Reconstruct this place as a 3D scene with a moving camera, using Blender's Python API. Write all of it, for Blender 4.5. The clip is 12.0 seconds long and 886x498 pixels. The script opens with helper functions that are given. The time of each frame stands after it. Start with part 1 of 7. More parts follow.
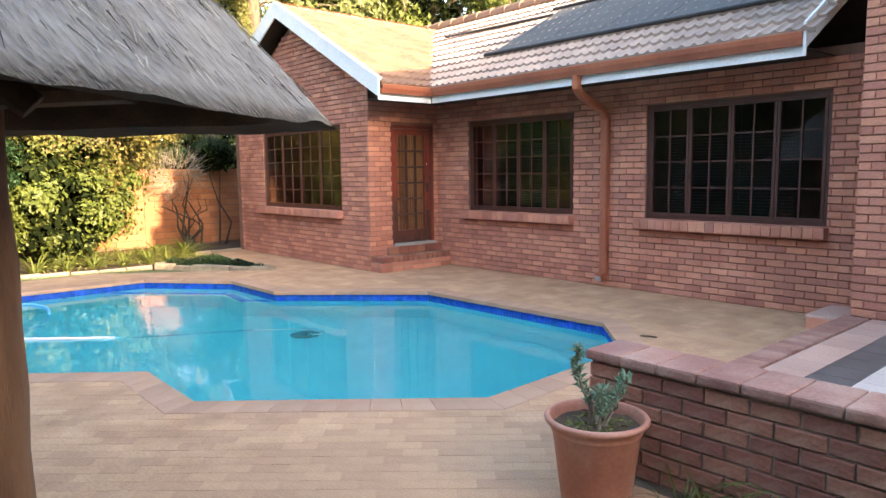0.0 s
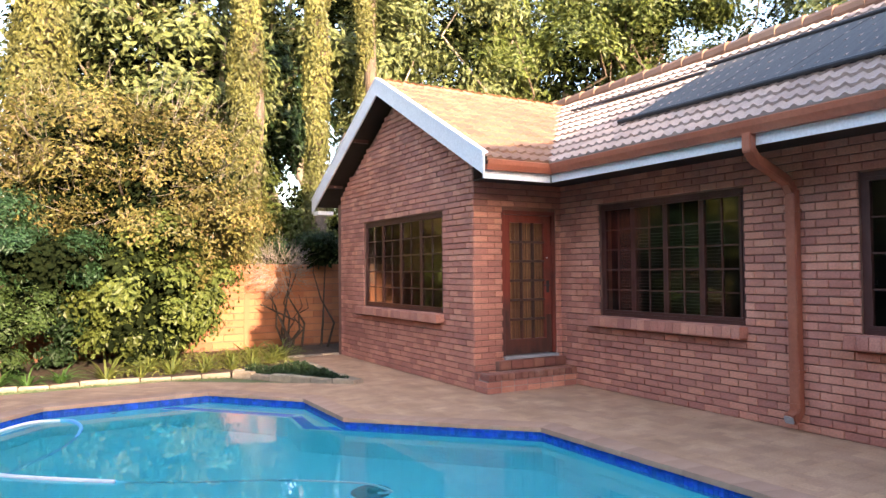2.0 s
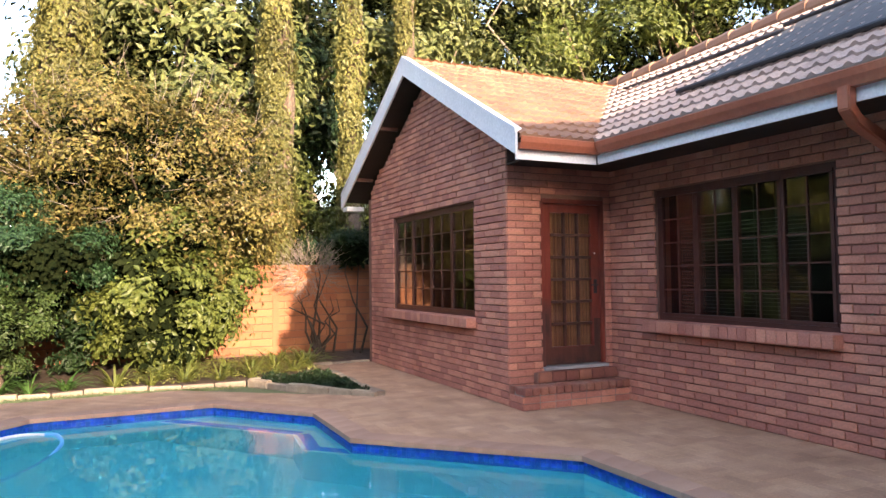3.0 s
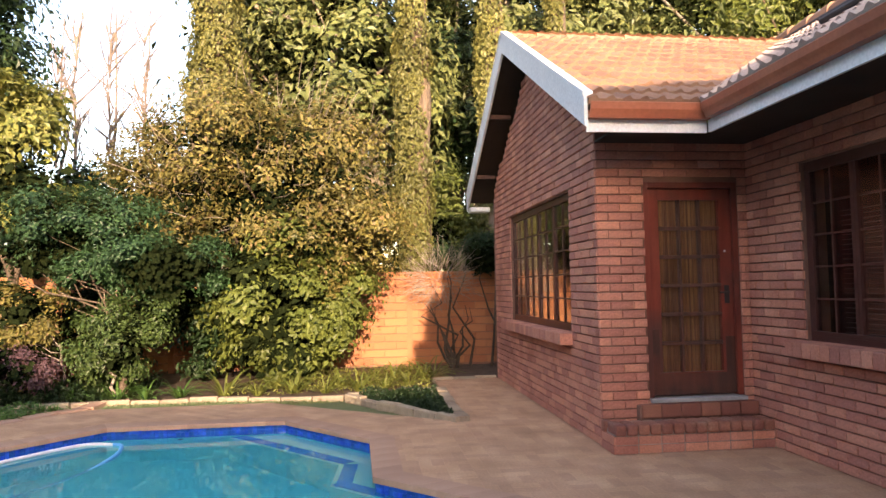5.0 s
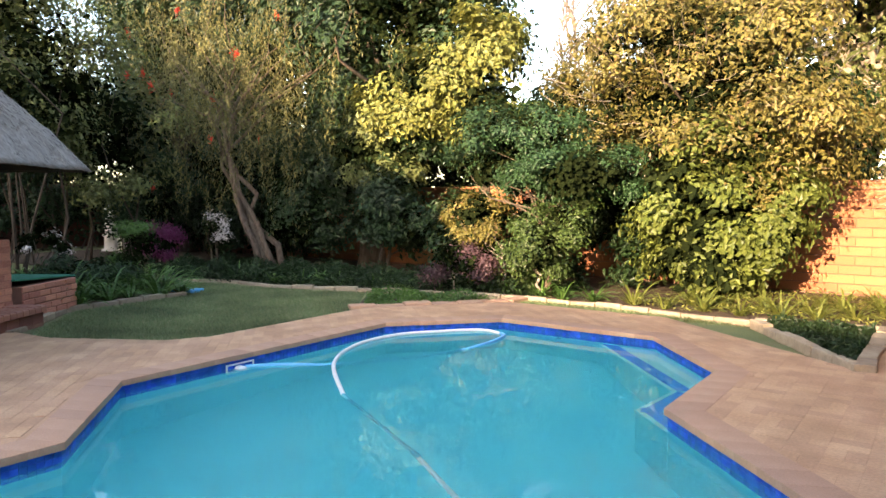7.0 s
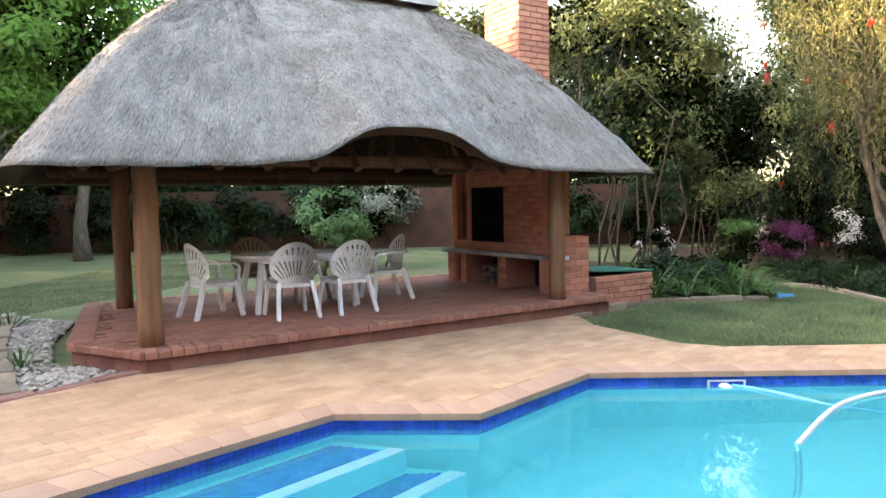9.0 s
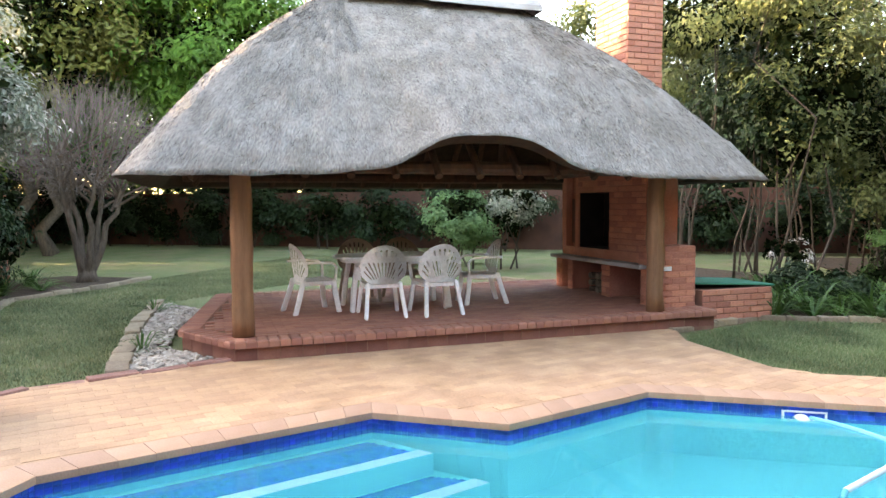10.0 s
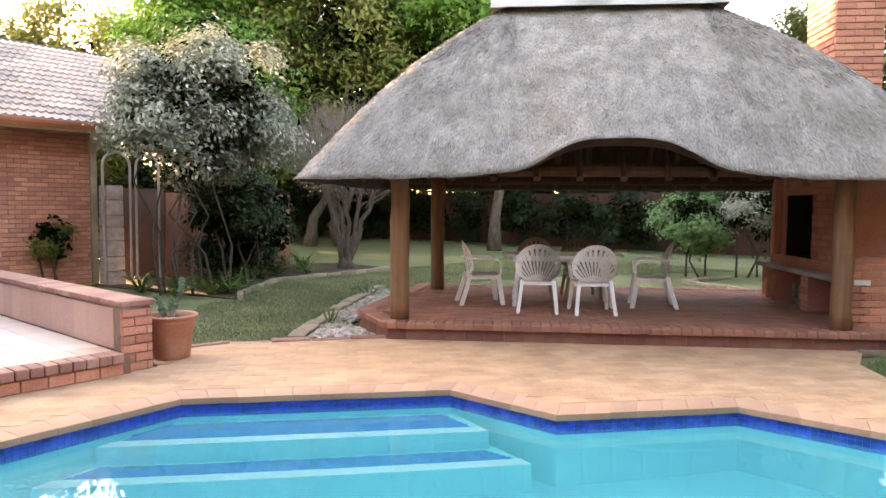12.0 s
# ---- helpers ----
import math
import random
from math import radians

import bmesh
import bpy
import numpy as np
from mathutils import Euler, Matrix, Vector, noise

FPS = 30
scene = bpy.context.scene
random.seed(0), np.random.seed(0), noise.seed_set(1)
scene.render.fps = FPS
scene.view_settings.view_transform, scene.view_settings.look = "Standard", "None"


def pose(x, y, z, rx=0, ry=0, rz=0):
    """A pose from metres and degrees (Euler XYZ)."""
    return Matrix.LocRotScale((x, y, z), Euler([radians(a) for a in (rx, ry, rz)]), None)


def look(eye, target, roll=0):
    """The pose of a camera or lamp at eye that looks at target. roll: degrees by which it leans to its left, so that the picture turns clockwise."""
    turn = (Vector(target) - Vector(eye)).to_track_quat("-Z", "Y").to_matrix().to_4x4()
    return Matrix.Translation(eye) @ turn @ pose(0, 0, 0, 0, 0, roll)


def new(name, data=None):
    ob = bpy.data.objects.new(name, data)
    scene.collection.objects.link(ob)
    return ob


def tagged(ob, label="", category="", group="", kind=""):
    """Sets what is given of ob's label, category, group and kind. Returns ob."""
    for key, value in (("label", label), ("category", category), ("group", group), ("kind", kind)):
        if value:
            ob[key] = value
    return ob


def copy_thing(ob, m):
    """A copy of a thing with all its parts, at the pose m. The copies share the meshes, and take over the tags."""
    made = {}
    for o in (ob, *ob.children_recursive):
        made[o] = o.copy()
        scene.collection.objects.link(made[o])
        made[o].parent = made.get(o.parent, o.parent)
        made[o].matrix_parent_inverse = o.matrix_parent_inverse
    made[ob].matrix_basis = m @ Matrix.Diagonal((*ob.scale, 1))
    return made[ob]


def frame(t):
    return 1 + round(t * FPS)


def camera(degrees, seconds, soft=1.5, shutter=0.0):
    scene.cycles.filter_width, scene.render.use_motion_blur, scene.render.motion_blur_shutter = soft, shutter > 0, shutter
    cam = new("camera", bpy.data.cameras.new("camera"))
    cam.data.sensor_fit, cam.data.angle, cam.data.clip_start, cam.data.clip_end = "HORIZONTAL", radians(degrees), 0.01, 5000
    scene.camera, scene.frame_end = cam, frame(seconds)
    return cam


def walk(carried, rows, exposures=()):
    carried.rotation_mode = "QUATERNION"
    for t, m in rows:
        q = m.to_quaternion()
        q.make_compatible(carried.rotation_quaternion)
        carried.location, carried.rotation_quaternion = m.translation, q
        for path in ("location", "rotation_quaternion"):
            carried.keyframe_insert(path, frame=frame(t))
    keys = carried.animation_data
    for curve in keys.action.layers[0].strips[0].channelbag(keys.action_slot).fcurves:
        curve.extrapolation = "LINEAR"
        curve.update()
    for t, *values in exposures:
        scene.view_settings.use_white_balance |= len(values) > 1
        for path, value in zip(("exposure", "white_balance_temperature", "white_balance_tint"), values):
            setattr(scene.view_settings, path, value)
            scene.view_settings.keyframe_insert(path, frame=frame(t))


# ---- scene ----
cam = camera(66.0, 12.0)
PATH = [
    (0, (0.075, -0.208, 1.709), (1.389, 1.283, 1.485), -0.7),
    (0.5, (0.53, 0.185, 1.701), (1.788, 1.73, 1.528), -0.6),
    (1, (0.955, 0.594, 1.702), (2.121, 2.218, 1.692), -0.8),
    (1.5, (1.41, 0.983, 1.709), (2.48, 2.672, 1.757), -0.4),
    (2, (1.795, 1.412, 1.672), (2.793, 3.144, 1.737), -0.5),
    (2.5, (2.249, 1.875, 1.621), (3.181, 3.643, 1.688), -0.4),
    (4.5, (4.089, 3.031, 1.525), (4.544, 4.974, 1.657), -1.5),
    (5, (4.657, 3.086, 1.558), (4.896, 5.069, 1.667), -1.0),
    (5.5, (5.133, 3.186, 1.537), (5.05, 5.184, 1.572), -0.7),
    (6, (5.603, 3.371, 1.501), (5.192, 5.328, 1.47), -0.5),
    (6.5, (6.01, 3.615, 1.485), (5.208, 5.443, 1.378), 0.0),
    (7, (6.358, 3.968, 1.49), (5.165, 5.567, 1.355), -0.0),
    (7.5, (6.605, 4.493, 1.515), (5.033, 5.718, 1.361), -0.2),
    (7.7, (6.659, 4.689, 1.518), (4.965, 5.741, 1.359), -0.3),
    (9.3, (6.859, 6.1, 1.526), (4.879, 5.843, 1.402), -0.9),
    (9.5, (6.846, 6.282, 1.537), (4.88, 5.935, 1.414), -0.7),
    (10, (6.805, 6.768, 1.599), (4.885, 6.224, 1.471), -0.3),
    (10.5, (6.729, 7.23, 1.584), (4.879, 6.481, 1.461), -0.3),
    (11, (6.707, 7.707, 1.587), (4.949, 6.76, 1.47), -0.1),
    (11.5, (6.57, 8.171, 1.593), (4.932, 7.031, 1.465), 0.1),
    (12, (6.48, 8.541, 1.598), (4.955, 7.253, 1.472), 0.4),
]
EXPOSURES = [(0.0, 3.25, 7200, 13), (2.5, 2.80, 6650, 21), (5.5, 2.42, 7400, 22), (6.5, 2.82, 7600, 20), (7.5, 3.12, 7250, 15), (9.5, 4.05, 8500, 17), (11.0, 4.08, 8600, 17), (12.0, 3.95, 9500, 24)]
walk(cam, [(t, look(eye, target, roll)) for t, eye, target, roll in PATH], EXPOSURES)

# ---- light ----
SUN_AZ, SUN_EL = radians(178.0), radians(13.5)
world = bpy.data.worlds.new("sky")
scene.world = world
world.use_nodes = True
wn, wl = world.node_tree.nodes, world.node_tree.links
sky = wn.new("ShaderNodeTexSky")
sky.sky_type, sky.sun_disc = "NISHITA", False
sky.sun_elevation, sky.sun_rotation = SUN_EL, SUN_AZ
sky.air_density, sky.dust_density, sky.ozone_density = 1.0, 1.5, 1.0
bg = wn["Background"]
bg.inputs["Strength"].default_value = 0.15
wl.new(sky.outputs["Color"], bg.inputs["Color"])

to_sun = Vector((math.sin(SUN_AZ) * math.cos(SUN_EL), math.cos(SUN_AZ) * math.cos(SUN_EL), math.sin(SUN_EL)))
sun = new("sun", bpy.data.lights.new("sun", "SUN"))
sun.data.energy, sun.data.angle, sun.data.color = 2.5, radians(0.6), (1.0, 0.80, 0.55)
sun.matrix_world = look(to_sun * 60, (0, 0, 0))

# ---- materials ----


def nodes_of(m):
    return m.node_tree.nodes, m.node_tree.links


def mat(name, c1, c2, scale=5.0, rough=0.8, bump=0.3, fine=60.0, rand=0.0, metal=0.0, stretch=(1, 1, 1), spec=0.4, stain=None, stain_scale=1.2, bump_dist=0.01, grain=0.5, coord="Object"):
    """Two-scale surface: patches of c1 and c2, fine grain with relief, optional stains, and a per-piece change of value."""
    m = bpy.data.materials.new(name)
    m.use_nodes = True
    n, l = nodes_of(m)
    b = n["Principled BSDF"]
    tc = n.new("ShaderNodeTexCoord")
    mp = n.new("ShaderNodeMapping")
    mp.inputs["Scale"].default_value = stretch
    l.new(tc.outputs[coord], mp.inputs["Vector"])
    big = n.new("ShaderNodeTexNoise")
    big.inputs["Scale"].default_value, big.inputs["Detail"].default_value = scale, 5
    small = n.new("ShaderNodeTexNoise")
    small.inputs["Scale"].default_value, small.inputs["Detail"].default_value = fine, 4
    ramp = n.new("ShaderNodeMapRange")
    ramp.inputs["From Min"].default_value, ramp.inputs["From Max"].default_value = 0.3, 0.7
    mix = n.new("ShaderNodeMix")
    mix.data_type = "RGBA"
    mix.inputs[6].default_value, mix.inputs[7].default_value = (*c1, 1), (*c2, 1)
    l.new(mp.outputs[0], big.inputs["Vector"])
    l.new(mp.outputs[0], small.inputs["Vector"])
    l.new(big.outputs[0], ramp.inputs["Value"])
    l.new(ramp.outputs[0], mix.inputs[0])
    out = mix.outputs[2]
    if stain:
        sn = n.new("ShaderNodeTexNoise")
        sn.inputs["Scale"].default_value, sn.inputs["Detail"].default_value = stain_scale, 6
        l.new(tc.outputs["Object"], sn.inputs["Vector"])
        sr = n.new("ShaderNodeMapRange")
        sr.inputs["From Min"].default_value, sr.inputs["From Max"].default_value, sr.inputs["To Max"].default_value = 0.48, 0.68, 0.75
        l.new(sn.outputs[0], sr.inputs["Value"])
        sm = n.new("ShaderNodeMix")
        sm.data_type = "RGBA"
        sm.inputs[7].default_value = (*stain, 1)
        l.new(sr.outputs[0], sm.inputs[0])
        l.new(out, sm.inputs[6])
        out = sm.outputs[2]
    hsv = n.new("ShaderNodeHueSaturation")
    l.new(out, hsv.inputs["Color"])
    add = n.new("ShaderNodeMath")
    add.operation = "MULTIPLY_ADD"
    add.inputs[1].default_value, add.inputs[2].default_value = grain, 1 - grain / 2
    l.new(small.outputs[0], add.inputs[0])
    val = add.outputs[0]
    if rand:
        oi, ge = n.new("ShaderNodeObjectInfo"), n.new("ShaderNodeNewGeometry")
        su, fr, mu, ml = (n.new("ShaderNodeMath") for _ in range(4))
        fr.operation, mu.operation, ml.operation = "FRACT", "MULTIPLY_ADD", "MULTIPLY"
        l.new(oi.outputs["Random"], su.inputs[0])
        l.new(ge.outputs["Random Per Island"], su.inputs[1])
        l.new(su.outputs[0], fr.inputs[0])
        mu.inputs[1].default_value, mu.inputs[2].default_value = 2 * rand, 1 - rand
        l.new(fr.outputs[0], mu.inputs[0])
        l.new(mu.outputs[0], ml.inputs[0])
        l.new(val, ml.inputs[1])
        val = ml.outputs[0]
        hu = n.new("ShaderNodeMath")
        hu.operation = "MULTIPLY_ADD"
        hu.inputs[1].default_value, hu.inputs[2].default_value = 0.014 * min(1, rand * 4), 0.5 - 0.007 * min(1, rand * 4)
        l.new(fr.outputs[0], hu.inputs[0])
        l.new(hu.outputs[0], hsv.inputs["Hue"])
    l.new(val, hsv.inputs["Value"])
    l.new(hsv.outputs[0], b.inputs["Base Color"])
    b.inputs["Roughness"].default_value, b.inputs["Metallic"].default_value = rough, metal
    b.inputs["Specular IOR Level"].default_value = spec
    if bump:
        bm_ = n.new("ShaderNodeBump")
        bm_.inputs["Strength"].default_value, bm_.inputs["Distance"].default_value = bump, bump_dist
        l.new(small.outputs[0], bm_.inputs["Height"])
        l.new(bm_.outputs[0], b.inputs["Normal"])
    return m


def leaf_mat(name, c1, c2, c3=None, rough=0.45, glow=0.22, spec=0.28):
    """Leaves: colour varies leaf by leaf, light passes through them."""
    m = bpy.data.materials.new(name)
    m.use_nodes = True
    n, l = nodes_of(m)
    b = n["Principled BSDF"]
    ge = n.new("ShaderNodeNewGeometry")
    ramp = n.new("ShaderNodeValToRGB")
    e = ramp.color_ramp.elements
    e[0].color, e[1].color = (*c1, 1), (*c2, 1)
    if c3:
        x = e.new(0.85)
        x.color = (*c2, 1)
        e[-1].color = (*c3, 1)
    half = n.new("ShaderNodeMath")
    half.operation = "MULTIPLY_ADD"
    half.inputs[1].default_value, half.inputs[2].default_value = (1.0, 0.0) if c3 else (0.6, 0.2)
    l.new(ge.outputs["Random Per Island"], half.inputs[0])
    l.new(half.outputs[0], ramp.inputs[0])
    tc = n.new("ShaderNodeTexCoord")
    no = n.new("ShaderNodeTexNoise")
    no.inputs["Scale"].default_value = 0.9
    l.new(tc.outputs["Object"], no.inputs["Vector"])
    hsv = n.new("ShaderNodeHueSaturation")
    mr = n.new("ShaderNodeMapRange")
    mr.inputs["From Min"].default_value, mr.inputs["From Max"].default_value = 0.3, 0.7
    mr.inputs["To Min"].default_value, mr.inputs["To Max"].default_value = 0.7, 1.3
    l.new(no.outputs[0], mr.inputs["Value"])
    l.new(mr.outputs[0], hsv.inputs["Value"])
    l.new(ramp.outputs[0], hsv.inputs["Color"])
    l.new(hsv.outputs[0], b.inputs["Base Color"])
    b.inputs["Roughness"].default_value, b.inputs["Specular IOR Level"].default_value = rough, spec
    tr = n.new("ShaderNodeBsdfTranslucent")
    l.new(hsv.outputs[0], tr.inputs["Color"])
    ms = n.new("ShaderNodeMixShader")
    ms.inputs[0].default_value = glow
    l.new(b.outputs[0], ms.inputs[1])
    l.new(tr.outputs[0], ms.inputs[2])
    l.new(ms.outputs[0], n["Material Output"].inputs["Surface"])
    return m


def glass_mat(name, colour, rough=0.0, ior=1.45, bump=0.0, scale=3.0, dist=0.02):
    m = bpy.data.materials.new(name)
    m.use_nodes = True
    n, l = nodes_of(m)
    b = n["Principled BSDF"]
    b.inputs["Base Color"].default_value = (*colour, 1)
    b.inputs["Transmission Weight"].default_value = 1.0
    b.inputs["Roughness"].default_value, b.inputs["IOR"].default_value = rough, ior
    if bump:
        tc, no, bu = n.new("ShaderNodeTexCoord"), n.new("ShaderNodeTexNoise"), n.new("ShaderNodeBump")
        no.inputs["Scale"].default_value, no.inputs["Detail"].default_value = scale, 2
        bu.inputs["Strength"].default_value, bu.inputs["Distance"].default_value = bump, dist
        l.new(tc.outputs["Object"], no.inputs["Vector"])
        l.new(no.outputs[0], bu.inputs["Height"])
        l.new(bu.outputs[0], b.inputs["Normal"])
    return m


M_BRICK = mat("red brick", (0.48, 0.185, 0.122), (0.60, 0.27, 0.19), 3.0, 0.85, 0.8, 55, rand=0.20, stain=(0.36, 0.145, 0.10), stain_scale=0.8, grain=0.75)
M_BRICK2 = mat("dark edging brick", (0.23, 0.085, 0.06), (0.32, 0.12, 0.08), 3.0, 0.7, 0.5, 90, rand=0.22)
M_PARAPET = mat("brown parapet brick", (0.25, 0.092, 0.062), (0.34, 0.145, 0.10), 6.0, 0.8, 0.7, 50, rand=0.22, stain=(0.36, 0.23, 0.175), stain_scale=4.0, grain=0.8)
M_LIMEY = mat("pale limey mortar", (0.16, 0.115, 0.09), (0.45, 0.37, 0.32), 4.0, 0.95, 0.5, 90)
M_COPE = mat("rose coping brick", (0.27, 0.125, 0.10), (0.37, 0.195, 0.155), 4.0, 0.8, 0.6, 50, rand=0.14, stain=(0.42, 0.26, 0.21), stain_scale=3.0, grain=0.7)
# riser brick, a darker red than the deck pavers
M_RISER = mat("dark riser brick", (0.15, 0.055, 0.042), (0.24, 0.10, 0.075), 5.0, 0.6, 0.5, 70, rand=0.2)
M_MORTAR = mat("mortar", (0.17, 0.085, 0.06), (0.26, 0.14, 0.10), 4.0, 0.95, 0.4, 120)
M_PLASTER = mat("orange wall face", (0.35, 0.135, 0.065), (0.41, 0.17, 0.085), 2.0, 0.9, 0.4, 80, rand=0.12, stain=(0.30, 0.13, 0.07))
M_PAVER = mat("clay paver", (0.455, 0.265, 0.155), (0.555, 0.345, 0.215), 2.6, 0.75, 0.5, 50, rand=0.10, stain=(0.37, 0.215, 0.125), stain_scale=1.7, grain=0.6)
M_JOINT = mat("paving sand", (0.43, 0.255, 0.155), (0.51, 0.325, 0.21), 3.0, 0.95, 0.3, 120)
M_COPING = mat("pool coping brick", (0.39, 0.225, 0.148), (0.48, 0.30, 0.21), 2.0, 0.75, 0.4, 80, rand=0.09)
M_TILE = mat("concrete roof tile", (0.245, 0.133, 0.084), (0.31, 0.182, 0.120), 1.2, 0.85, 0.4, 60, rand=0.14, stain=(0.24, 0.16, 0.12), stain_scale=0.8)
M_TILE_ROSE = mat("weathered rose roof tile", (0.36, 0.27, 0.23), (0.47, 0.37, 0.32), 1.2, 0.85, 0.4, 60, rand=0.12, stain=(0.24, 0.21, 0.20), stain_scale=0.9)
M_WHITE = mat("white painted timber", (0.72, 0.74, 0.76), (0.80, 0.81, 0.82), 3.0, 0.5, 0.15, 40)
# boards taken near to black: the eaves' shade is put into the colour
M_SOFFIT = mat("soffit board with eave shade", (0.022, 0.015, 0.012), (0.04, 0.027, 0.02), 2.0, 0.8, 0.1, 40)
M_GUTTER = mat("terracotta painted metal", (0.33, 0.10, 0.055), (0.40, 0.135, 0.075), 2.0, 0.4, 0.05, 30, stain=(0.25, 0.08, 0.05))
M_FRAME = mat("dark brown window steel", (0.062, 0.022, 0.017), (0.09, 0.033, 0.025), 5.0, 0.45, 0.1, 50)
M_DOOR = mat("red-brown varnished wood", (0.17, 0.030, 0.019), (0.25, 0.052, 0.032), 2.5, 0.4, 0.2, 40, stretch=(6, 6, 0.6), stain=(0.07, 0.035, 0.03), stain_scale=1.4)
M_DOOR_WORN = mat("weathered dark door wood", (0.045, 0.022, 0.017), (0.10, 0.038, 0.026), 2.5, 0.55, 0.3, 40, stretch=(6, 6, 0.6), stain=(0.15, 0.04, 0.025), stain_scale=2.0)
M_GLASS = glass_mat("window glass", (0.93, 0.95, 0.95))
# one near-black for all room surfaces: indoor dimness put into the colour
M_DARK = mat("near-black room shade", (0.03, 0.025, 0.022), (0.045, 0.038, 0.034), 1.0, 0.9, 0.0)
# slats coloured dark: the room's dimness is put into them
M_BLIND = mat("blind slat with room shade", (0.075, 0.068, 0.06), (0.11, 0.10, 0.09), 5.0, 0.6, 0.0)
M_REED = mat("amber reed curtain", (0.24, 0.105, 0.047), (0.38, 0.185, 0.085), 14.0, 0.7, 0.3, 60, stretch=(6, 6, 0.3), rand=0.4)
M_CEMENT = mat("grey cement", (0.36, 0.35, 0.34), (0.48, 0.47, 0.46), 2.0, 0.9, 0.5, 50, stain=(0.22, 0.21, 0.20))
M_KERB = mat("sandstone kerb", (0.27, 0.205, 0.145), (0.40, 0.315, 0.225), 6.0, 0.9, 0.9, 30, rand=0.2, stain=(0.17, 0.15, 0.10), stain_scale=3.0, bump_dist=0.02)
M_THATCH = mat("weathered grey thatch", (0.222, 0.202, 0.186), (0.335, 0.308, 0.284), 7.0, 0.95, 1.0, 48, rand=0.0, stain=(0.20, 0.178, 0.155), stain_scale=1.3, bump_dist=0.045, grain=1.5, stretch=(1, 0.42, 1), coord="UV")
# dark flecks that paint the small shadows between straws
M_STRAW_SHADE = mat("straw shadow fleck", (0.045, 0.040, 0.036), (0.10, 0.09, 0.08), 6.0, 0.95, 0.0, 40, rand=0.4)
M_STRAW = mat("grey straw", (0.22, 0.20, 0.175), (0.40, 0.37, 0.33), 6.0, 0.95, 0.0, 40, rand=0.55)
# brown taken near to black: shade under the roof is in the colour
M_UNDER = mat("brown underside thatch with roof shade", (0.028, 0.017, 0.011), (0.055, 0.032, 0.019), 6.0, 0.95, 0.6, 60)
M_POLE = mat("gum pole", (0.17, 0.085, 0.045), (0.27, 0.14, 0.075), 3.0, 0.6, 0.5, 30, stretch=(5, 5, 0.5), stain=(0.10, 0.055, 0.035))
M_DECK = mat("red clay deck paver", (0.32, 0.13, 0.09), (0.40, 0.18, 0.128), 1.5, 0.6, 0.4, 80, rand=0.16, stain=(0.25, 0.10, 0.07))
M_TERRACE = mat("pale terrace tile", (0.58, 0.50, 0.46), (0.68, 0.61, 0.57), 1.5, 0.35, 0.1, 40, rand=0.06)
M_PINK = mat("pink terrace tile", (0.52, 0.33, 0.27), (0.60, 0.41, 0.34), 1.5, 0.5, 0.2, 50, rand=0.08)
M_SLATE = mat("dark border tile", (0.10, 0.09, 0.09), (0.15, 0.14, 0.14), 3.0, 0.4, 0.2, 50)
M_PLASTIC = mat("white garden plastic", (0.89, 0.89, 0.89), (0.93, 0.93, 0.93), 3.0, 0.4, 0.05, 30)
M_PLASTIC_TAN = mat("tan garden plastic", (0.32, 0.23, 0.18), (0.38, 0.28, 0.22), 3.0, 0.45, 0.05, 30)
M_POT = mat("terracotta plastic pot", (0.41, 0.165, 0.11), (0.50, 0.23, 0.165), 3.0, 0.5, 0.15, 40, stain=(0.54, 0.31, 0.24), stain_scale=4.0)
M_SOIL = mat("dark soil", (0.05, 0.033, 0.022), (0.10, 0.065, 0.04), 6.0, 0.95, 0.8, 60)
M_GRASS = mat("lawn", (0.14, 0.185, 0.075), (0.23, 0.245, 0.11), 1.0, 0.9, 1.0, 90, stain=(0.27, 0.22, 0.13), stain_scale=0.9, bump_dist=0.03)
M_MOSAIC = mat("cobalt mosaic tile", (0.006, 0.055, 0.42), (0.018, 0.13, 0.62), 12.0, 0.2, 0.1, 60, rand=0.28)
M_NOSING = mat("bright cobalt mosaic", (0.008, 0.08, 0.58), (0.03, 0.20, 0.82), 26.0, 0.3, 0.1, 60)
M_GROUT = mat("blue grout", (0.025, 0.11, 0.46), (0.04, 0.15, 0.54), 8.0, 0.6, 0.1, 60)
M_POOL = mat("aqua pool plaster", (0.07, 0.64, 0.72), (0.11, 0.70, 0.76), 1.5, 0.8, 0.1, 30)
M_POOLWHITE = mat("white pool step edge", (0.62, 0.78, 0.78), (0.70, 0.84, 0.84), 2.0, 0.8, 0.1, 30)
M_POOLPALE = mat("pale ledge plaster", (0.36, 0.72, 0.74), (0.45, 0.78, 0.79), 2.0, 0.8, 0.1, 30)
M_WATER = glass_mat("pool water", (0.80, 0.97, 0.99), 0.0, 1.33, 0.12, 2.2, 0.02)
# the water is slightly cloudy: part of the light scatters back turquoise
wn_, wl_ = nodes_of(M_WATER)
cloudy = wn_.new("ShaderNodeBsdfPrincipled")
cloudy.inputs["Base Color"].default_value = (0.03, 0.54, 0.61, 1)
cloudy.inputs["Roughness"].default_value, cloudy.inputs["IOR"].default_value = 0.0, 1.33
for k in wn_:
    if k.bl_idname == "ShaderNodeBump":
        wl_.new(k.outputs[0], cloudy.inputs["Normal"])
blend = wn_.new("ShaderNodeMixShader")
blend.inputs[0].default_value = 0.27
wl_.new(wn_["Principled BSDF"].outputs[0], blend.inputs[1])
wl_.new(cloudy.outputs[0], blend.inputs[2])
wl_.new(blend.outputs[0], wn_["Material Output"].inputs["Surface"])
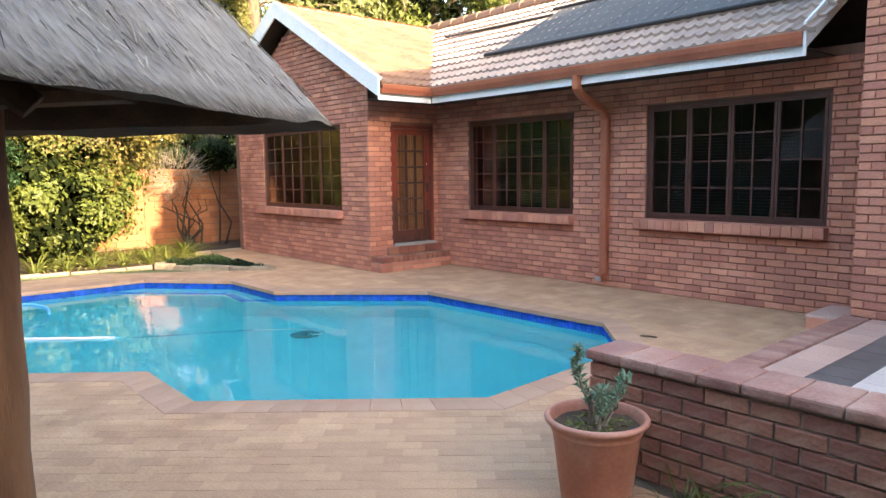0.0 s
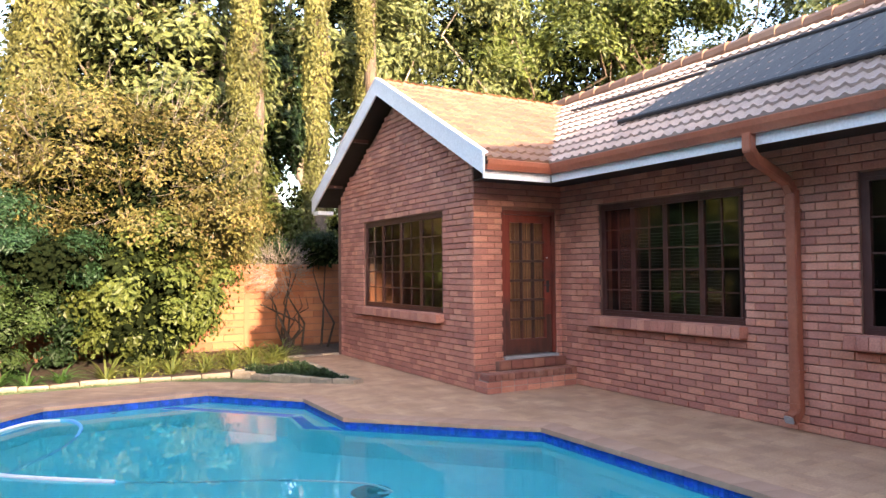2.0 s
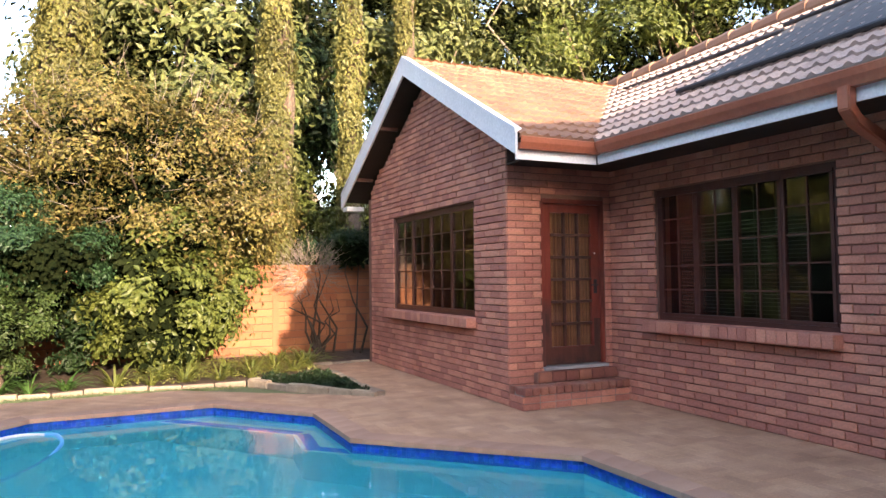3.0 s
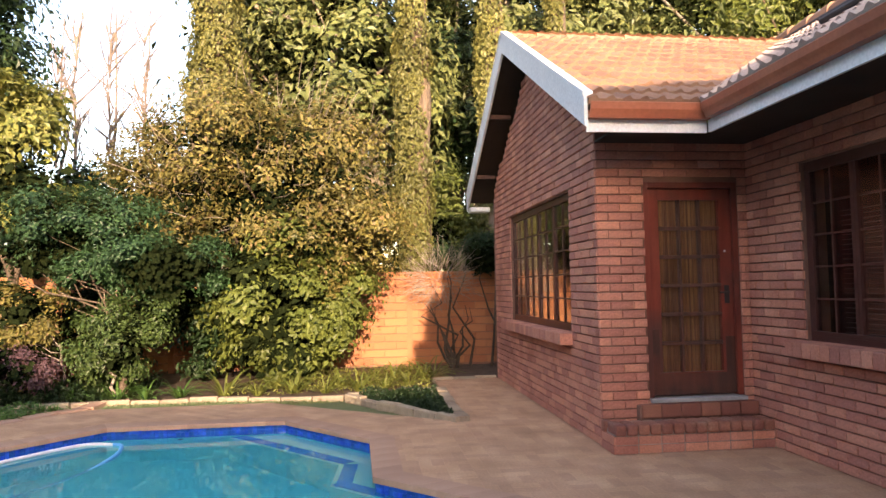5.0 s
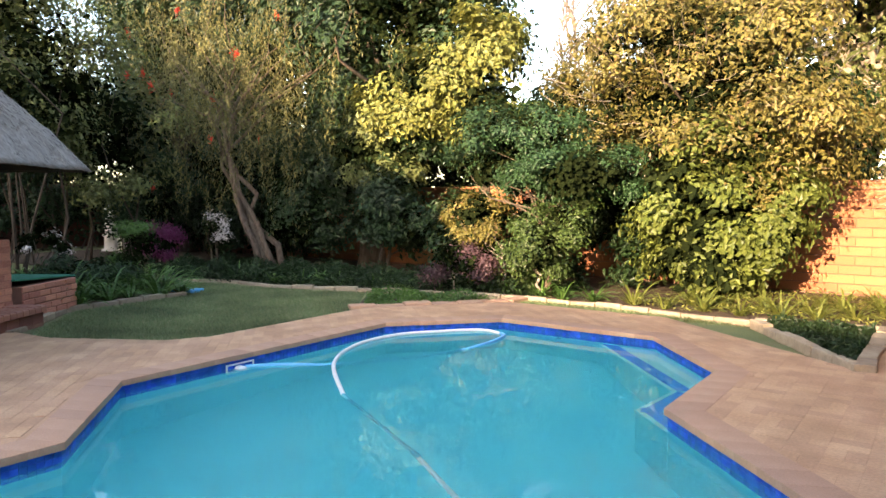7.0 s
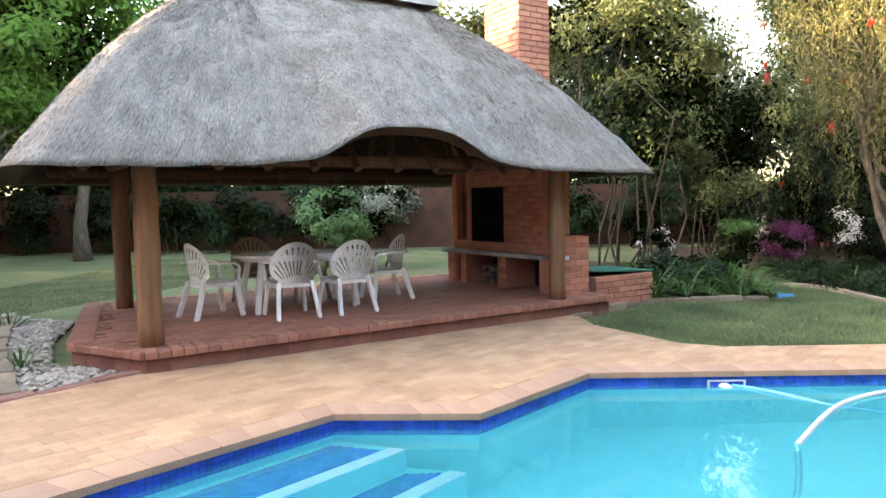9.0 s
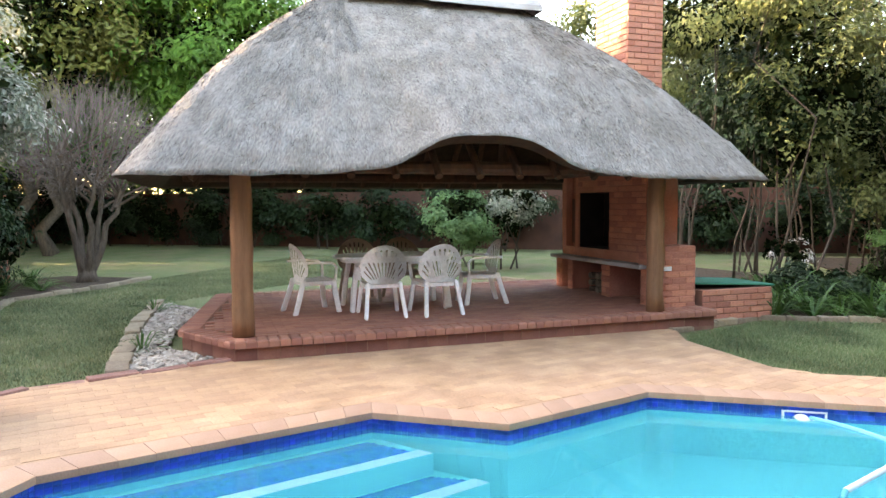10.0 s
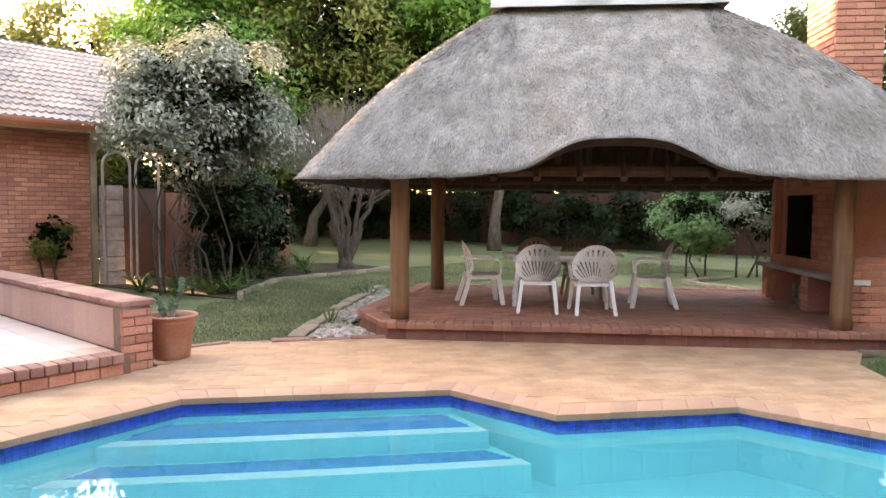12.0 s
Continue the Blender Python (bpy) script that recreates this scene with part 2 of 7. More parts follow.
M_HOSE_W = mat("white ribbed hose", (0.70, 0.72, 0.73), (0.78, 0.80, 0.80), 4.0, 0.4, 0.0)
M_HOSE_B = mat("blue ribbed hose", (0.08, 0.40, 0.72), (0.12, 0.48, 0.80), 4.0, 0.4, 0.0)
# blue hose toned towards the pool: the water's veil is put into its colour
M_HOSE_VEILED = mat("hose veiled by water colour", (0.05, 0.36, 0.46), (0.07, 0.42, 0.52), 4.0, 0.5, 0.0)
M_BLACK = mat("black rubber", (0.02, 0.02, 0.022), (0.04, 0.04, 0.042), 4.0, 0.5, 0.1)
M_SOLAR = mat("grey solar heating mat", (0.060, 0.060, 0.062), (0.095, 0.093, 0.092), 1.0, 0.8, 0.12, 40, stretch=(1, 14, 1), grain=0.25)
M_BARK = mat("grey-brown bark", (0.085, 0.06, 0.043), (0.18, 0.135, 0.10), 5.0, 0.95, 1.0, 30, stretch=(3, 3, 0.7), bump_dist=0.03)
M_BARK_PALE = mat("pale smooth bark", (0.19, 0.155, 0.12), (0.32, 0.27, 0.22), 3.0, 0.85, 0.6, 30)
M_TWIG_DIM = mat("grey-brown winter twig", (0.13, 0.10, 0.085), (0.21, 0.17, 0.145), 5.0, 0.95, 0.0)
# darker copy of the gum pole, shade under the thatch in its colour
M_POLE_DARK = mat("gum pole with roof shade", (0.05, 0.026, 0.015), (0.09, 0.045, 0.025), 3.0, 0.8, 0.5, 30, stretch=(5, 5, 0.5))
M_STEM = mat("dark stem", (0.045, 0.033, 0.024), (0.08, 0.06, 0.045), 5.0, 0.95, 0.3)
M_TWIG = mat("bare twig", (0.20, 0.16, 0.135), (0.32, 0.27, 0.23), 5.0, 0.95, 0.0)
M_STONE = mat("river pebble", (0.34, 0.285, 0.24), (0.56, 0.49, 0.42), 8.0, 0.8, 0.3, 60, rand=0.3)
M_RUST = mat("brown painted steel", (0.13, 0.065, 0.045), (0.18, 0.09, 0.06), 3.0, 0.6, 0.2)
M_STEEL = mat("weathered pale steel", (0.33, 0.27, 0.24), (0.45, 0.39, 0.36), 4.0, 0.5, 0.2, 40, metal=0.2)
M_ROUGH = mat("pale rough stone", (0.36, 0.26, 0.22), (0.55, 0.44, 0.39), 6.0, 0.9, 0.9, 40, rand=0.15, bump_dist=0.02)
M_GREEN = mat("green steel sheet", (0.02, 0.16, 0.10), (0.04, 0.22, 0.14), 3.0, 0.45, 0.1)
M_SOOT = mat("soot-black firebox", (0.012, 0.011, 0.010), (0.022, 0.02, 0.018), 4.0, 0.95, 0.3)
M_STATUE = mat("pale cast stone", (0.50, 0.47, 0.42), (0.62, 0.58, 0.52), 4.0, 0.9, 0.4)

L_GOLD = leaf_mat("golden hedge leaf", (0.085, 0.080, 0.020), (0.190, 0.160, 0.045), (0.205, 0.128, 0.066))
L_IVYLOW = leaf_mat("broad green leaf", (0.058, 0.085, 0.019), (0.129, 0.150, 0.034))
L_DARK = leaf_mat("deep green leaf", (0.012, 0.031, 0.012), (0.031, 0.058, 0.020))
L_BLUE = leaf_mat("blue-green leaf", (0.015, 0.044, 0.017), (0.040, 0.086, 0.032))
L_YELLOW = leaf_mat("yellow-green leaf", (0.085, 0.112, 0.024), (0.250, 0.242, 0.066))
L_MID = leaf_mat("mid green leaf", (0.028, 0.058, 0.015), (0.070, 0.105, 0.028))
L_EUC = leaf_mat("pale gum leaf", (0.060, 0.085, 0.030), (0.165, 0.180, 0.062))
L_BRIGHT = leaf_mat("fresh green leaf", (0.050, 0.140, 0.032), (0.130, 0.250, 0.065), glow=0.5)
# brighter copy of the fresh leaf, backlight put into colour and translucency
L_LIT = leaf_mat("fresh leaf brightened as sunlit", (0.075, 0.20, 0.038), (0.20, 0.34, 0.075), glow=0.6)
L_SOFT = leaf_mat("soft pale green leaf", (0.09, 0.19, 0.07), (0.19, 0.31, 0.13), glow=0.3)
L_POT = leaf_mat("pale blue-green succulent leaf", (0.13, 0.22, 0.14), (0.25, 0.36, 0.25), glow=0.1)
L_CREEPER = leaf_mat("creeper leaf", (0.096, 0.102, 0.029), (0.160, 0.155, 0.050))
L_SILVER = leaf_mat("grey-green leaf with pale bloom", (0.13, 0.165, 0.115), (0.31, 0.325, 0.25), (0.60, 0.54, 0.49))
L_STRAP = leaf_mat("strap leaf", (0.04, 0.10, 0.025), (0.10, 0.19, 0.045), rough=0.35)
# paler copy of the strap leaf; for the border plants sunshine is painted in
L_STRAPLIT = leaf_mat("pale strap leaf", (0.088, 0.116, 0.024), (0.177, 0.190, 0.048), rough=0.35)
L_WEEP = leaf_mat("weeping olive leaf", (0.060, 0.070, 0.024), (0.190, 0.168, 0.060))
L_PINK = leaf_mat("magenta petal", (0.13, 0.03, 0.075), (0.27, 0.055, 0.16))
L_RED = leaf_mat("red bottlebrush flower", (0.60, 0.03, 0.02), (0.75, 0.06, 0.03))
L_WHITE = leaf_mat("white petal", (0.60, 0.55, 0.52), (0.78, 0.72, 0.70))
L_PURPLE = leaf_mat("plum leaf", (0.061, 0.034, 0.041), (0.136, 0.075, 0.082))
L_GRASS = leaf_mat("grass blade", (0.11, 0.175, 0.078), (0.24, 0.29, 0.14), (0.36, 0.31, 0.19), glow=0.25)
L_LAWN = leaf_mat("dry lawn blade", (0.12, 0.165, 0.078), (0.26, 0.275, 0.14), (0.40, 0.33, 0.20), glow=0.25)
# near-black leaf: the shade inside a crown is put into its colour
L_INNER = leaf_mat("inner leaf with shade in its colour", (0.006, 0.010, 0.004), (0.014, 0.019, 0.007), rough=1.0, glow=0.0, spec=0.0)

# ---- building helpers ----


def thing(name, m=None, label="", category="", group="", kind=""):
    ob = new(name)
    if m is not None:
        ob.matrix_world = m
    return tagged(ob, label, category, group, kind)


def link_mesh(name, me, material, parent=None, label="", m=None):
    ob = new(name, me)
    if not me.materials:
        me.materials.append(material)
    if parent is not None:
        ob.parent = parent
    if m is not None:
        ob.matrix_basis = m
    if label:
        ob["label"] = label
    return ob


def part(name, bm, material, parent=None, label="", m=None, smooth=False):
    me = bpy.data.meshes.new(name)
    bmesh.ops.recalc_face_normals(bm, faces=bm.faces)
    bm.to_mesh(me)
    bm.free()
    if smooth:
        me.polygons.foreach_set("use_smooth", [True] * len(me.polygons))
    return link_mesh(name, me, material, parent, label, m)


def box(bm, x0, x1, y0, y1, z0, z1, bevel=0.0):
    r = bmesh.ops.create_cube(bm, size=1, matrix=Matrix.LocRotScale(((x0 + x1) / 2, (y0 + y1) / 2, (z0 + z1) / 2), None, (abs(x1 - x0), abs(y1 - y0), abs(z1 - z0))))
    if bevel:
        es = {e for v in r["verts"] for e in v.link_edges}
        bmesh.ops.bevel(bm, geom=list(es), offset=bevel, segments=2, affect="EDGES", profile=0.6)
    return bm


def block(x0, x1, y0, y1, z0, z1, bevel=0.0):
    return box(bmesh.new(), x0, x1, y0, y1, z0, z1, bevel)


def prism(points, z0, z1, bm=None):
    """An upright slab over a plan outline."""
    bm = bm or bmesh.new()
    lo = [bm.verts.new((x, y, z0)) for x, y in points]
    hi = [bm.verts.new((x, y, z1)) for x, y in points]
    bm.faces.new(hi)
    bm.faces.new(lo[::-1])
    for i in range(len(points)):
        j = (i + 1) % len(points)
        bm.faces.new((lo[i], lo[j], hi[j], hi[i]))
    return bm


def tube(points, radii, sides=8, bm=None, caps=True):
    """A round limb along points."""
    bm = bm or bmesh.new()
    points = [Vector(p) for p in points]
    rings = []
    side = None
    for i, p in enumerate(points):
        d = (points[min(i + 1, len(points) - 1)] - points[max(i - 1, 0)]).normalized()
        if side is None:
            side = d.orthogonal().normalized()
        side = (side - d * side.dot(d)).normalized()
        up = d.cross(side)
        r = radii[i] if isinstance(radii, (list, tuple)) else radii
        rings.append([bm.verts.new(p + (side * math.cos(a) + up * math.sin(a)) * r) for a in (2 * math.pi * k / sides for k in range(sides))])
    for a, b in zip(rings, rings[1:]):
        for k in range(sides):
            bm.faces.new((a[k], a[(k + 1) % sides], b[(k + 1) % sides], b[k]))
    if caps:
        bm.faces.new(rings[0][::-1])
        bm.faces.new(rings[-1])
    return bm


def lathe(profile, sides=32, bm=None):
    """A turned shape from (radius, height) pairs."""
    bm = bm or bmesh.new()
    rings = [[bm.verts.new((r * math.cos(2 * math.pi * k / sides), r * math.sin(2 * math.pi * k / sides), z)) for k in range(sides)] for r, z in profile]
    for a, b in zip(rings, rings[1:]):
        for k in range(sides):
            bm.faces.new((a[k], a[(k + 1) % sides], b[(k + 1) % sides], b[k]))
    return bm


def np_mesh(name, verts, faces):
    """A mesh from arrays: verts (n, 3), faces (m, k)."""
    verts, faces = np.asarray(verts, np.float32), np.asarray(faces, np.int32)
    k = faces.shape[1]
    me = bpy.data.meshes.new(name)
    me.vertices.add(len(verts))
    me.vertices.foreach_set("co", verts.ravel())
    me.loops.add(faces.size)
    me.loops.foreach_set("vertex_index", faces.ravel())
    me.polygons.add(len(faces))
    me.polygons.foreach_set("loop_start", np.arange(0, faces.size, k, dtype=np.int32))
    me.update(calc_edges=True)
    me.validate()
    me.shade_flat()
    return me


# a brick with softened front edges: length along x, front towards -y, height along z
BRICK_FACES = np.array([(0, 1, 5, 4), (1, 2, 6, 5), (2, 3, 7, 6), (3, 0, 4, 7), (4, 5, 9, 8), (5, 6, 10, 9), (6, 7, 11, 10), (7, 4, 8, 11), (8, 9, 10, 11)])


def brick_verts(length, height, depth=0.05, proud=0.008, c=0.006):
    a, h = length / 2, height / 2
    back = [(-a, depth, -h), (a, depth, -h), (a, depth, h), (-a, depth, h)]
    mid = [(x, -proud + c, z) for x, _, z in back]
    front = [(x - math.copysign(c, x), -proud, z - math.copysign(c, z)) for x, _, z in back]
    return np.array(back + mid + front)


class Pieces:
    """Many alike pieces: those in the near stretch become objects of their own (300 at most), the rest one joined part."""

    def __init__(self, name, parent, material, limit=300):
        self.name, self.parent, self.material, self.limit = name, parent, material, limit
        self.count, self.cache, self.v, self.f, self.n = 0, {}, [], [], 0

    def add(self, m, key, verts, faces, near):
        if near and self.count < self.limit:
            self.count += 1
            if key not in self.cache:
                self.cache[key] = np_mesh(self.name, verts, faces)
                self.cache[key].materials.append(self.material)
            ob = new(self.name, self.cache[key])
            ob.parent = self.parent
            ob.matrix_basis = m
        else:
            r = np.array(m.to_3x3())
            self.v.append(verts @ r.T + np.array(m.translation))
            self.f.append(faces + self.n)
            self.n += len(verts)

    def done(self):
        if self.v:
            me = np_mesh(self.name + "_field", np.concatenate(self.v), np.concatenate(self.f))
            ob = link_mesh(self.name + "_field", me, self.material, self.parent)
            ob["kind"] = "stuff"


def spans(a, b, cuts):
    """The parts of a..b that the cuts leave."""
    out = [(a, b)]
    for c0, c1 in cuts:
        nxt = []
        for x0, x1 in out:
            if c1 <= x0 or c0 >= x1:
                nxt.append((x0, x1))
            else:
                if c0 > x0:
                    nxt.append((x0, c0))
                if c1 < x1:
                    nxt.append((c1, x1))
        out = nxt
    return out


def brickwork(parent, origin, turn, length, z0, z1, openings=(), top=None, near=None, material=None, course=0.0865, unit=0.234, gap=0.012, rng=None, limit=300, name="brick", perpend=0.005):
    """Stretcher bond on an upright face. origin: the face's left end seen from outside; turn: degrees about z (0: the face looks towards -y and runs along +x)."""
    rng = rng or random.Random(5)
    base = pose(origin[0], origin[1], 0, 0, 0, turn)
    P = Pieces(name, parent, material or M_BRICK, limit)
    rows = int(math.ceil((z1 - z0) / course))
    for k in range(rows):
        za = z0 + k * course
        zb = min(za + course, z1)
        if zb - za < 0.03:
            continue
        cuts = [(o[0], o[1]) for o in openings if o[2] < zb - 0.02 and o[3] > za + 0.02]
        s = -unit / 2 if k % 2 else 0.0
        while s < length:
            for a, b in spans(max(s, 0), min(s + unit, length), cuts):
                if b - a < 0.035:
                    continue
                if top and top((a + b) / 2) < zb - 0.01:
                    continue
                w, h = round(b - a - perpend, 3), round(zb - za - gap, 3)
                key = (w, h)
                m = base @ pose((a + b) / 2, rng.uniform(-0.004, 0.004), (za + zb) / 2, rng.uniform(-1.2, 1.2), rng.uniform(-0.4, 0.4), rng.uniform(-0.5, 0.5))
                P.add(m, key, brick_verts(w, h), BRICK_FACES, bool(near and near((a + b) / 2, za)))
            s += unit
    P.done()


def wall_body(name, parent, material, origin, turn, length, height, thick, openings=(), top=None):
    """The solid wall behind a face, with openings through it. top: outline points (s, z) for a gable."""
    bm = bmesh.new()
    xs = sorted({0.0, length, *(o[0] for o in openings), *(o[1] for o in openings)})
    for a, b in zip(xs, xs[1:]):
        cuts = [(o[2], o[3]) for o in openings if o[0] < (a + b) / 2 < o[1]]
        for c, d in spans(0.0, height, cuts):
            box(bm, a, b, 0, thick, c, d)
    if top:
        f = [bm.verts.new((s, 0, z)) for s, z in top]
        g = [bm.verts.new((s, thick, z)) for s, z in top]
        bm.faces.new(f)
        bm.faces.new(g[::-1])
        for i in range(len(top)):
            j = (i + 1) % len(top)
            bm.faces.new((f[i], f[j], g[j], g[i]))
    return part(name, bm, material, parent, m=pose(origin[0], origin[1], 0, 0, 0, turn))


# ---- plan ----
POOL = [(1.73, 11.45), (3.75, 11.45), (4.75, 10.26), (4.76, 8.85), (6.36, 7.25), (6.43, 4.25), (5.57, 3.40), (3.64, 3.32), (1.94, 4.81), (1.95, 5.88), (0.79, 6.87), (0.73, 10.30)]
WALL_X, GABLE_X, DOOR_Y = 8.495, 6.93, 9.47
WATER = -0.13


def offset(points, d):
    """The outline moved outwards by d (points run clockwise)."""
    out = []
    n = len(points)
    for i in range(n):
        p0, p1, p2 = (Vector(points[(i + k) % n]) for k in (-1, 0, 1))
        a, b = (p1 - p0).normalized(), (p2 - p1).normalized()
        na, nb = Vector((-a.y, a.x)), Vector((-b.y, b.x))
        h = (na + nb).normalized()
        out.append(tuple(p1 + h * d / max(0.3, h.dot(na))))
    return out


def inside(p, poly):
    x, y = p
    c = False
    for i in range(len(poly)):
        (x0, y0), (x1, y1) = poly[i], poly[i - 1]
        if (y0 > y) != (y1 > y) and x < (x1 - x0) * (y - y0) / (y1 - y0) + x0:
            c = not c
    return c


# outline runs clockwise or not: make the offset grow the pool
if inside(offset(POOL, 0.1)[4], POOL):
    POOL = POOL[::-1]


def sheet_with_hole(name, outer, hole, z, material):
    bm = bmesh.new()
    es = []
    for ring in (outer, hole):
        vs = [bm.verts.new((x, y, z)) for x, y in ring]
        es += [bm.edges.new((vs[i - 1], vs[i])) for i in range(len(vs))]
    bmesh.ops.triangle_fill(bm, edges=es, use_beauty=True, normal=(0, 0, 1))
    for f in bm.faces:
        if f.normal.z < 0:
            f.normal_flip()
    me = bpy.data.meshes.new(name)
    bm.to_mesh(me)
    bm.free()
    return link_mesh(name, me, material)


# ground, to the horizon, with the pool's pit left open
ground = tagged(sheet_with_hole("ground", [(-400, -400), (400, -400), (400, 400), (-400, 400)], offset(POOL, 0.05), -0.06, M_GRASS), "worn green garden lawn with bare patches", "lawn", kind="structure")

# ---- pool ----
pool = thing("pool", None, "angular swimming pool with aqua plaster and a cobalt tile band", "swimming pool", kind="structure")


def pool_shell():
    bm = bmesh.new()
    top, mid = ([bm.verts.new((x, y, z)) for x, y in POOL] for z in (-0.235, -1.25))
    for i in range(len(POOL)):
        bm.faces.new((top[i - 1], top[i], mid[i], mid[i - 1]))
    bm.faces.new(mid)
    return bm


part("shell", pool_shell(), M_POOL, pool)


def ring_band(outline_in, outline_out, z0, z1):
    bm = bmesh.new()
    a, b, c, d = ([bm.verts.new((x, y, z)) for x, y in o] for o, z in ((outline_in, z0), (outline_in, z1), (outline_out, z1), (outline_out, z0)))
    for i in range(len(outline_in)):
        for p, q in ((a, b), (b, c), (c, d), (d, a)):
            bm.faces.new((p[i - 1], p[i], q[i], q[i - 1]))
    return bm


part("tile_band_bed", ring_band(offset(POOL, 0.002), offset(POOL, 0.12), -0.235, -0.045), M_GROUT, pool)


def mosaic(parent, p0, p1, z0, z1, P, size=0.048, gap=0.003):
    """Small square tiles on an upright strip from p0 to p1."""
    d = Vector(p1) - Vector(p0)
    n = max(1, int(d.length / size))
    turn = math.degrees(math.atan2(d.y, d.x))
    for r in range(max(1, round((z1 - z0) / size))):
        for i in range(n):
            c = Vector(p0) + d * ((i + 0.5) / n)
            m = pose(c.x, c.y, z0 + (r + 0.5) * size, 0, 0, turn)
            P.add(m, 0, brick_verts(d.length / n - gap, size - gap, 0.004, 0.004, 0.0015), BRICK_FACES, 1.9 < c.x < 3.8 and c.y < 4.9)


P = Pieces("mosaic_tile", pool, M_MOSAIC)
for i in range(len(POOL)):
    mosaic(pool, POOL[i - 1], POOL[i], -0.235, -0.045, P)
P.done()

# coping: one row of brick stretchers round the rim
coping = thing("pool_coping", None, "row of tan bullnose bricks round the pool rim", "coping", kind="structure")
part("bed", ring_band(offset(POOL, 0.02), offset(POOL, 0.23), -0.045, -0.012), M_JOINT, coping)


def slab_verts(length, width, thick, c=0.006, skew0=0.0, skew1=0.0):
    a, w = length / 2, width / 2
    lo = [(-a - skew0, -w, -thick), (a + skew1, -w, -thick), (a, w, -thick), (-a, w, -thick)]
    mid = [(x, y, -c) for x, y, _ in lo]
    hi = [(x - math.copysign(c, x), y - math.copysign(c, y), 0) for x, y, _ in lo]
    return np.array(lo + mid + hi)


P = Pieces("coping_brick", coping, M_COPING)
rng = random.Random(2)
inner, outer_ = offset(POOL, -0.03), offset(POOL, 0.235)
for i in range(len(POOL)):
    a, b = Vector(inner[i - 1]), Vector(inner[i])
    c, d = Vector(outer_[i - 1]), Vector(outer_[i])
    n = max(1, round((b - a).length / 0.225))
    for k in range(n):
        q = [a.lerp(b, k / n), a.lerp(b, (k + 1) / n), c.lerp(d, (k + 1) / n), c.lerp(d, k / n)]
        mid_ = sum(q, Vector((0, 0))) / 4
        zt = rng.uniform(-0.001, 0.001)
        g = [mid_ + (p - mid_) * (1 - 0.0015 / 0.22) for p in q]
        vs = [(p.x - mid_.x, p.y - mid_.y, -0.05) for p in g] + [(p.x - mid_.x, p.y - mid_.y, -0.006) for p in g] + [((p.x - mid_.x) * 0.985, (p.y - mid_.y) * 0.985, 0.0) for p in g]
        P.add(pose(mid_.x, mid_.y, zt + 0.002, 0, 0, 0), (i, k), np.array(vs), BRICK_FACES, True)
P.done()

# entry steps along one long side, with mosaic nosings
step_a, step_b = Vector(POOL[[i for i, p in enumerate(POOL) if p == (3.64, 3.32)][0]]), Vector((1.94, 4.81))
along = (step_b - step_a).normalized()
inward = Vector((along.y, -along.x)) if inside(tuple((step_a + step_b) / 2 + Vector((along.y, -along.x)) * 0.3), POOL) else Vector((-along.y, along.x))


def step_quad(d0, d1, s0, s1, e0=0.0, e1=0.0):
    """Plan corners between two distances from the side; s0, s1: how far the ends reach past it."""
    return [tuple(step_a + along * -(s0 + e0) + inward * d0), tuple(step_b + along * (s1 + e0) + inward * d0), tuple(step_b + along * (s1 + e1) + inward * d1), tuple(step_a + along * -(s0 + e1) + inward * d1)]


pool_steps = thing("pool_steps", None, "underwater entry steps with blue mosaic nosings and white edges", "pool steps", kind="structure")
STEPS = [(0.54, -0.35, 0.47, 0.12, 0.22), (0.88, -0.74, 0.32, 0.12, 0.48)]
for reach, z, w0, w1, past in STEPS:
    part("tread", prism([tuple(step_a + inward * 0.002), tuple(step_b + inward * 0.002), tuple(step_b + along * past + inward * reach), tuple(step_a - along * 0.9 * reach + inward * reach)], -1.24, z), M_POOL, pool_steps)
    q = [tuple(step_a - along * (0.75 * reach - 0.2) + inward * (reach - w0)), tuple(step_b + along * (past - 0.30) + inward * (reach - w0)), tuple(step_b + along * (past - 0.12) + inward * (reach - w1)), tuple(step_a - along * (0.85 * reach - 0.12) + inward * (reach - w1))]
    nosing = part("mosaic_nosing", prism(q, z, z + 0.004), M_NOSING, pool_steps, "cobalt blue mosaic strip")
    tiles = Pieces("mosaic_tile", nosing, M_MOSAIC)
    tv = slab_verts(0.037, 0.037, 0.004, 0.001)
    for i in range(-50, 120):
        for k in range(20):
            c = step_a + along * (i * 0.04) + inward * (reach - w0 + 0.02 + k * 0.04)
            if inside(c, q):
                tiles.add(pose(c.x, c.y, z + 0.0075, 0, 0, math.degrees(math.atan2(along.y, along.x))), 0, tv, BRICK_FACES, False)
    tiles.done()
    q = [tuple(step_a - along * (0.85 * reach - 0.06) + inward * (reach - w1 + 0.004)), tuple(step_b + along * (past - 0.05) + inward * (reach - w1 + 0.004)), tuple(step_b + along * past + inward * reach), tuple(step_a - along * 0.9 * reach + inward * reach)]
    part("white_edge", prism(q, z, z + 0.008), M_POOLWHITE, pool_steps)

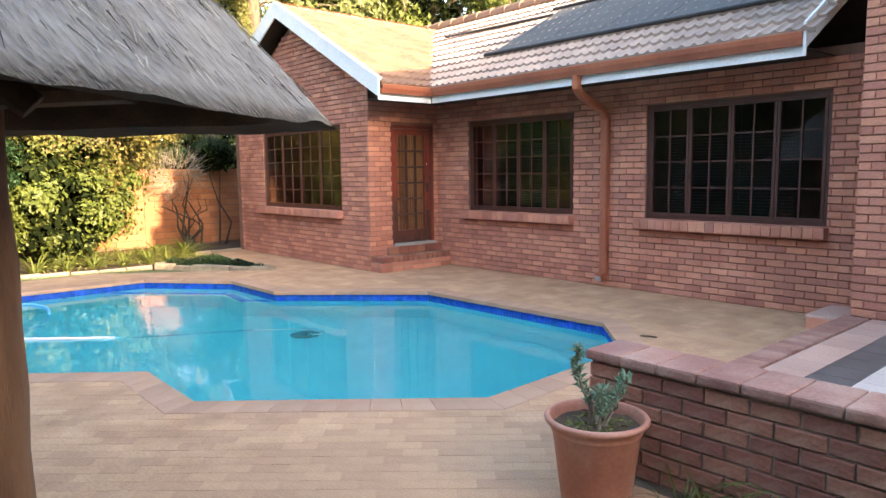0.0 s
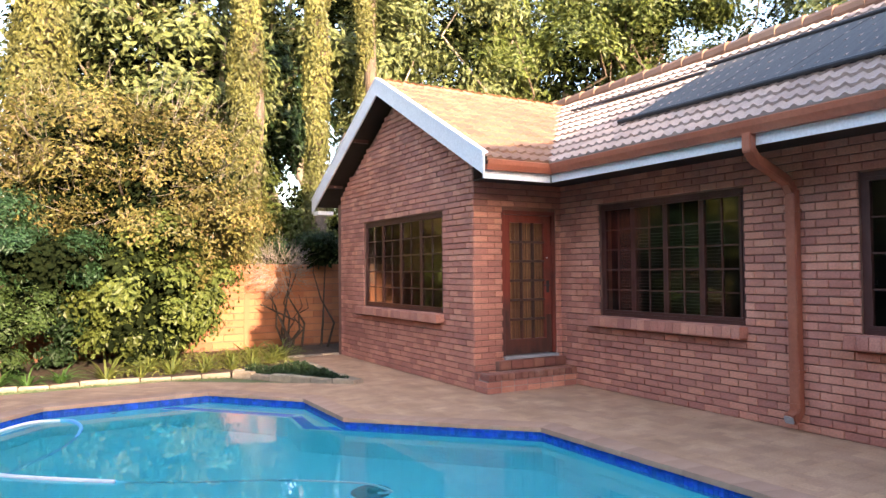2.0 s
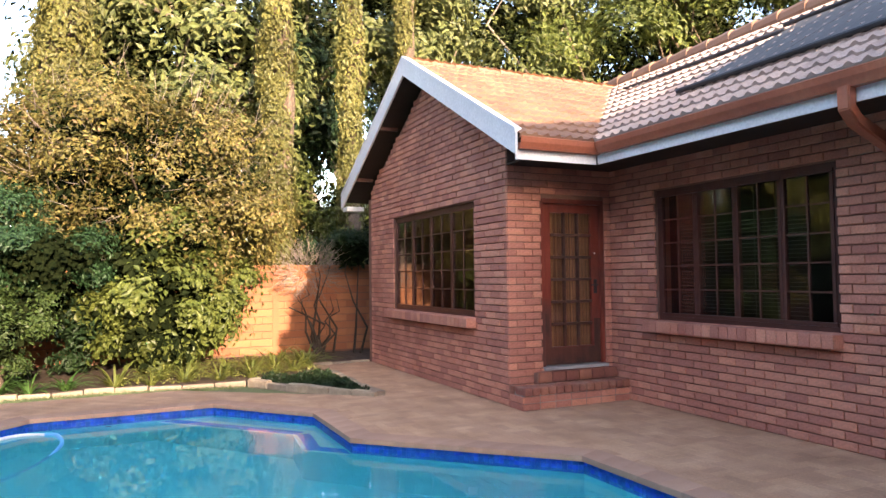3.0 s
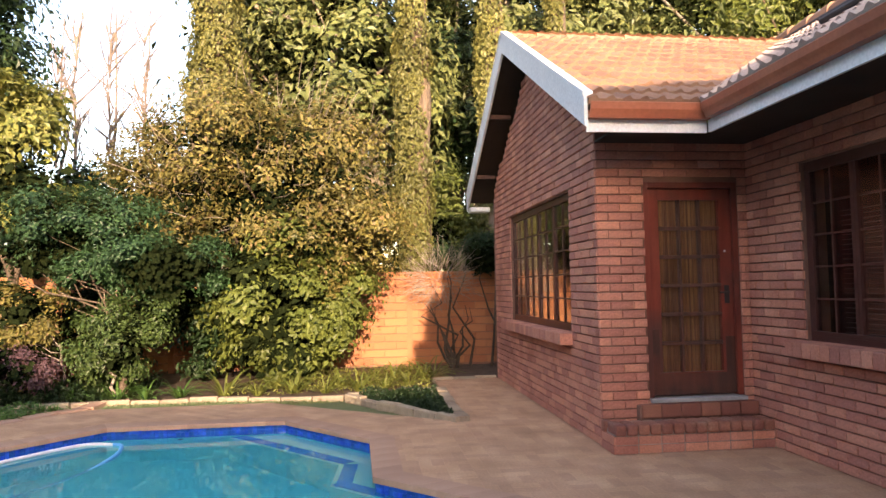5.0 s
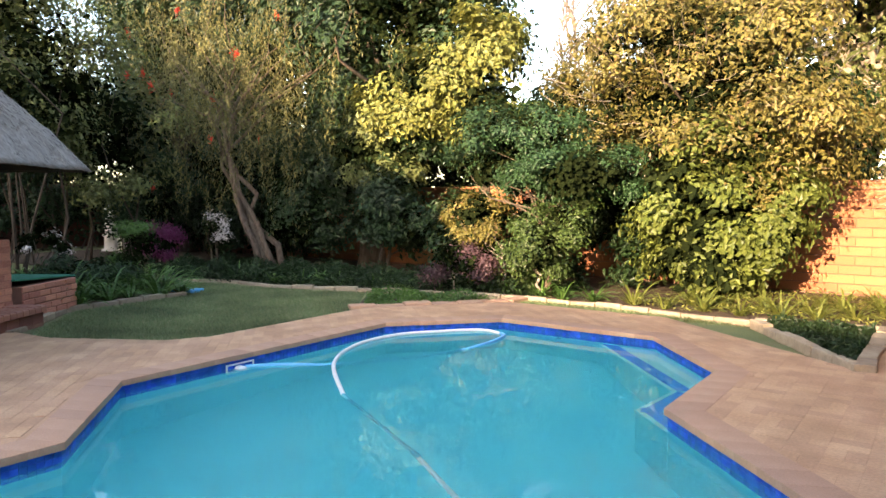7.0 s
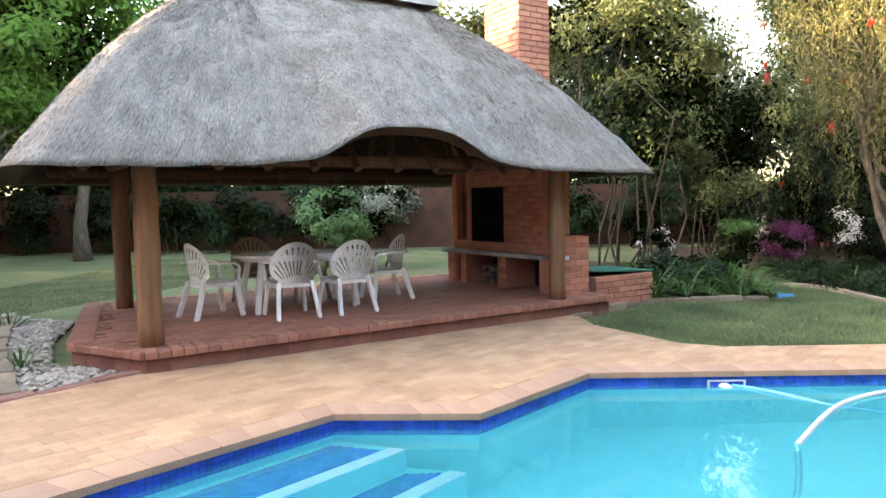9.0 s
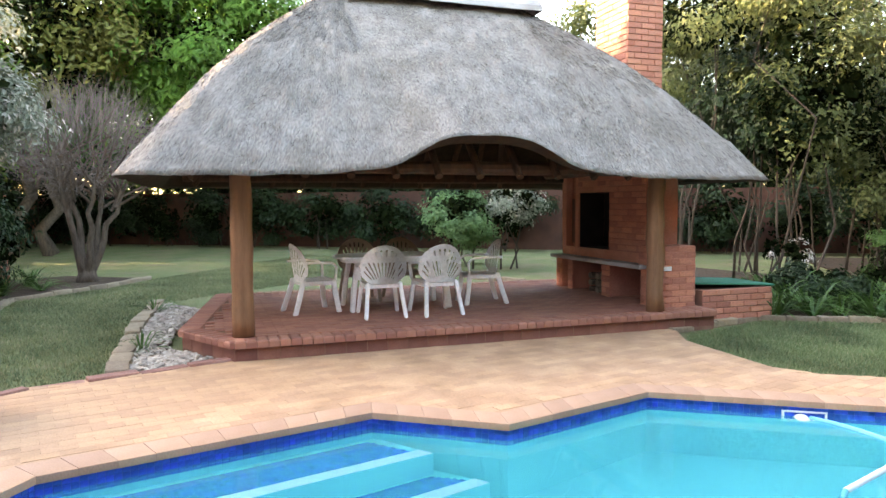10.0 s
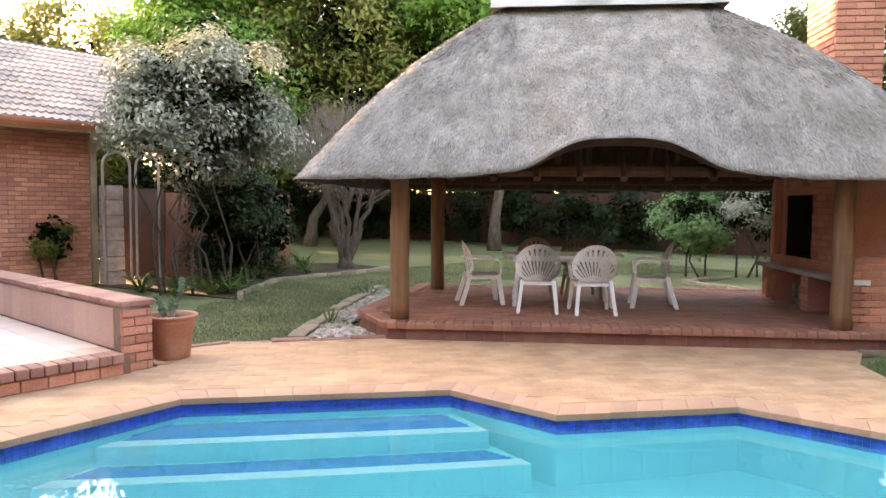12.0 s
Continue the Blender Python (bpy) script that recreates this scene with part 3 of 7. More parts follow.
# corner seat under water by the house side
seat = thing("pool_seat", None, "submerged corner ledge with a zigzag cobalt mosaic edge", "pool ledge", kind="structure")
SEAT = [(3.2, 11.44), (3.75, 11.44), (4.745, 10.26), (4.755, 8.86), (4.70, 8.90), (4.36, 9.25), (4.42, 9.95), (3.10, 11.40)]
part("ledge", prism(SEAT, -1.24, -0.304), M_POOL, seat)
part("ledge_top", prism(offset(SEAT, -0.004) if inside(offset(SEAT, -0.004)[0], SEAT) else offset(SEAT, 0.004), -0.304, -0.300), M_POOLPALE, seat)
for a, b in ((4, 5), (5, 6), (6, 7)):
    p, q = Vector(SEAT[a]), Vector(SEAT[b])
    d = (q - p).normalized()
    nrm = Vector((-d.y, d.x)) * (1 if inside(tuple((p + q) / 2 + Vector((-d.y, d.x)) * 0.1), SEAT) else -1)
    part("mosaic_nosing", prism([tuple(p + nrm * 0.05 - d * 0.02), tuple(q + nrm * 0.05 + d * 0.02), tuple(q + nrm * 0.19 + d * 0.02), tuple(p + nrm * 0.19 - d * 0.02)], -0.30, -0.292 + a * 0.001), M_NOSING, seat, "cobalt blue mosaic strip")


def water_sheet():
    bm = bmesh.new()
    bm.faces.new([bm.verts.new((x, y, WATER)) for x, y in offset(POOL, -0.006)])
    return bm


water = tagged(part("water", water_sheet(), M_WATER), "still turquoise pool water with faint ripples", "water", kind="structure")
if water.data.polygons[0].normal.z < 0:
    water.data.flip_normals()
water.visible_shadow = False

# ---- paving ----
PAVED = [(3.2, 1.0), (2.10, 1.52), (0.66, 2.75), (-2.45, 7.25), (-1.6, 7.35), (-0.45, 8.05), (-0.25, 8.45), (-0.3, 11.0), (1.0, 12.75), (3.4, 12.78), (5.78, 10.95), (5.86, 14.55), (6.95, 14.55), (6.95, 9.15), (8.55, 9.15), (8.55, 2.1), (3.2, 2.1)]
pavement = tagged(sheet_with_hole("pavement", PAVED, offset(POOL, 0.22), -0.0024, M_JOINT), "tan clay paver terrace round the pool, mottled and worn", "paving", kind="structure")


def seg_dist(p, a, b):
    ab = b - a
    return (p - a - ab * max(0, min(1, (p - a).dot(ab) / ab.length_squared))).length


POOL_RIM = offset(POOL, 0.225)
RIM_SEGS = [(Vector(POOL_RIM[i - 1]), Vector(POOL_RIM[i])) for i in range(len(POOL_RIM))]
PAVE_SEGS = [(Vector(PAVED[i - 1]), Vector(PAVED[i])) for i in range(len(PAVED))]


def clip(poly, a, b, keep_left):
    """The part of a convex outline on one side of the line a-b."""
    d = b - a
    side = [(d.x * (p.y - a.y) - d.y * (p.x - a.x)) * (1 if keep_left else -1) for p in poly]
    out = []
    for i in range(len(poly)):
        p, q, s, t = poly[i - 1], poly[i], side[i - 1], side[i]
        if (s >= 0) != (t >= 0):
            out.append(p.lerp(q, s / (s - t)))
        if t >= 0:
            out.append(q)
    return out


def lay_pavers():
    """Stretcher courses: slanting on the garden side, along the house wall on the house side."""
    P = Pieces("paver", pavement, M_PAVER)
    cut = bmesh.new()
    rng = random.Random(8)
    v = slab_verts(0.2180, 0.1080, 0.03, 0.0015)
    for zone, turn in ((0, 138.0), (1, 90.0)):
        base = Matrix.Rotation(radians(turn), 2)
        for r in range(-140, 140):
            for c in range(-70, 75):
                extra = 0
                if zone:
                    # basket weave by the house: pairs lie crosswise by turns
                    side = 0.0545 if r % 2 else -0.0545
                    extra = 90 * ((c + r // 2) % 2)
                    q = base @ Vector((c * 0.219 + (side if extra else 0), (r // 2) * 0.219 + (0 if extra else side)))
                else:
                    q = base @ Vector(((c + (0.5 if r % 2 else 0)) * 0.219, r * 0.109))
                if not (-2.6 < q.x < 8.6 and 0.9 < q.y < 14.7):
                    continue
                house = q.x > 4.9 and q.y > 2.0 and q.x - 4.9 > (7.2 - q.y) * 0.3
                if house != bool(zone) or not inside(q, PAVED) or inside(q, POOL_RIM):
                    continue
                edges = []
                for a, b in RIM_SEGS + PAVE_SEGS:
                    ab = b - a
                    if seg_dist(q, a, b) < 0.125 and -0.05 < (q - a).dot(ab) / ab.length_squared < 1.05:
                        edges.append((a, b))
                if edges:
                    rot = Matrix.Rotation(radians(turn + extra), 2)
                    poly = [q + rot @ Vector(c) for c in ((-0.107, -0.052), (0.107, -0.052), (0.107, 0.052), (-0.107, 0.052))]
                    for a, b in edges:
                        d = b - a
                        left = d.x * (q.y - a.y) - d.y * (q.x - a.x) > 0
                        poly = clip(poly, a, b, left) if poly else poly
                    if len(poly) > 2:
                        prism([tuple(p) for p in poly], -0.03, rng.uniform(-0.002, 0.002), cut)
                    continue
                near = (1.2 < q.x < 3.3 and 1.6 < q.y < 3.6)
                m = pose(q.x, q.y, rng.uniform(-0.0012, 0.0012), rng.uniform(-0.2, 0.2), rng.uniform(-0.15, 0.15), turn + extra + rng.uniform(-0.5, 0.5))
                P.add(m, 0, v, BRICK_FACES, near)
    P.done()
    part("cut_paver_field", cut, M_PAVER, pavement)["kind"] = "stuff"

# ---- house ----
SLOPE = 0.60
EAVE_X, EAVE_Z = 7.66, 3.10
RIDGE_X = 10.76
G_APEX_Y, G_EAVE_Y, G_FRONT_X = 11.92, 8.66, 6.56
G_SLOPE = (4.86 - 3.10) / (G_APEX_Y - G_EAVE_Y)
WIN_MAIN = [(2.72, 5.07), (6.32, 8.63)]
WIN_Z = (1.03, 2.585)
GWIN = (10.33, 13.32)
DOOR = (7.42, 8.40, 0.42, 2.55)

# walls; faces that look to -x run towards -y as seen from outside, so s = y_start - y
wall_main = thing("wall_1", None, "face brick house wall with red-brown stretcher courses", "house wall", kind="structure")
MS = 9.47
open_main = [(MS - b, MS - a, *WIN_Z) for a, b in WIN_MAIN]
wall_body("core", wall_main, M_MORTAR, (WALL_X + 0.014, MS), -90, 7.35, 3.05, 0.22, open_main)
wall_gable = thing("wall_2", None, "projecting face brick gable wall with a wide window", "house wall", kind="structure")
GS = 14.47


def gable_top(s):
    y = GS - s
    return 3.02 + min(y - 8.66, 15.18 - y) * G_SLOPE - 0.18


open_gable = [(GS - GWIN[1], GS - GWIN[0], *WIN_Z)]
wall_body("core", wall_gable, M_MORTAR, (GABLE_X + 0.014, GS), -90, GS - DOOR_Y, 3.0, 0.22, open_gable, [(0, 3.0), (GS - DOOR_Y, 3.0), (GS - DOOR_Y, 3.25), (GS - G_APEX_Y, 4.62), (0, 3.22)])
wall_door = thing("wall_3", None, "narrow face brick return wall holding the back door", "house wall", kind="structure")
open_door = [(DOOR[0] - GABLE_X, DOOR[1] - GABLE_X, DOOR[2], DOOR[3])]
wall_body("core", wall_door, M_MORTAR, (GABLE_X + 0.23, DOOR_Y + 0.014), 0, WALL_X - GABLE_X - 0.22, 3.05, 0.22, [(DOOR[0] - GABLE_X - 0.23, DOOR[1] - GABLE_X - 0.23, DOOR[2], DOOR[3])])
wall_far = tagged(part("wall_4", block(6.95, 14.5, 14.46, 14.68, -0.05, 3.05), M_MORTAR), "plain far side wall of the house", "house wall", kind="structure")
wall_back = tagged(part("wall_5", block(15.8, 16.0, -9, 14.68, -0.05, 3.05), M_MORTAR), "plain rear wall of the house", "house wall", kind="structure")
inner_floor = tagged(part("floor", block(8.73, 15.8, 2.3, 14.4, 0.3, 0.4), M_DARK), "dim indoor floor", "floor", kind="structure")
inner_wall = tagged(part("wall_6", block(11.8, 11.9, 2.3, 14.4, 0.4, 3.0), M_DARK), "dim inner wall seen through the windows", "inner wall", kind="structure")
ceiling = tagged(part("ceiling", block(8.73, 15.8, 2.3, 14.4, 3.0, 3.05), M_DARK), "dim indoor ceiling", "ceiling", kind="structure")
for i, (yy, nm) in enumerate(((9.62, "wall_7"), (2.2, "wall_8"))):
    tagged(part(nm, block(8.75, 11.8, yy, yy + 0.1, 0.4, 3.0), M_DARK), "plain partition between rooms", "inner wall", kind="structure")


# soldier course over openings is part of the bond; sills are brick
def window(name, y0, y1, x, label, panels=4, cols=2, rows=5):
    """A steel casement window in a face that looks to -x: outer frame, casements with glazing bars, panes, and a brick sill."""
    z0, z1 = WIN_Z
    w = thing(name, None, label, "window", kind="structure")
    xa = x + 0.055
    bm = bmesh.new()
    for a, b, c, d in ((y0, y1, z0, z0 + 0.05), (y0, y1, z1 - 0.05, z1), (y0, y0 + 0.05, z0 + 0.05, z1 - 0.05), (y1 - 0.05, y1, z0 + 0.05, z1 - 0.05)):
        box(bm, xa - 0.01, xa + 0.06, a, b, c, d)
    part("window_frame", bm, M_FRAME, w)
    inner0, inner1 = y0 + 0.05, y1 - 0.05
    pw = (inner1 - inner0) / panels
    for i in range(panels):
        a, b = inner0 + i * pw, inner0 + (i + 1) * pw
        bm = bmesh.new()
        f = 0.04
        for p, q, c, d in ((a, b, z0 + 0.05, z0 + 0.05 + f), (a, b, z1 - 0.05 - f, z1 - 0.05), (a, a + f, z0 + 0.05 + f, z1 - 0.05 - f), (b - f, b, z0 + 0.05 + f, z1 - 0.05 - f)):
            box(bm, xa - 0.02, xa + 0.03, p + 0.003, q - 0.003, c + 0.002, d - 0.002)
        case = part("casement", bm, M_FRAME, w)
        ga, gb, gc, gd = a + f, b - f, z0 + 0.05 + f, z1 - 0.05 - f
        for k in range(1, cols):
            yy = ga + (gb - ga) * k / cols
            part("glazing_bar", block(xa - 0.012, xa + 0.014, yy - 0.009, yy + 0.009, gc, gd), M_FRAME, case)
        for k in range(1, rows):
            zz = gc + (gd - gc) * k / rows
            part("glazing_bar", block(xa - 0.009, xa + 0.011, ga, gb, zz - 0.008, zz + 0.008), M_FRAME, case)
        for ci in range(cols):
            for r in range(rows):
                q0, q1 = ga + (gb - ga) * ci / cols, ga + (gb - ga) * (ci + 1) / cols
                s0, s1 = gc + (gd - gc) * r / rows, gc + (gd - gc) * (r + 1) / rows
                pane = part("pane", block(xa + 0.002, xa + 0.006, q0 + 0.004, q1 - 0.004, s0 + 0.004, s1 - 0.004), M_GLASS, case)
                pane.visible_shadow = False
    sill = part("sill", block(x - 0.10, x + 0.055, y0 + 0.02, y1 + 0.02, z0 - 0.115, z0 - 0.012), M_MORTAR, w)
    n = round((y1 - y0 + 0.13) / 0.118)
    for k in range(n):
        a = y0 - 0.03 + (y1 - y0 + 0.13) * k / n
        part("sill_brick", block(x - 0.15, x + 0.05, a + 0.0015, a + (y1 - y0 + 0.13) / n - 0.0015, z0 - 0.135, z0 - 0.003, 0.012), M_BRICK, sill)
    return w


window("window_1", *WIN_MAIN[1], WALL_X, "wide dark brown cottage-pane window with closed casements and brick sill", 4, 2, 5)
window("window_2", *WIN_MAIN[0], WALL_X, "wide dark brown cottage-pane window with a dark insect screen", 4, 2, 4)
window("window_3", *GWIN, GABLE_X, "wide cottage-pane gable window reflecting the garden", 4, 2, 5)

# blinds behind the main windows
for a, b in WIN_MAIN:
    bl = thing("venetian_blind", None, "pale venetian blind hanging half lowered behind a window", "blind", "window blinds")
    for k in range(26):
        z = 1.10 + k * 0.042
        part("slat", block(WALL_X + 0.30, WALL_X + 0.335, a + 0.5, b - 0.1, z, z + 0.004), M_BLIND, bl)
    part("cord", block(WALL_X + 0.316, WALL_X + 0.32, (a + b) / 2, (a + b) / 2 + 0.004, 1.1, 2.98), M_BLIND, bl)

# door
door = thing("door_1", None, "closed red-brown wooden door with fifteen amber panes", "door", kind="structure")
dx0, dx1, dz0, dz1 = DOOR
yf = DOOR_Y + 0.05
bm = bmesh.new()
for a, b, c, d in ((dx0, dx0 + 0.055, dz0 + 0.02, dz1), (dx1 - 0.055, dx1, dz0 + 0.02, dz1), (dx0 + 0.055, dx1 - 0.055, dz1 - 0.06, dz1)):
    box(bm, a, b, yf - 0.03, yf + 0.08, c, d, 0.004)
part("door_frame", bm, M_DOOR, door)
lx0, lx1, lz0, lz1 = dx0 + 0.06, dx1 - 0.06, dz0 + 0.035, dz1 - 0.066
px0, px1, pz0, pz1 = lx0 + 0.105, lx1 - 0.125, lz0 + 0.22, lz1 - 0.11
bm = bmesh.new()
for a, b, c, d in ((lx0, px0, lz0, lz1), (px1, lx1, lz0, lz1), (px0, px1, lz0, pz0), (px0, px1, pz1, lz1)):
    box(bm, a, b, yf, yf + 0.042, c, d)
leaf = part("door_leaf", bm, M_DOOR, door)
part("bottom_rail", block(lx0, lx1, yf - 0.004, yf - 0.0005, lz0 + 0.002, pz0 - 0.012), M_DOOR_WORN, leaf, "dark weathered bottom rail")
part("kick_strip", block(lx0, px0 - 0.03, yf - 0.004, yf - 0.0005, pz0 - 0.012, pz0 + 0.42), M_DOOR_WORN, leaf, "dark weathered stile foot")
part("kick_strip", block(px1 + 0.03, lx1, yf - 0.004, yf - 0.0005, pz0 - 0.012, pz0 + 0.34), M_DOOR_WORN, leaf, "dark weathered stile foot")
for k in range(1, 3):
    x = px0 + (px1 - px0) * k / 3
    part("glazing_bar", block(x - 0.013, x + 0.013, yf - 0.012, yf + 0.04, pz0, pz1, 0.005), M_DOOR_WORN, leaf)
for k in range(1, 6):
    z = pz0 + (pz1 - pz0) * k / 6
    part("glazing_bar", block(px0, px1, yf - 0.010, yf + 0.039, z - 0.018, z + 0.018, 0.005), M_DOOR_WORN, leaf)
for i in range(3):
    for k in range(6):
        pn = part("pane", block(px0 + (px1 - px0) * i / 3 + 0.008, px0 + (px1 - px0) * (i + 1) / 3 - 0.008, yf + 0.028, yf + 0.032, pz0 + (pz1 - pz0) * k / 6 + 0.008, pz0 + (pz1 - pz0) * (k + 1) / 6 - 0.008), M_GLASS, leaf)
        pn.visible_shadow = False
part("door_handle", tube([(px1 + 0.06, yf - 0.002, 1.45), (px1 + 0.06, yf - 0.05, 1.45), (px1 - 0.04, yf - 0.055, 1.45)], 0.009, 8), M_BLACK, leaf, "black lever handle")
part("lock_plate", block(px1 + 0.035, px1 + 0.085, yf - 0.006, yf + 0.002, 1.34, 1.52, 0.002), M_BLACK, leaf)
part("door_knob", lathe([(0.0, 0), (0.010, 0.0), (0.012, 0.008), (0.008, 0.014), (0.0, 0.016)], 12), M_WHITE, leaf, "small pale latch", pose(px1 + 0.05, yf - 0.001, 1.86, 90, 0, 0))
part("threshold", block(dx0, dx1, yf - 0.10, yf + 0.10, dz0 - 0.02, dz0 + 0.018, 0.004), M_CEMENT, door)


def reed_curtain():
    """Upright reeds side by side."""
    bm = bmesh.new()
    rng = random.Random(31)
    x = px0 - 0.02
    while x < px1 + 0.02:
        r = rng.uniform(0.006, 0.009)
        tube([(x, yf + 0.046 + rng.uniform(0, 0.004), pz0 - 0.02), (x + rng.uniform(-0.003, 0.003), yf + 0.046, pz1 + 0.02)], r, 6, bm)
        x += r * 2
    return bm


curtain = tagged(part("reed_curtain", reed_curtain(), M_REED), "amber reed curtain hung behind the door panes", "curtain")

# steps to the door
steps = thing("door_steps", None, "two brick steps with bullnose edge in front of the door", "steps", kind="structure")
part("core", block(GABLE_X + 0.012, WALL_X - 0.002, 9.15, DOOR_Y, -0.05, 0.20), M_LIMEY, steps)
part("core", block(GABLE_X + 0.35, WALL_X - 0.002, 9.39, DOOR_Y + 0.01, 0.20, 0.385), M_MORTAR, steps)
n = 14
for k in range(n):
    a = GABLE_X + 0.004 + (WALL_X - GABLE_X - 0.01) * k / n
    b = a + (WALL_X - GABLE_X - 0.01) / n
    part("tread_brick", block(a + 0.004, b - 0.004, 9.125, 9.36, 0.165, 0.265, 0.022), M_PARAPET, steps)
for r in range(2):
    for k in range(7):
        a = GABLE_X + 0.004 + (WALL_X - GABLE_X - 0.01) * k / 7
        part("riser_brick", block(a + 0.005, a + (WALL_X - GABLE_X - 0.01) / 7 - 0.005, 9.142, 9.2, 0.002 + r * 0.082, 0.076 + r * 0.082, 0.006), M_BRICK, steps)
for rr_ in range(2):
    part("end_brick", block(GABLE_X - 0.012, GABLE_X + 0.06, 9.145, 9.455, 0.002 + rr_ * 0.082, 0.076 + rr_ * 0.082, 0.006), M_BRICK, steps)
part("end_brick", block(GABLE_X - 0.014, GABLE_X + 0.06, 9.37, 9.46, 0.165, 0.262, 0.012), M_PARAPET, steps)
for k in range(6):
    a = GABLE_X + 0.36 + (WALL_X - GABLE_X - 0.37) * k / 6
    part("tread_brick", block(a + 0.005, a + (WALL_X - GABLE_X - 0.37) / 6 - 0.005, 9.37, 9.465, 0.27, 0.395, 0.01), M_BRICK2, steps)


# ---- roofs ----
def tile_arrays(length=0.345, width=0.30):
    """One double-roman tile: x across, y up the slope, two rolls, thick front edge."""
    nx = 10
    v, f = [], []
    for y, z in ((-0.03, -0.012), (-0.03, 0.046), (length, 0.0)):
        for i in range(nx + 1):
            x = width * i / nx
            r = 0.034 * max(0.0, math.sin(2 * math.pi * (x / width * 2) - 0.6))
            v.append((x, y, z + r))
    for j in range(2):
        for i in range(nx):
            a = j * (nx + 1) + i
            f.append((a, a + 1, a + nx + 2, a + nx + 1))
    return np.array(v), np.array(f)


TILE_V, TILE_F = tile_arrays()


def tiled_slope(parent, material, corner, ux, uy, cols, rows, keep, near, seed=1):
    """Tiles on a slope: corner at the eave, ux along the eave, uy up the slope."""
    ux, uy = Vector(ux).normalized(), Vector(uy).normalized()
    nz = ux.cross(uy)
    rot = Matrix((ux, uy, nz)).transposed().to_4x4()
    P = Pieces("roof_tile", parent, material)
    rng = random.Random(seed)
    for r in range(rows):
        for c in range(cols):
            o = Vector(corner) + ux * (c * 0.30) + uy * (r * 0.32) + nz * (0.012 + rng.uniform(0, 0.006))
            ctr = o + ux * 0.15 + uy * 0.16
            if keep(ctr):
                P.add(Matrix.Translation(o) @ rot @ pose(0, 0, 0, rng.uniform(-0.5, 0.5), 0, rng.uniform(-0.4, 0.4)), 0, TILE_V, TILE_F, near(ctr))
    P.done()


def roof_slab(points, thick=0.06):
    bm = bmesh.new()
    a = [bm.verts.new(p) for p in points]
    b = [bm.verts.new((p[0], p[1], p[2] - thick)) for p in points]
    bm.faces.new(a)
    bm.faces.new(b[::-1])
    for i in range(len(a)):
        j = (i + 1) % len(a)
        bm.faces.new((a[i], b[i], b[j], a[j]))
    return bm


def z_main(x):
    return EAVE_Z + (x - EAVE_X) * SLOPE


def z_gable(y):
    return 3.10 + (y - G_EAVE_Y) * G_SLOPE


Y_END = 2.72
VX = EAVE_X + (4.86 - EAVE_Z) / SLOPE
roof_main = thing("roof_1", None, "weathered rose concrete tile roof above the pool-side wall", "roof", kind="structure")
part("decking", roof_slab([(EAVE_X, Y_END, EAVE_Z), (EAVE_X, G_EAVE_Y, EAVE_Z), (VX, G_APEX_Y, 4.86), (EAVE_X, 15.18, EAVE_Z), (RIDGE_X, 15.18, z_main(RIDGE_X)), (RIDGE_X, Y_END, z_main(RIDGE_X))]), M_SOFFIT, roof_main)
part("rear_slope", roof_slab([(RIDGE_X, Y_END, z_main(RIDGE_X)), (RIDGE_X, 15.18, z_main(RIDGE_X)), (RIDGE_X * 2 - EAVE_X, 15.18, EAVE_Z), (RIDGE_X * 2 - EAVE_X, Y_END, EAVE_Z)]), M_TILE_ROSE, roof_main)


def keep_main(p):
    if p.y > G_EAVE_Y and p.x < VX and p.z < z_gable(p.y if p.y < G_APEX_Y else 2 * G_APEX_Y - p.y) + 0.02:
        return False
    return Y_END < p.y < 15.2 and p.x < RIDGE_X


tiled_slope(roof_main, M_TILE_ROSE, (EAVE_X - 0.03, 15.2, EAVE_Z - 0.018), (0, -1, 0), (1, 0, SLOPE), 42, 16, keep_main, lambda p: p.x < 8.9 and 3.6 < p.y < 9.0, 3)
rc = part("ridge_tiles", tube([(RIDGE_X, Y_END, z_main(RIDGE_X) + 0.02), (RIDGE_X, 15.18, z_main(RIDGE_X) + 0.02)], 0.12, 10), M_TILE, roof_main)
for k in range(30):
    part("ridge_tile", tube([(RIDGE_X, 15.1 - k * 0.41, z_main(RIDGE_X) + 0.03), (RIDGE_X, 15.1 - k * 0.41 - 0.40, z_main(RIDGE_X) + 0.045)], [0.125, 0.14], 10), M_TILE, rc)

roof_gable = thing("roof_2", None, "sunlit tan concrete tile gable roof", "roof", kind="structure")
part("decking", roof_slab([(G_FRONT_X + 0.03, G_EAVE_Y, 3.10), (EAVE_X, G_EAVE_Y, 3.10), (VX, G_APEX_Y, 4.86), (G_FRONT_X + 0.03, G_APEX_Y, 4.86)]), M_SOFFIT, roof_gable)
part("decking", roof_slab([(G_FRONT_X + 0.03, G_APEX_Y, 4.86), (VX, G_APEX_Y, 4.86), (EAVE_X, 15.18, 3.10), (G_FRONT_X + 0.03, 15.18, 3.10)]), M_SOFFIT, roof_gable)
tiled_slope(roof_gable, M_TILE, (G_FRONT_X + 0.02, G_EAVE_Y - 0.03, 3.10 - 0.016), (1, 0, 0), (0, 1, G_SLOPE), 14, 12, lambda p: p.y < G_APEX_Y - 0.05 and p.z > z_main(p.x) - 0.03, lambda p: True, 4)
tiled_slope(roof_gable, M_TILE, (VX, 15.21, 3.10 - 0.016), (-1, 0, 0), (0, -1, G_SLOPE), 14, 12, lambda p: p.y > G_APEX_Y + 0.05 and G_FRONT_X < p.x and p.z > z_main(p.x) - 0.03, lambda p: False, 5)
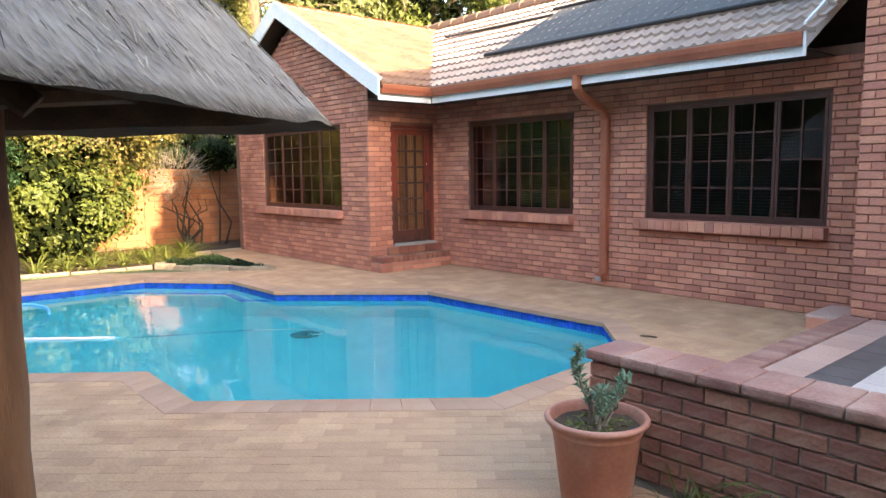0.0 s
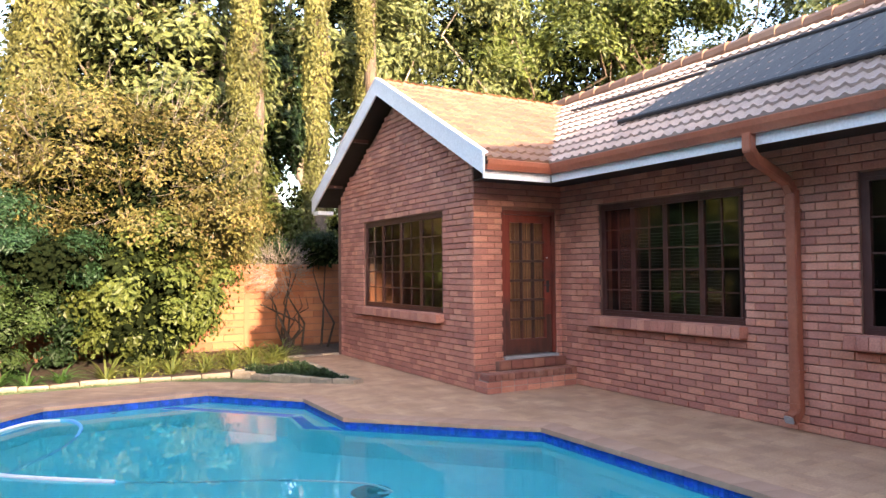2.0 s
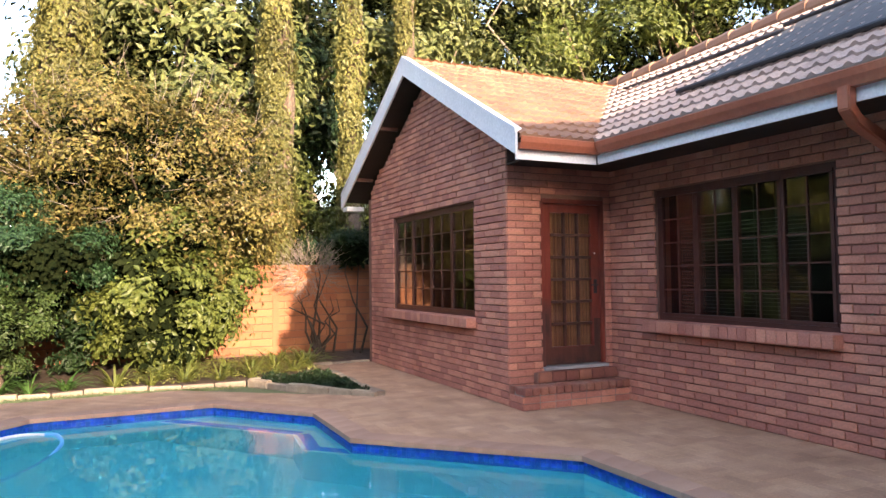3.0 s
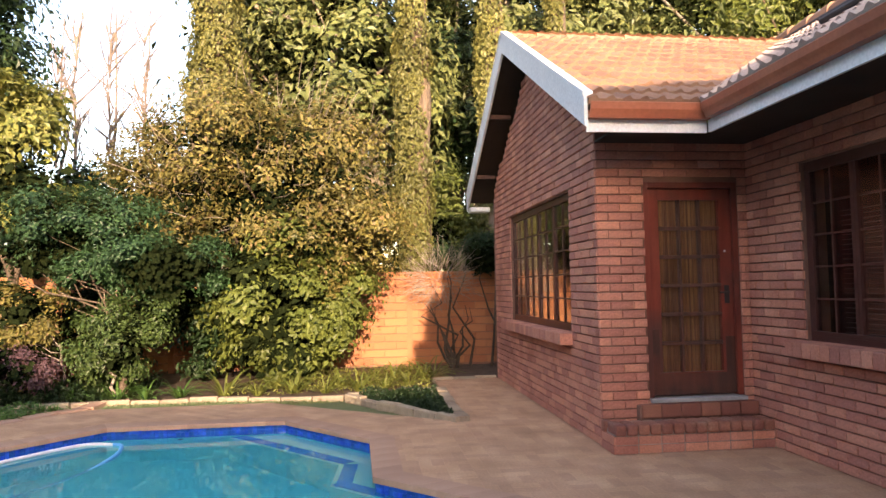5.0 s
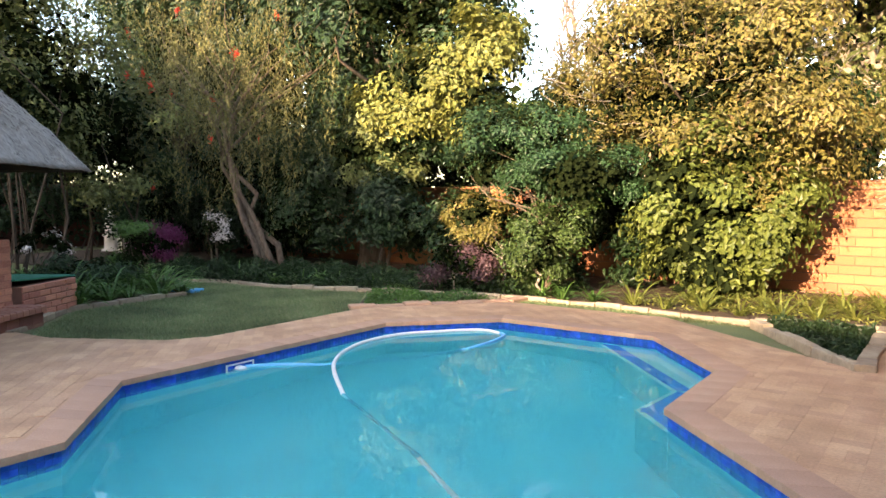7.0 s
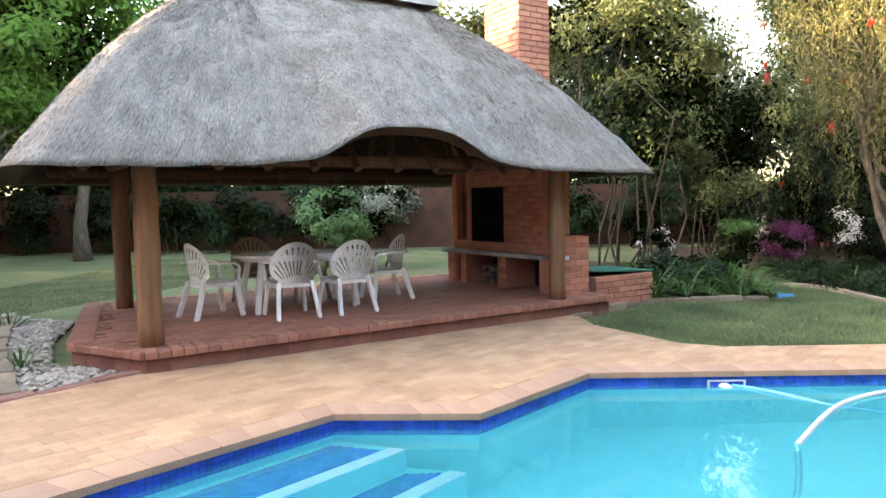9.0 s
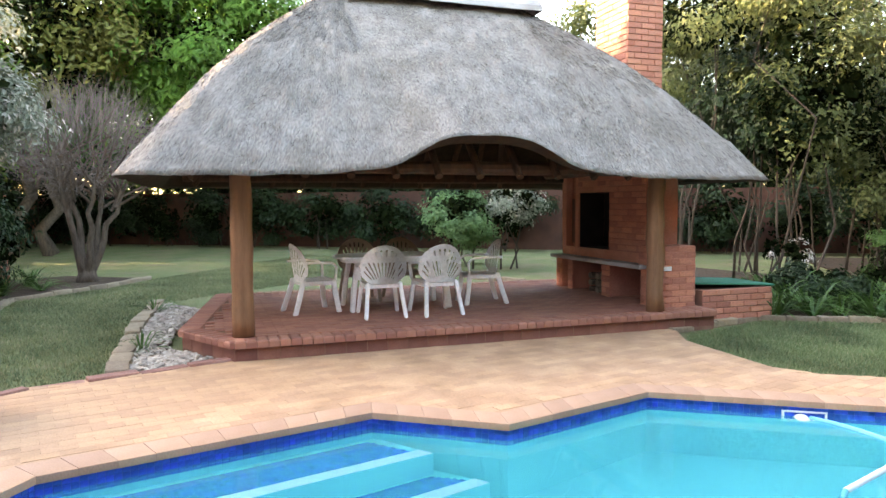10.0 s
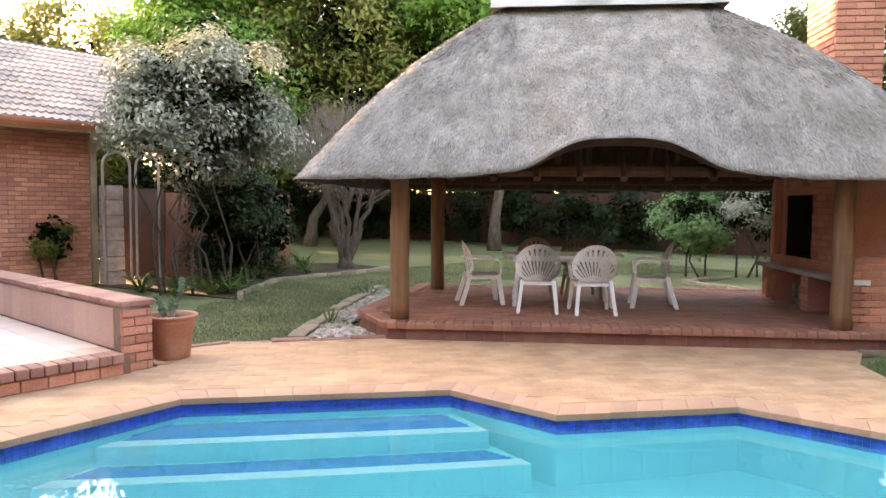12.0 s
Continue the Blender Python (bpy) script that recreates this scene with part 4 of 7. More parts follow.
for k in range(10):
    x = G_FRONT_X + 0.05 + k * 0.41
    part("ridge_tile", tube([(x, G_APEX_Y, 4.845), (x + 0.42, G_APEX_Y, 4.835)], [0.115, 0.10], 10), M_TILE, roof_gable)


# white barge boards, fascia and gutters
def board(name, p0, p1, depth, thick_dir, material, parent=None, label=""):
    """A plank whose top edge runs from p0 to p1, hanging down by depth."""
    a, b, t = Vector(p0), Vector(p1), Vector(thick_dir)
    bm = bmesh.new()
    q = [a, b, b - Vector((0, 0, depth)), a - Vector((0, 0, depth))]
    f = [bm.verts.new(p) for p in q]
    g = [bm.verts.new(p + t) for p in q]
    bm.faces.new(f)
    bm.faces.new(g[::-1])
    for i in range(4):
        bm.faces.new((f[i], f[i - 1], g[i - 1], g[i]))
    return part(name, bm, material, parent, label)


barge = thing("trim_1", None, "white painted barge boards under the gable verge", "barge board", kind="structure")
board("barge_board", (G_FRONT_X, G_EAVE_Y - 0.02, 3.16), (G_FRONT_X, G_APEX_Y, 4.93), 0.26, (0.03, 0, 0), M_WHITE, barge)
board("barge_board", (G_FRONT_X, G_APEX_Y + 0.002, 4.93), (G_FRONT_X, 15.2, 3.16), 0.26, (0.03, 0, 0), M_WHITE, barge)
board("verge_cap", (G_FRONT_X - 0.01, G_EAVE_Y - 0.02, 3.20), (G_FRONT_X - 0.01, G_APEX_Y, 4.97), 0.04, (0.09, 0, 0), M_WHITE, barge)
board("verge_cap", (G_FRONT_X - 0.01, G_APEX_Y + 0.002, 4.97), (G_FRONT_X - 0.01, 15.2, 3.20), 0.04, (0.09, 0, 0), M_WHITE, barge)
part("eave_return", block(G_FRONT_X + 0.03, 6.93, 14.9, 15.18, 2.86, 2.94), M_WHITE, barge)
for k in range(5):
    y = 9.2 + k * 1.3
    z = 3.10 + (min(y, 2 * G_APEX_Y - y) - G_EAVE_Y) * G_SLOPE - 0.10
    part("batten", block(G_FRONT_X + 0.03, GABLE_X, y - 0.03, y + 0.03, z - 0.06, z), M_FRAME, barge)
barge2 = thing("trim_2", None, "white painted barge board at the end of the long roof", "barge board", kind="structure")
board("barge_board", (EAVE_X - 0.06, Y_END - 0.0, 3.19), (RIDGE_X, Y_END, z_main(RIDGE_X) + 0.07), 0.27, (0, -0.03, 0), M_WHITE, barge2)

fascia = thing("trim_3", None, "white fascia boards under the eaves", "fascia", kind="structure")
part("fascia_board", block(EAVE_X + 0.02, EAVE_X + 0.045, Y_END, G_EAVE_Y, 2.86, 3.04), M_WHITE, fascia)
part("fascia_board", block(G_FRONT_X + 0.03, EAVE_X + 0.02, G_EAVE_Y + 0.02, G_EAVE_Y + 0.045, 2.86, 3.04), M_WHITE, fascia)
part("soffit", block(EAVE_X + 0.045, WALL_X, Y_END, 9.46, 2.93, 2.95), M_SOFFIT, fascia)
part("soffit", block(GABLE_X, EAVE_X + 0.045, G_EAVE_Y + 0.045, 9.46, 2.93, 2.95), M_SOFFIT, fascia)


def gutter_profile(p0, p1, out):
    """An ogee box gutter along p0-p1, open at the top, standing off towards out."""
    a, b, o = Vector(p0), Vector(p1), Vector(out)
    prof = [(0.0, 0.13), (0.0, 0.0), (0.07, 0.0), (0.085, 0.035), (0.105, 0.07), (0.115, 0.125), (0.105, 0.135), (0.10, 0.125), (0.09, 0.072), (0.07, 0.04), (0.06, 0.014), (0.012, 0.014), (0.012, 0.13)]
    bm = bmesh.new()
    A = [bm.verts.new(a + o * d + Vector((0, 0, h))) for d, h in prof]
    B = [bm.verts.new(b + o * d + Vector((0, 0, h))) for d, h in prof]
    for i in range(len(prof)):
        j = (i + 1) % len(prof)
        bm.faces.new((A[i], A[j], B[j], B[i]))
    bm.faces.new(A)
    bm.faces.new(B[::-1])
    return bm


gut = thing("gutter", None, "terracotta painted ogee gutter along the eaves", "gutter")
part("gutter_run", gutter_profile((EAVE_X + 0.018, Y_END, 2.965), (EAVE_X + 0.018, G_EAVE_Y - 0.1, 2.965), (-1, 0, 0)), M_GUTTER, gut)
part("gutter_run", gutter_profile((G_FRONT_X + 0.035, G_EAVE_Y + 0.018, 2.965), (EAVE_X + 0.018, G_EAVE_Y + 0.018, 2.965), (0, -1, 0)), M_GUTTER, gut)


def rect_pipe(points, w, d, side):
    """A square pipe through points; side: the wide direction."""
    bm = bmesh.new()
    rings = []
    pts = [Vector(p) for p in points]
    s = Vector(side)
    for i, p in enumerate(pts):
        t = (pts[min(i + 1, len(pts) - 1)] - pts[max(i - 1, 0)]).normalized()
        u = t.cross(s).normalized()
        rings.append([bm.verts.new(p + s * a * w / 2 + u * b * d / 2) for a, b in ((-1, -1), (1, -1), (1, 1), (-1, 1))])
    for a, b in zip(rings, rings[1:]):
        for k in range(4):
            bm.faces.new((a[k], a[(k + 1) % 4], b[(k + 1) % 4], b[k]))
    bm.faces.new(rings[0])
    bm.faces.new(rings[-1][::-1])
    es = [e for e in bm.edges if len(e.link_faces) == 2 and abs(e.link_faces[0].normal.dot(e.link_faces[1].normal)) < 0.3]
    bmesh.ops.bevel(bm, geom=es, offset=0.01, segments=2, affect="EDGES")
    return bm


dp = thing("downpipe", None, "square terracotta painted downpipe with an offset bend and shoe", "downpipe")
py = 5.70
part("swan_neck", rect_pipe([(EAVE_X - 0.03, py - 0.09, 2.98), (EAVE_X - 0.03, py - 0.09, 2.82), (EAVE_X + 0.10, py - 0.06, 2.74), (WALL_X - 0.16, py, 2.57), (WALL_X - 0.075, py, 2.46)], 0.10, 0.10, (0, 1, 0)), M_GUTTER, dp)
part("pipe", rect_pipe([(WALL_X - 0.06, py, 2.48), (WALL_X - 0.06, py, 0.24)], 0.115, 0.09, (0, 1, 0)), M_GUTTER, dp)
part("shoe", rect_pipe([(WALL_X - 0.06, py, 0.30), (WALL_X - 0.06, py, 0.21), (WALL_X - 0.12, py, 0.16), (WALL_X - 0.20, py, 0.135)], 0.118, 0.10, (0, 1, 0)), M_GUTTER, dp)
part("outlet_mouth", rect_pipe([(WALL_X - 0.198, py, 0.136), (WALL_X - 0.206, py, 0.133)], 0.10, 0.08, (0, 1, 0)), M_CEMENT, dp, "pale open mouth")
for z in (0.6, 2.25):
    part("strap", block(WALL_X - 0.112, WALL_X + 0.002, py - 0.065, py + 0.065, z, z + 0.03), M_GUTTER, dp)

# solar heating mat on the long roof
solar = thing("solar_heating_mat", None, "dark grey pool heating mat lying on the roof tiles", "solar panel")


def on_slope(x, y, h=0.075):
    return (x - h * 0.5, y, z_main(x) + h)


for k in range(5):
    y1, y0 = 8.0 - k * 1.04, 8.0 - (k + 1) * 1.04 + 0.02
    part("mat_strip", roof_slab([on_slope(8.45, y1), on_slope(9.95, y1 - 0.32), on_slope(9.95, max(y0 - 0.32, 2.75)), on_slope(8.45, y0)], 0.03), M_SOLAR, solar)
part("header_pipe", tube([on_slope(8.43, 8.1, 0.09), on_slope(8.43, 2.75, 0.09)], 0.03, 8), M_BLACK, solar)
part("header_pipe", tube([on_slope(9.97, 7.9, 0.09), on_slope(9.97, 2.75, 0.09)], 0.03, 8), M_BLACK, solar)
part("feed_pipe", tube([on_slope(9.72, 7.7, 0.08), on_slope(9.8, 9.6, 0.08), on_slope(9.86, 10.7, 0.08)], 0.025, 8), M_BLACK, solar)

# ---- wing beside the terrace ----
wing = thing("wall_9", None, "face brick wing wall standing on the terrace", "house wall", kind="structure")
wall_body("core", wing, M_MORTAR, (7.708, 2.18), -90, 7.9, 5.0, 0.25, [(0.42, 2.4, 0.22, 2.3)])
part("core_return", block(7.72, 9.0, 2.18 - 0.24, 2.172, 0.0, 3.6), M_MORTAR, wing)
# added wall out of view that keeps sun off the door wall
part("side_screen", block(6.3, 7.69, -1.2, -1.0, 0.2, 4.75), M_MORTAR, wing)
part("doorway_panel", block(7.86, 7.90, -0.22, 1.76, 0.25, 2.3), M_GLASS, wing)
part("door_sill", block(7.55, 7.95, -0.25, 1.80, 0.2, 0.262), M_WHITE, wing)
# this roof is never in view; its overhang is sized to shade the door wall
roof_wing = thing("roof_3", None, "out-of-view tile roof of the terrace wing, widened for shade", "roof", kind="structure")
part("slope", roof_slab([(6.5, 2.3, 4.8), (6.5, -6.0, 4.8), (11.5, -6.0, 6.0), (11.5, 2.3, 6.0)], 0.12), M_TILE_ROSE, roof_wing)
part("slope", roof_slab([(11.5, 2.3, 6.0), (11.5, -6.0, 6.0), (15.9, -6.0, 5.0), (15.9, 2.3, 5.0)], 0.12), M_TILE_ROSE, roof_wing)
part("end_wall", block(9.0, 15.9, 2.0, 2.17, 2.9, 5.3), M_MORTAR, roof_wing)

# ---- terrace ----
terrace = thing("terrace", None, "raised tiled terrace with a brick edge and low parapet", "terrace", kind="structure")
part("core", block(3.52, 7.705, -5.5, 2.19, -0.05, 0.165), M_MORTAR, terrace)
part("core", block(7.705, WALL_X, 2.182, 2.60, -0.05, 0.12), M_BRICK, terrace)
part("landing_tile", block(7.72, WALL_X - 0.01, 2.19, 2.62, 0.12, 0.15, 0.008), M_PINK, terrace)
n = 36
for k in range(n):
    a = 3.59 + (7.70 - 3.59) * k / n
    part("edge_brick", block(a + 0.003, a + (7.70 - 3.59) / n - 0.004, 2.0, 2.235, 0.115, 0.205, 0.016), M_COPE, terrace)
for k in range(19):
    a = 3.59 + (7.70 - 3.59) * k / 19
    part("riser_brick", block(a + 0.005, a + (7.70 - 3.59) / 19 - 0.005, 2.1, 2.205, 0.004, 0.105, 0.006), M_BRICK, terrace)
for i in range(14):
    for k in range(20):
        x, y = 3.58 + i * 0.303, 1.98 - (k + 1) * 0.303
        mt = M_PINK if k == 0 else (M_SLATE if k == 1 and i > 4 else M_TERRACE)
        part("terrace_tile", block(x + 0.003, x + 0.300, y + 0.003, y + 0.300, 0.165, 0.196), mt, terrace)

parapet = thing("parapet", None, "low brick parapet with dark bullnose coping and tiled inner face", "parapet", kind="structure")
PX0, PX1, PTOP = 3.28, 3.57, 0.68
part("core", block(PX0 + 0.010, PX1 - 0.012, -5.5, 2.132, -0.05, PTOP - 0.06), M_LIMEY, parapet)
n = 34
for k in range(n):
    b = 2.155 - k * 0.228
    part("coping_brick", block(PX0 - 0.03, PX1 + 0.02, b - 0.224, b, PTOP - 0.06, PTOP, 0.016), M_COPE, parapet)
for k in range(24):
    b = 1.96 - k * 0.303
    part("face_tile", block(PX1 - 0.012, PX1, b - 0.300, b, 0.205, PTOP - 0.08), M_PINK, parapet)
brickwork(parapet, (PX0 + 0.002, 2.14), -90, 7.7, 0, PTOP - 0.065, near=lambda s, z: s < 3.4, material=M_PARAPET, limit=150, gap=0.011, perpend=0.011)
brickwork(parapet, (PX1 - 0.002, 2.14), 180, 0.288, 0, PTOP - 0.085, near=lambda s, z: True)

# ---- south wing of the house, seen past the terrace ----
south = thing("wall_10", None, "warm brick wall of the far house wing", "house wall", kind="structure")
wall_body("core", south, M_MORTAR, (13.0, -5.792), 180, 12.5, 3.0, 0.22)
part("end_wall", block(0.5, 0.72, -13.0, -6.02, 0, 3.0), M_MORTAR, south)
part("corner_post", block(0.44, 0.56, -5.80, -5.70, 0, 2.95), M_KERB, south)
brickwork(south, (6.0, -5.776), 180, 5.48, 0, 3.0, near=lambda s, z: s > 4.2)
roof_south = thing("roof_4", None, "grey-brown tile roof of the far wing", "roof", kind="structure")
part("decking", roof_slab([(0.0, -5.1, 3.12), (13, -5.1, 3.12), (13, -9.6, 5.4), (-3.0, -9.6, 5.4)]), M_SOFFIT, roof_south)
part("rear_slope", roof_slab([(-3.0, -9.6, 5.4), (13, -9.6, 5.4), (13, -14.1, 3.12), (-3.0, -14.1, 3.12)]), M_TILE_ROSE, roof_south)
tiled_slope(roof_south, M_TILE_ROSE, (8.0, -5.07, 3.10), (-1, 0, 0), (0, -1, (5.4 - 3.12) / 4.5), 37, 15, lambda p: p.x > (p.y + 5.1) * 0.667 and p.y > -9.6, lambda p: False, 9)
gut2 = thing("gutter", None, "terracotta painted gutter on the far wing", "gutter")
part("gutter_run", gutter_profile((0.0, -5.1, 2.98), (9.0, -5.1, 2.98), (0, 1, 0)), M_GUTTER, gut2)

# ---- lapa: thatched pavilion ----
LAPA = pose(1.68, 2.32, 0, 0, 0, 124.8)
LU, LV, EZ, RZ = 7.41, 5.10, 1.89, 4.52
DECK_Z = 0.21


def eave_point(s):
    """The point of the eave outline at share s of its length, corners rounded."""
    r = 0.28
    segs = [(LU - 2 * r, 0), (math.pi * r / 2, 1), (LV - 2 * r, 2), (math.pi * r / 2, 3), (LU - 2 * r, 4), (math.pi * r / 2, 5), (LV - 2 * r, 6), (math.pi * r / 2, 7)]
    total = sum(a for a, _ in segs)
    d = (s % 1.0) * total
    for a, k in segs:
        if d <= a:
            break
        d -= a
    q = d / r
    if k == 0:
        return (r + d, 0.0)
    if k == 1:
        return (LU - r + r * math.sin(q), r - r * math.cos(q))
    if k == 2:
        return (LU, r + d)
    if k == 3:
        return (LU - r + r * math.cos(q), LV - r + r * math.sin(q))
    if k == 4:
        return (LU - r - d, LV)
    if k == 5:
        return (r - r * math.sin(q), LV - r + r * math.cos(q))
    if k == 6:
        return (0.0, LV - r - d)
    return (r - r * math.cos(q), r - r * math.sin(q))


def thatch_point(s, t, drop=0.0):
    u, v = eave_point(s)
    u = LU / 2 + (u - LU / 2) * 1.03
    ru, rv = min(max(u, 2.45), 4.95), LV / 2
    x, y = u + (ru - u) * t, v + (rv - v) * t
    z = EZ + (RZ - EZ) * (t + 0.11 * math.sin(math.pi * t) * (1 - 0.3 * t))
    arch = math.exp(-(((u - 3.6) / 0.85) ** 4)) * 0.55 + math.exp(-(((u - 3.6) / 1.25) ** 2)) * 0.45
    if v < LV / 2:
        z += 0.45 * arch * min(1.0, max(0.0, 1 - v / 0.6)) * (1 - t) ** 3
    return Vector((x, y, z - drop))


def thatch_roof():
    bm = bmesh.new()
    NS, NT = 560, 44
    uv = bm.loops.layers.uv.new("lie")
    grids = []
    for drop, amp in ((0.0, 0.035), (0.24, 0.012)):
        g = []
        for j in range(NT + 1):
            row = []
            for i in range(NS):
                t = j / NT * 0.985
                p = thatch_point(i / NS, t if drop == 0 else 0.075 + t * 0.9, drop)
                nv = noise.noise(p * 3.0) * amp + noise.noise(p * 11.0) * amp * 0.6
                if drop == 0:
                    nv += noise.noise(Vector((i * 0.45, t * 18.0, 3.0))) * 0.016 + noise.noise(Vector((i * 0.2, t * 34.0, 8.0))) * 0.020
                nv *= min(1.0, 0.35 + t * 7)
                row.append(bm.verts.new(p + Vector((0, 0, nv))))
            g.append(row)
        grids.append(g)
    for gi, g in enumerate(grids):
        for j in range(NT):
            for i in range(NS):
                q = (g[j][i], g[j][(i + 1) % NS], g[j + 1][(i + 1) % NS], g[j + 1][i])
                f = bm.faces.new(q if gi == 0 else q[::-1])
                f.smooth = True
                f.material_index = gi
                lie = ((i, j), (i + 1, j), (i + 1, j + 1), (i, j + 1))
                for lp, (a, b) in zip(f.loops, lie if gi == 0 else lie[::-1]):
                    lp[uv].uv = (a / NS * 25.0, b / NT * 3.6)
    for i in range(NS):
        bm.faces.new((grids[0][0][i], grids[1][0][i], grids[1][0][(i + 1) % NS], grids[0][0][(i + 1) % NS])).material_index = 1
    return bm


lapa_roof = thing("thatched_roof", LAPA, "hipped grey weathered thatch roof with an arched front eave", "thatched roof")
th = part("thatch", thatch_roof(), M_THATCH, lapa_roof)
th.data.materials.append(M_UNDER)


def straw(name, count, seed, lift):
    """Loose straw ends lying down the slope."""
    rng = np.random.default_rng(seed)
    v, f = [], []
    for k in range(count):
        s, t = rng.random(), 0.025 + rng.random() ** 0.9 * 0.945
        a = thatch_point(s, t)
        b = thatch_point(s + rng.normal(0, 0.0015), min(t + 0.02, 1.0))
        d = (a - b).normalized()
        nrm = Vector((rng.normal(0, 1), rng.normal(0, 1), 0.6)).normalized()
        w = d.cross(nrm).normalized() * rng.uniform(0.001, 0.0028)
        L = rng.uniform(0.025, 0.075)
        o = a + Vector((0, 0, rng.uniform(-0.012, 0.010) + lift))
        e = o + d * L + Vector((0, 0, rng.uniform(-0.004, 0.006)))
        n = len(v)
        v += [o - w, o + w, e + w * 0.5, e - w * 0.5]
        f.append((n, n + 1, n + 2, n + 3))
    return np_mesh(name, [tuple(p) for p in v], f)


link_mesh("straw_ends", straw("straw_ends", 80000, 4, 0.0), M_STRAW, lapa_roof)["kind"] = "stuff"
# second straw layer in the dark fleck colour imitates shadow gaps
link_mesh("dark_straw_ends", straw("dark_straw_ends", 38000, 5, 0.007), M_STRAW_SHADE, lapa_roof, "dark straw flecks painted as shadow between straws")["kind"] = "stuff"


def ridge_cap():
    bm = bmesh.new()
    n = 24
    rings = []
    prof = [(-0.42, -0.30), (-0.40, -0.22), (-0.16, 0.02), (0.0, 0.08), (0.16, 0.02), (0.40, -0.22), (0.42, -0.30)]
    for i in range(n + 1):
        u = 2.1 + (5.3 - 2.1) * i / n
        rings.append([bm.verts.new((u, LV / 2 + d, RZ + 0.12 + h + noise.noise(Vector((u * 3, d * 5, 0))) * 0.015)) for d, h in prof])
    for a, b in zip(rings, rings[1:]):
        for k in range(len(prof) - 1):
            bm.faces.new((a[k], a[k + 1], b[k + 1], b[k]))
    bm.faces.new(rings[0])
    bm.faces.new(rings[-1][::-1])
    return bm


part("ridge_cap", ridge_cap(), M_CEMENT, lapa_roof, "grey cement ridge capping")

POSTS = [(1.06, 0.78), (6.20, 0.70), (1.22, 3.75)]


def gum_pole(p0, p1, r, sides=10, seed=1):
    rng = random.Random(seed)
    a, b = Vector(p0), Vector(p1)
    n = 8
    return tube([a.lerp(b, i / n) + Vector((rng.uniform(-1, 1), rng.uniform(-1, 1), 0)) * r * 0.10 for i in range(n + 1)], [r * rng.uniform(0.94, 1.06) for _ in range(n + 1)], sides)


for k, (u, v) in enumerate(POSTS):
    w = LAPA @ Vector((u, v, 0))
    tagged(part("pavilion_post", gum_pole((0, 0, DECK_Z), (0, 0, 2.1), 0.115, 12, k), M_POLE, None, "", pose(w.x, w.y, 0), True), "round brown gum-pole post standing on the brick deck", "post", "pavilion posts")

frame_ = thing("roof_frame", LAPA, "brown gum-pole beams and rafters under the thatch", "roof frame")
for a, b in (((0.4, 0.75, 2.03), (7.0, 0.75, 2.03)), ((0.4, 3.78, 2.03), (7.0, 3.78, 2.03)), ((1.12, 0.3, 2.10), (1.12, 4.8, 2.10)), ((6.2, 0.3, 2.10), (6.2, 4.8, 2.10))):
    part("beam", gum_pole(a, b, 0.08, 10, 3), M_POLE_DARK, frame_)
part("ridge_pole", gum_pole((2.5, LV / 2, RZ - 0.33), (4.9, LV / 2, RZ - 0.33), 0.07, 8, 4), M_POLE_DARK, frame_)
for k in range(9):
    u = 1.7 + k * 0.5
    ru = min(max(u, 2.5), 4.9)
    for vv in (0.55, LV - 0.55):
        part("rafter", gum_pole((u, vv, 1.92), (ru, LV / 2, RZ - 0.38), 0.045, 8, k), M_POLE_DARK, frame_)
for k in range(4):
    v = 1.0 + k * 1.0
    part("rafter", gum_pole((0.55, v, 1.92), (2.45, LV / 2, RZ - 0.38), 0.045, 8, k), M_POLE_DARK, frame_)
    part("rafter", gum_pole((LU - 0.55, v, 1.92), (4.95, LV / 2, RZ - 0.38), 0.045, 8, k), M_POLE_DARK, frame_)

# brick deck
deck = thing("deck", None, "raised red clay paver deck with a brick edge", "deck", kind="structure")
D0 = [(0.95, 0.52), (7.0, 0.52), (7.0, 4.6), (0.85, 4.6), (0.42, 1.45)]
DECK = [tuple((LAPA @ Vector((u, v, 0))).xy) for u, v in D0]
part("core", prism(DECK, -0.05, DECK_Z - 0.02), M_MORTAR, deck)


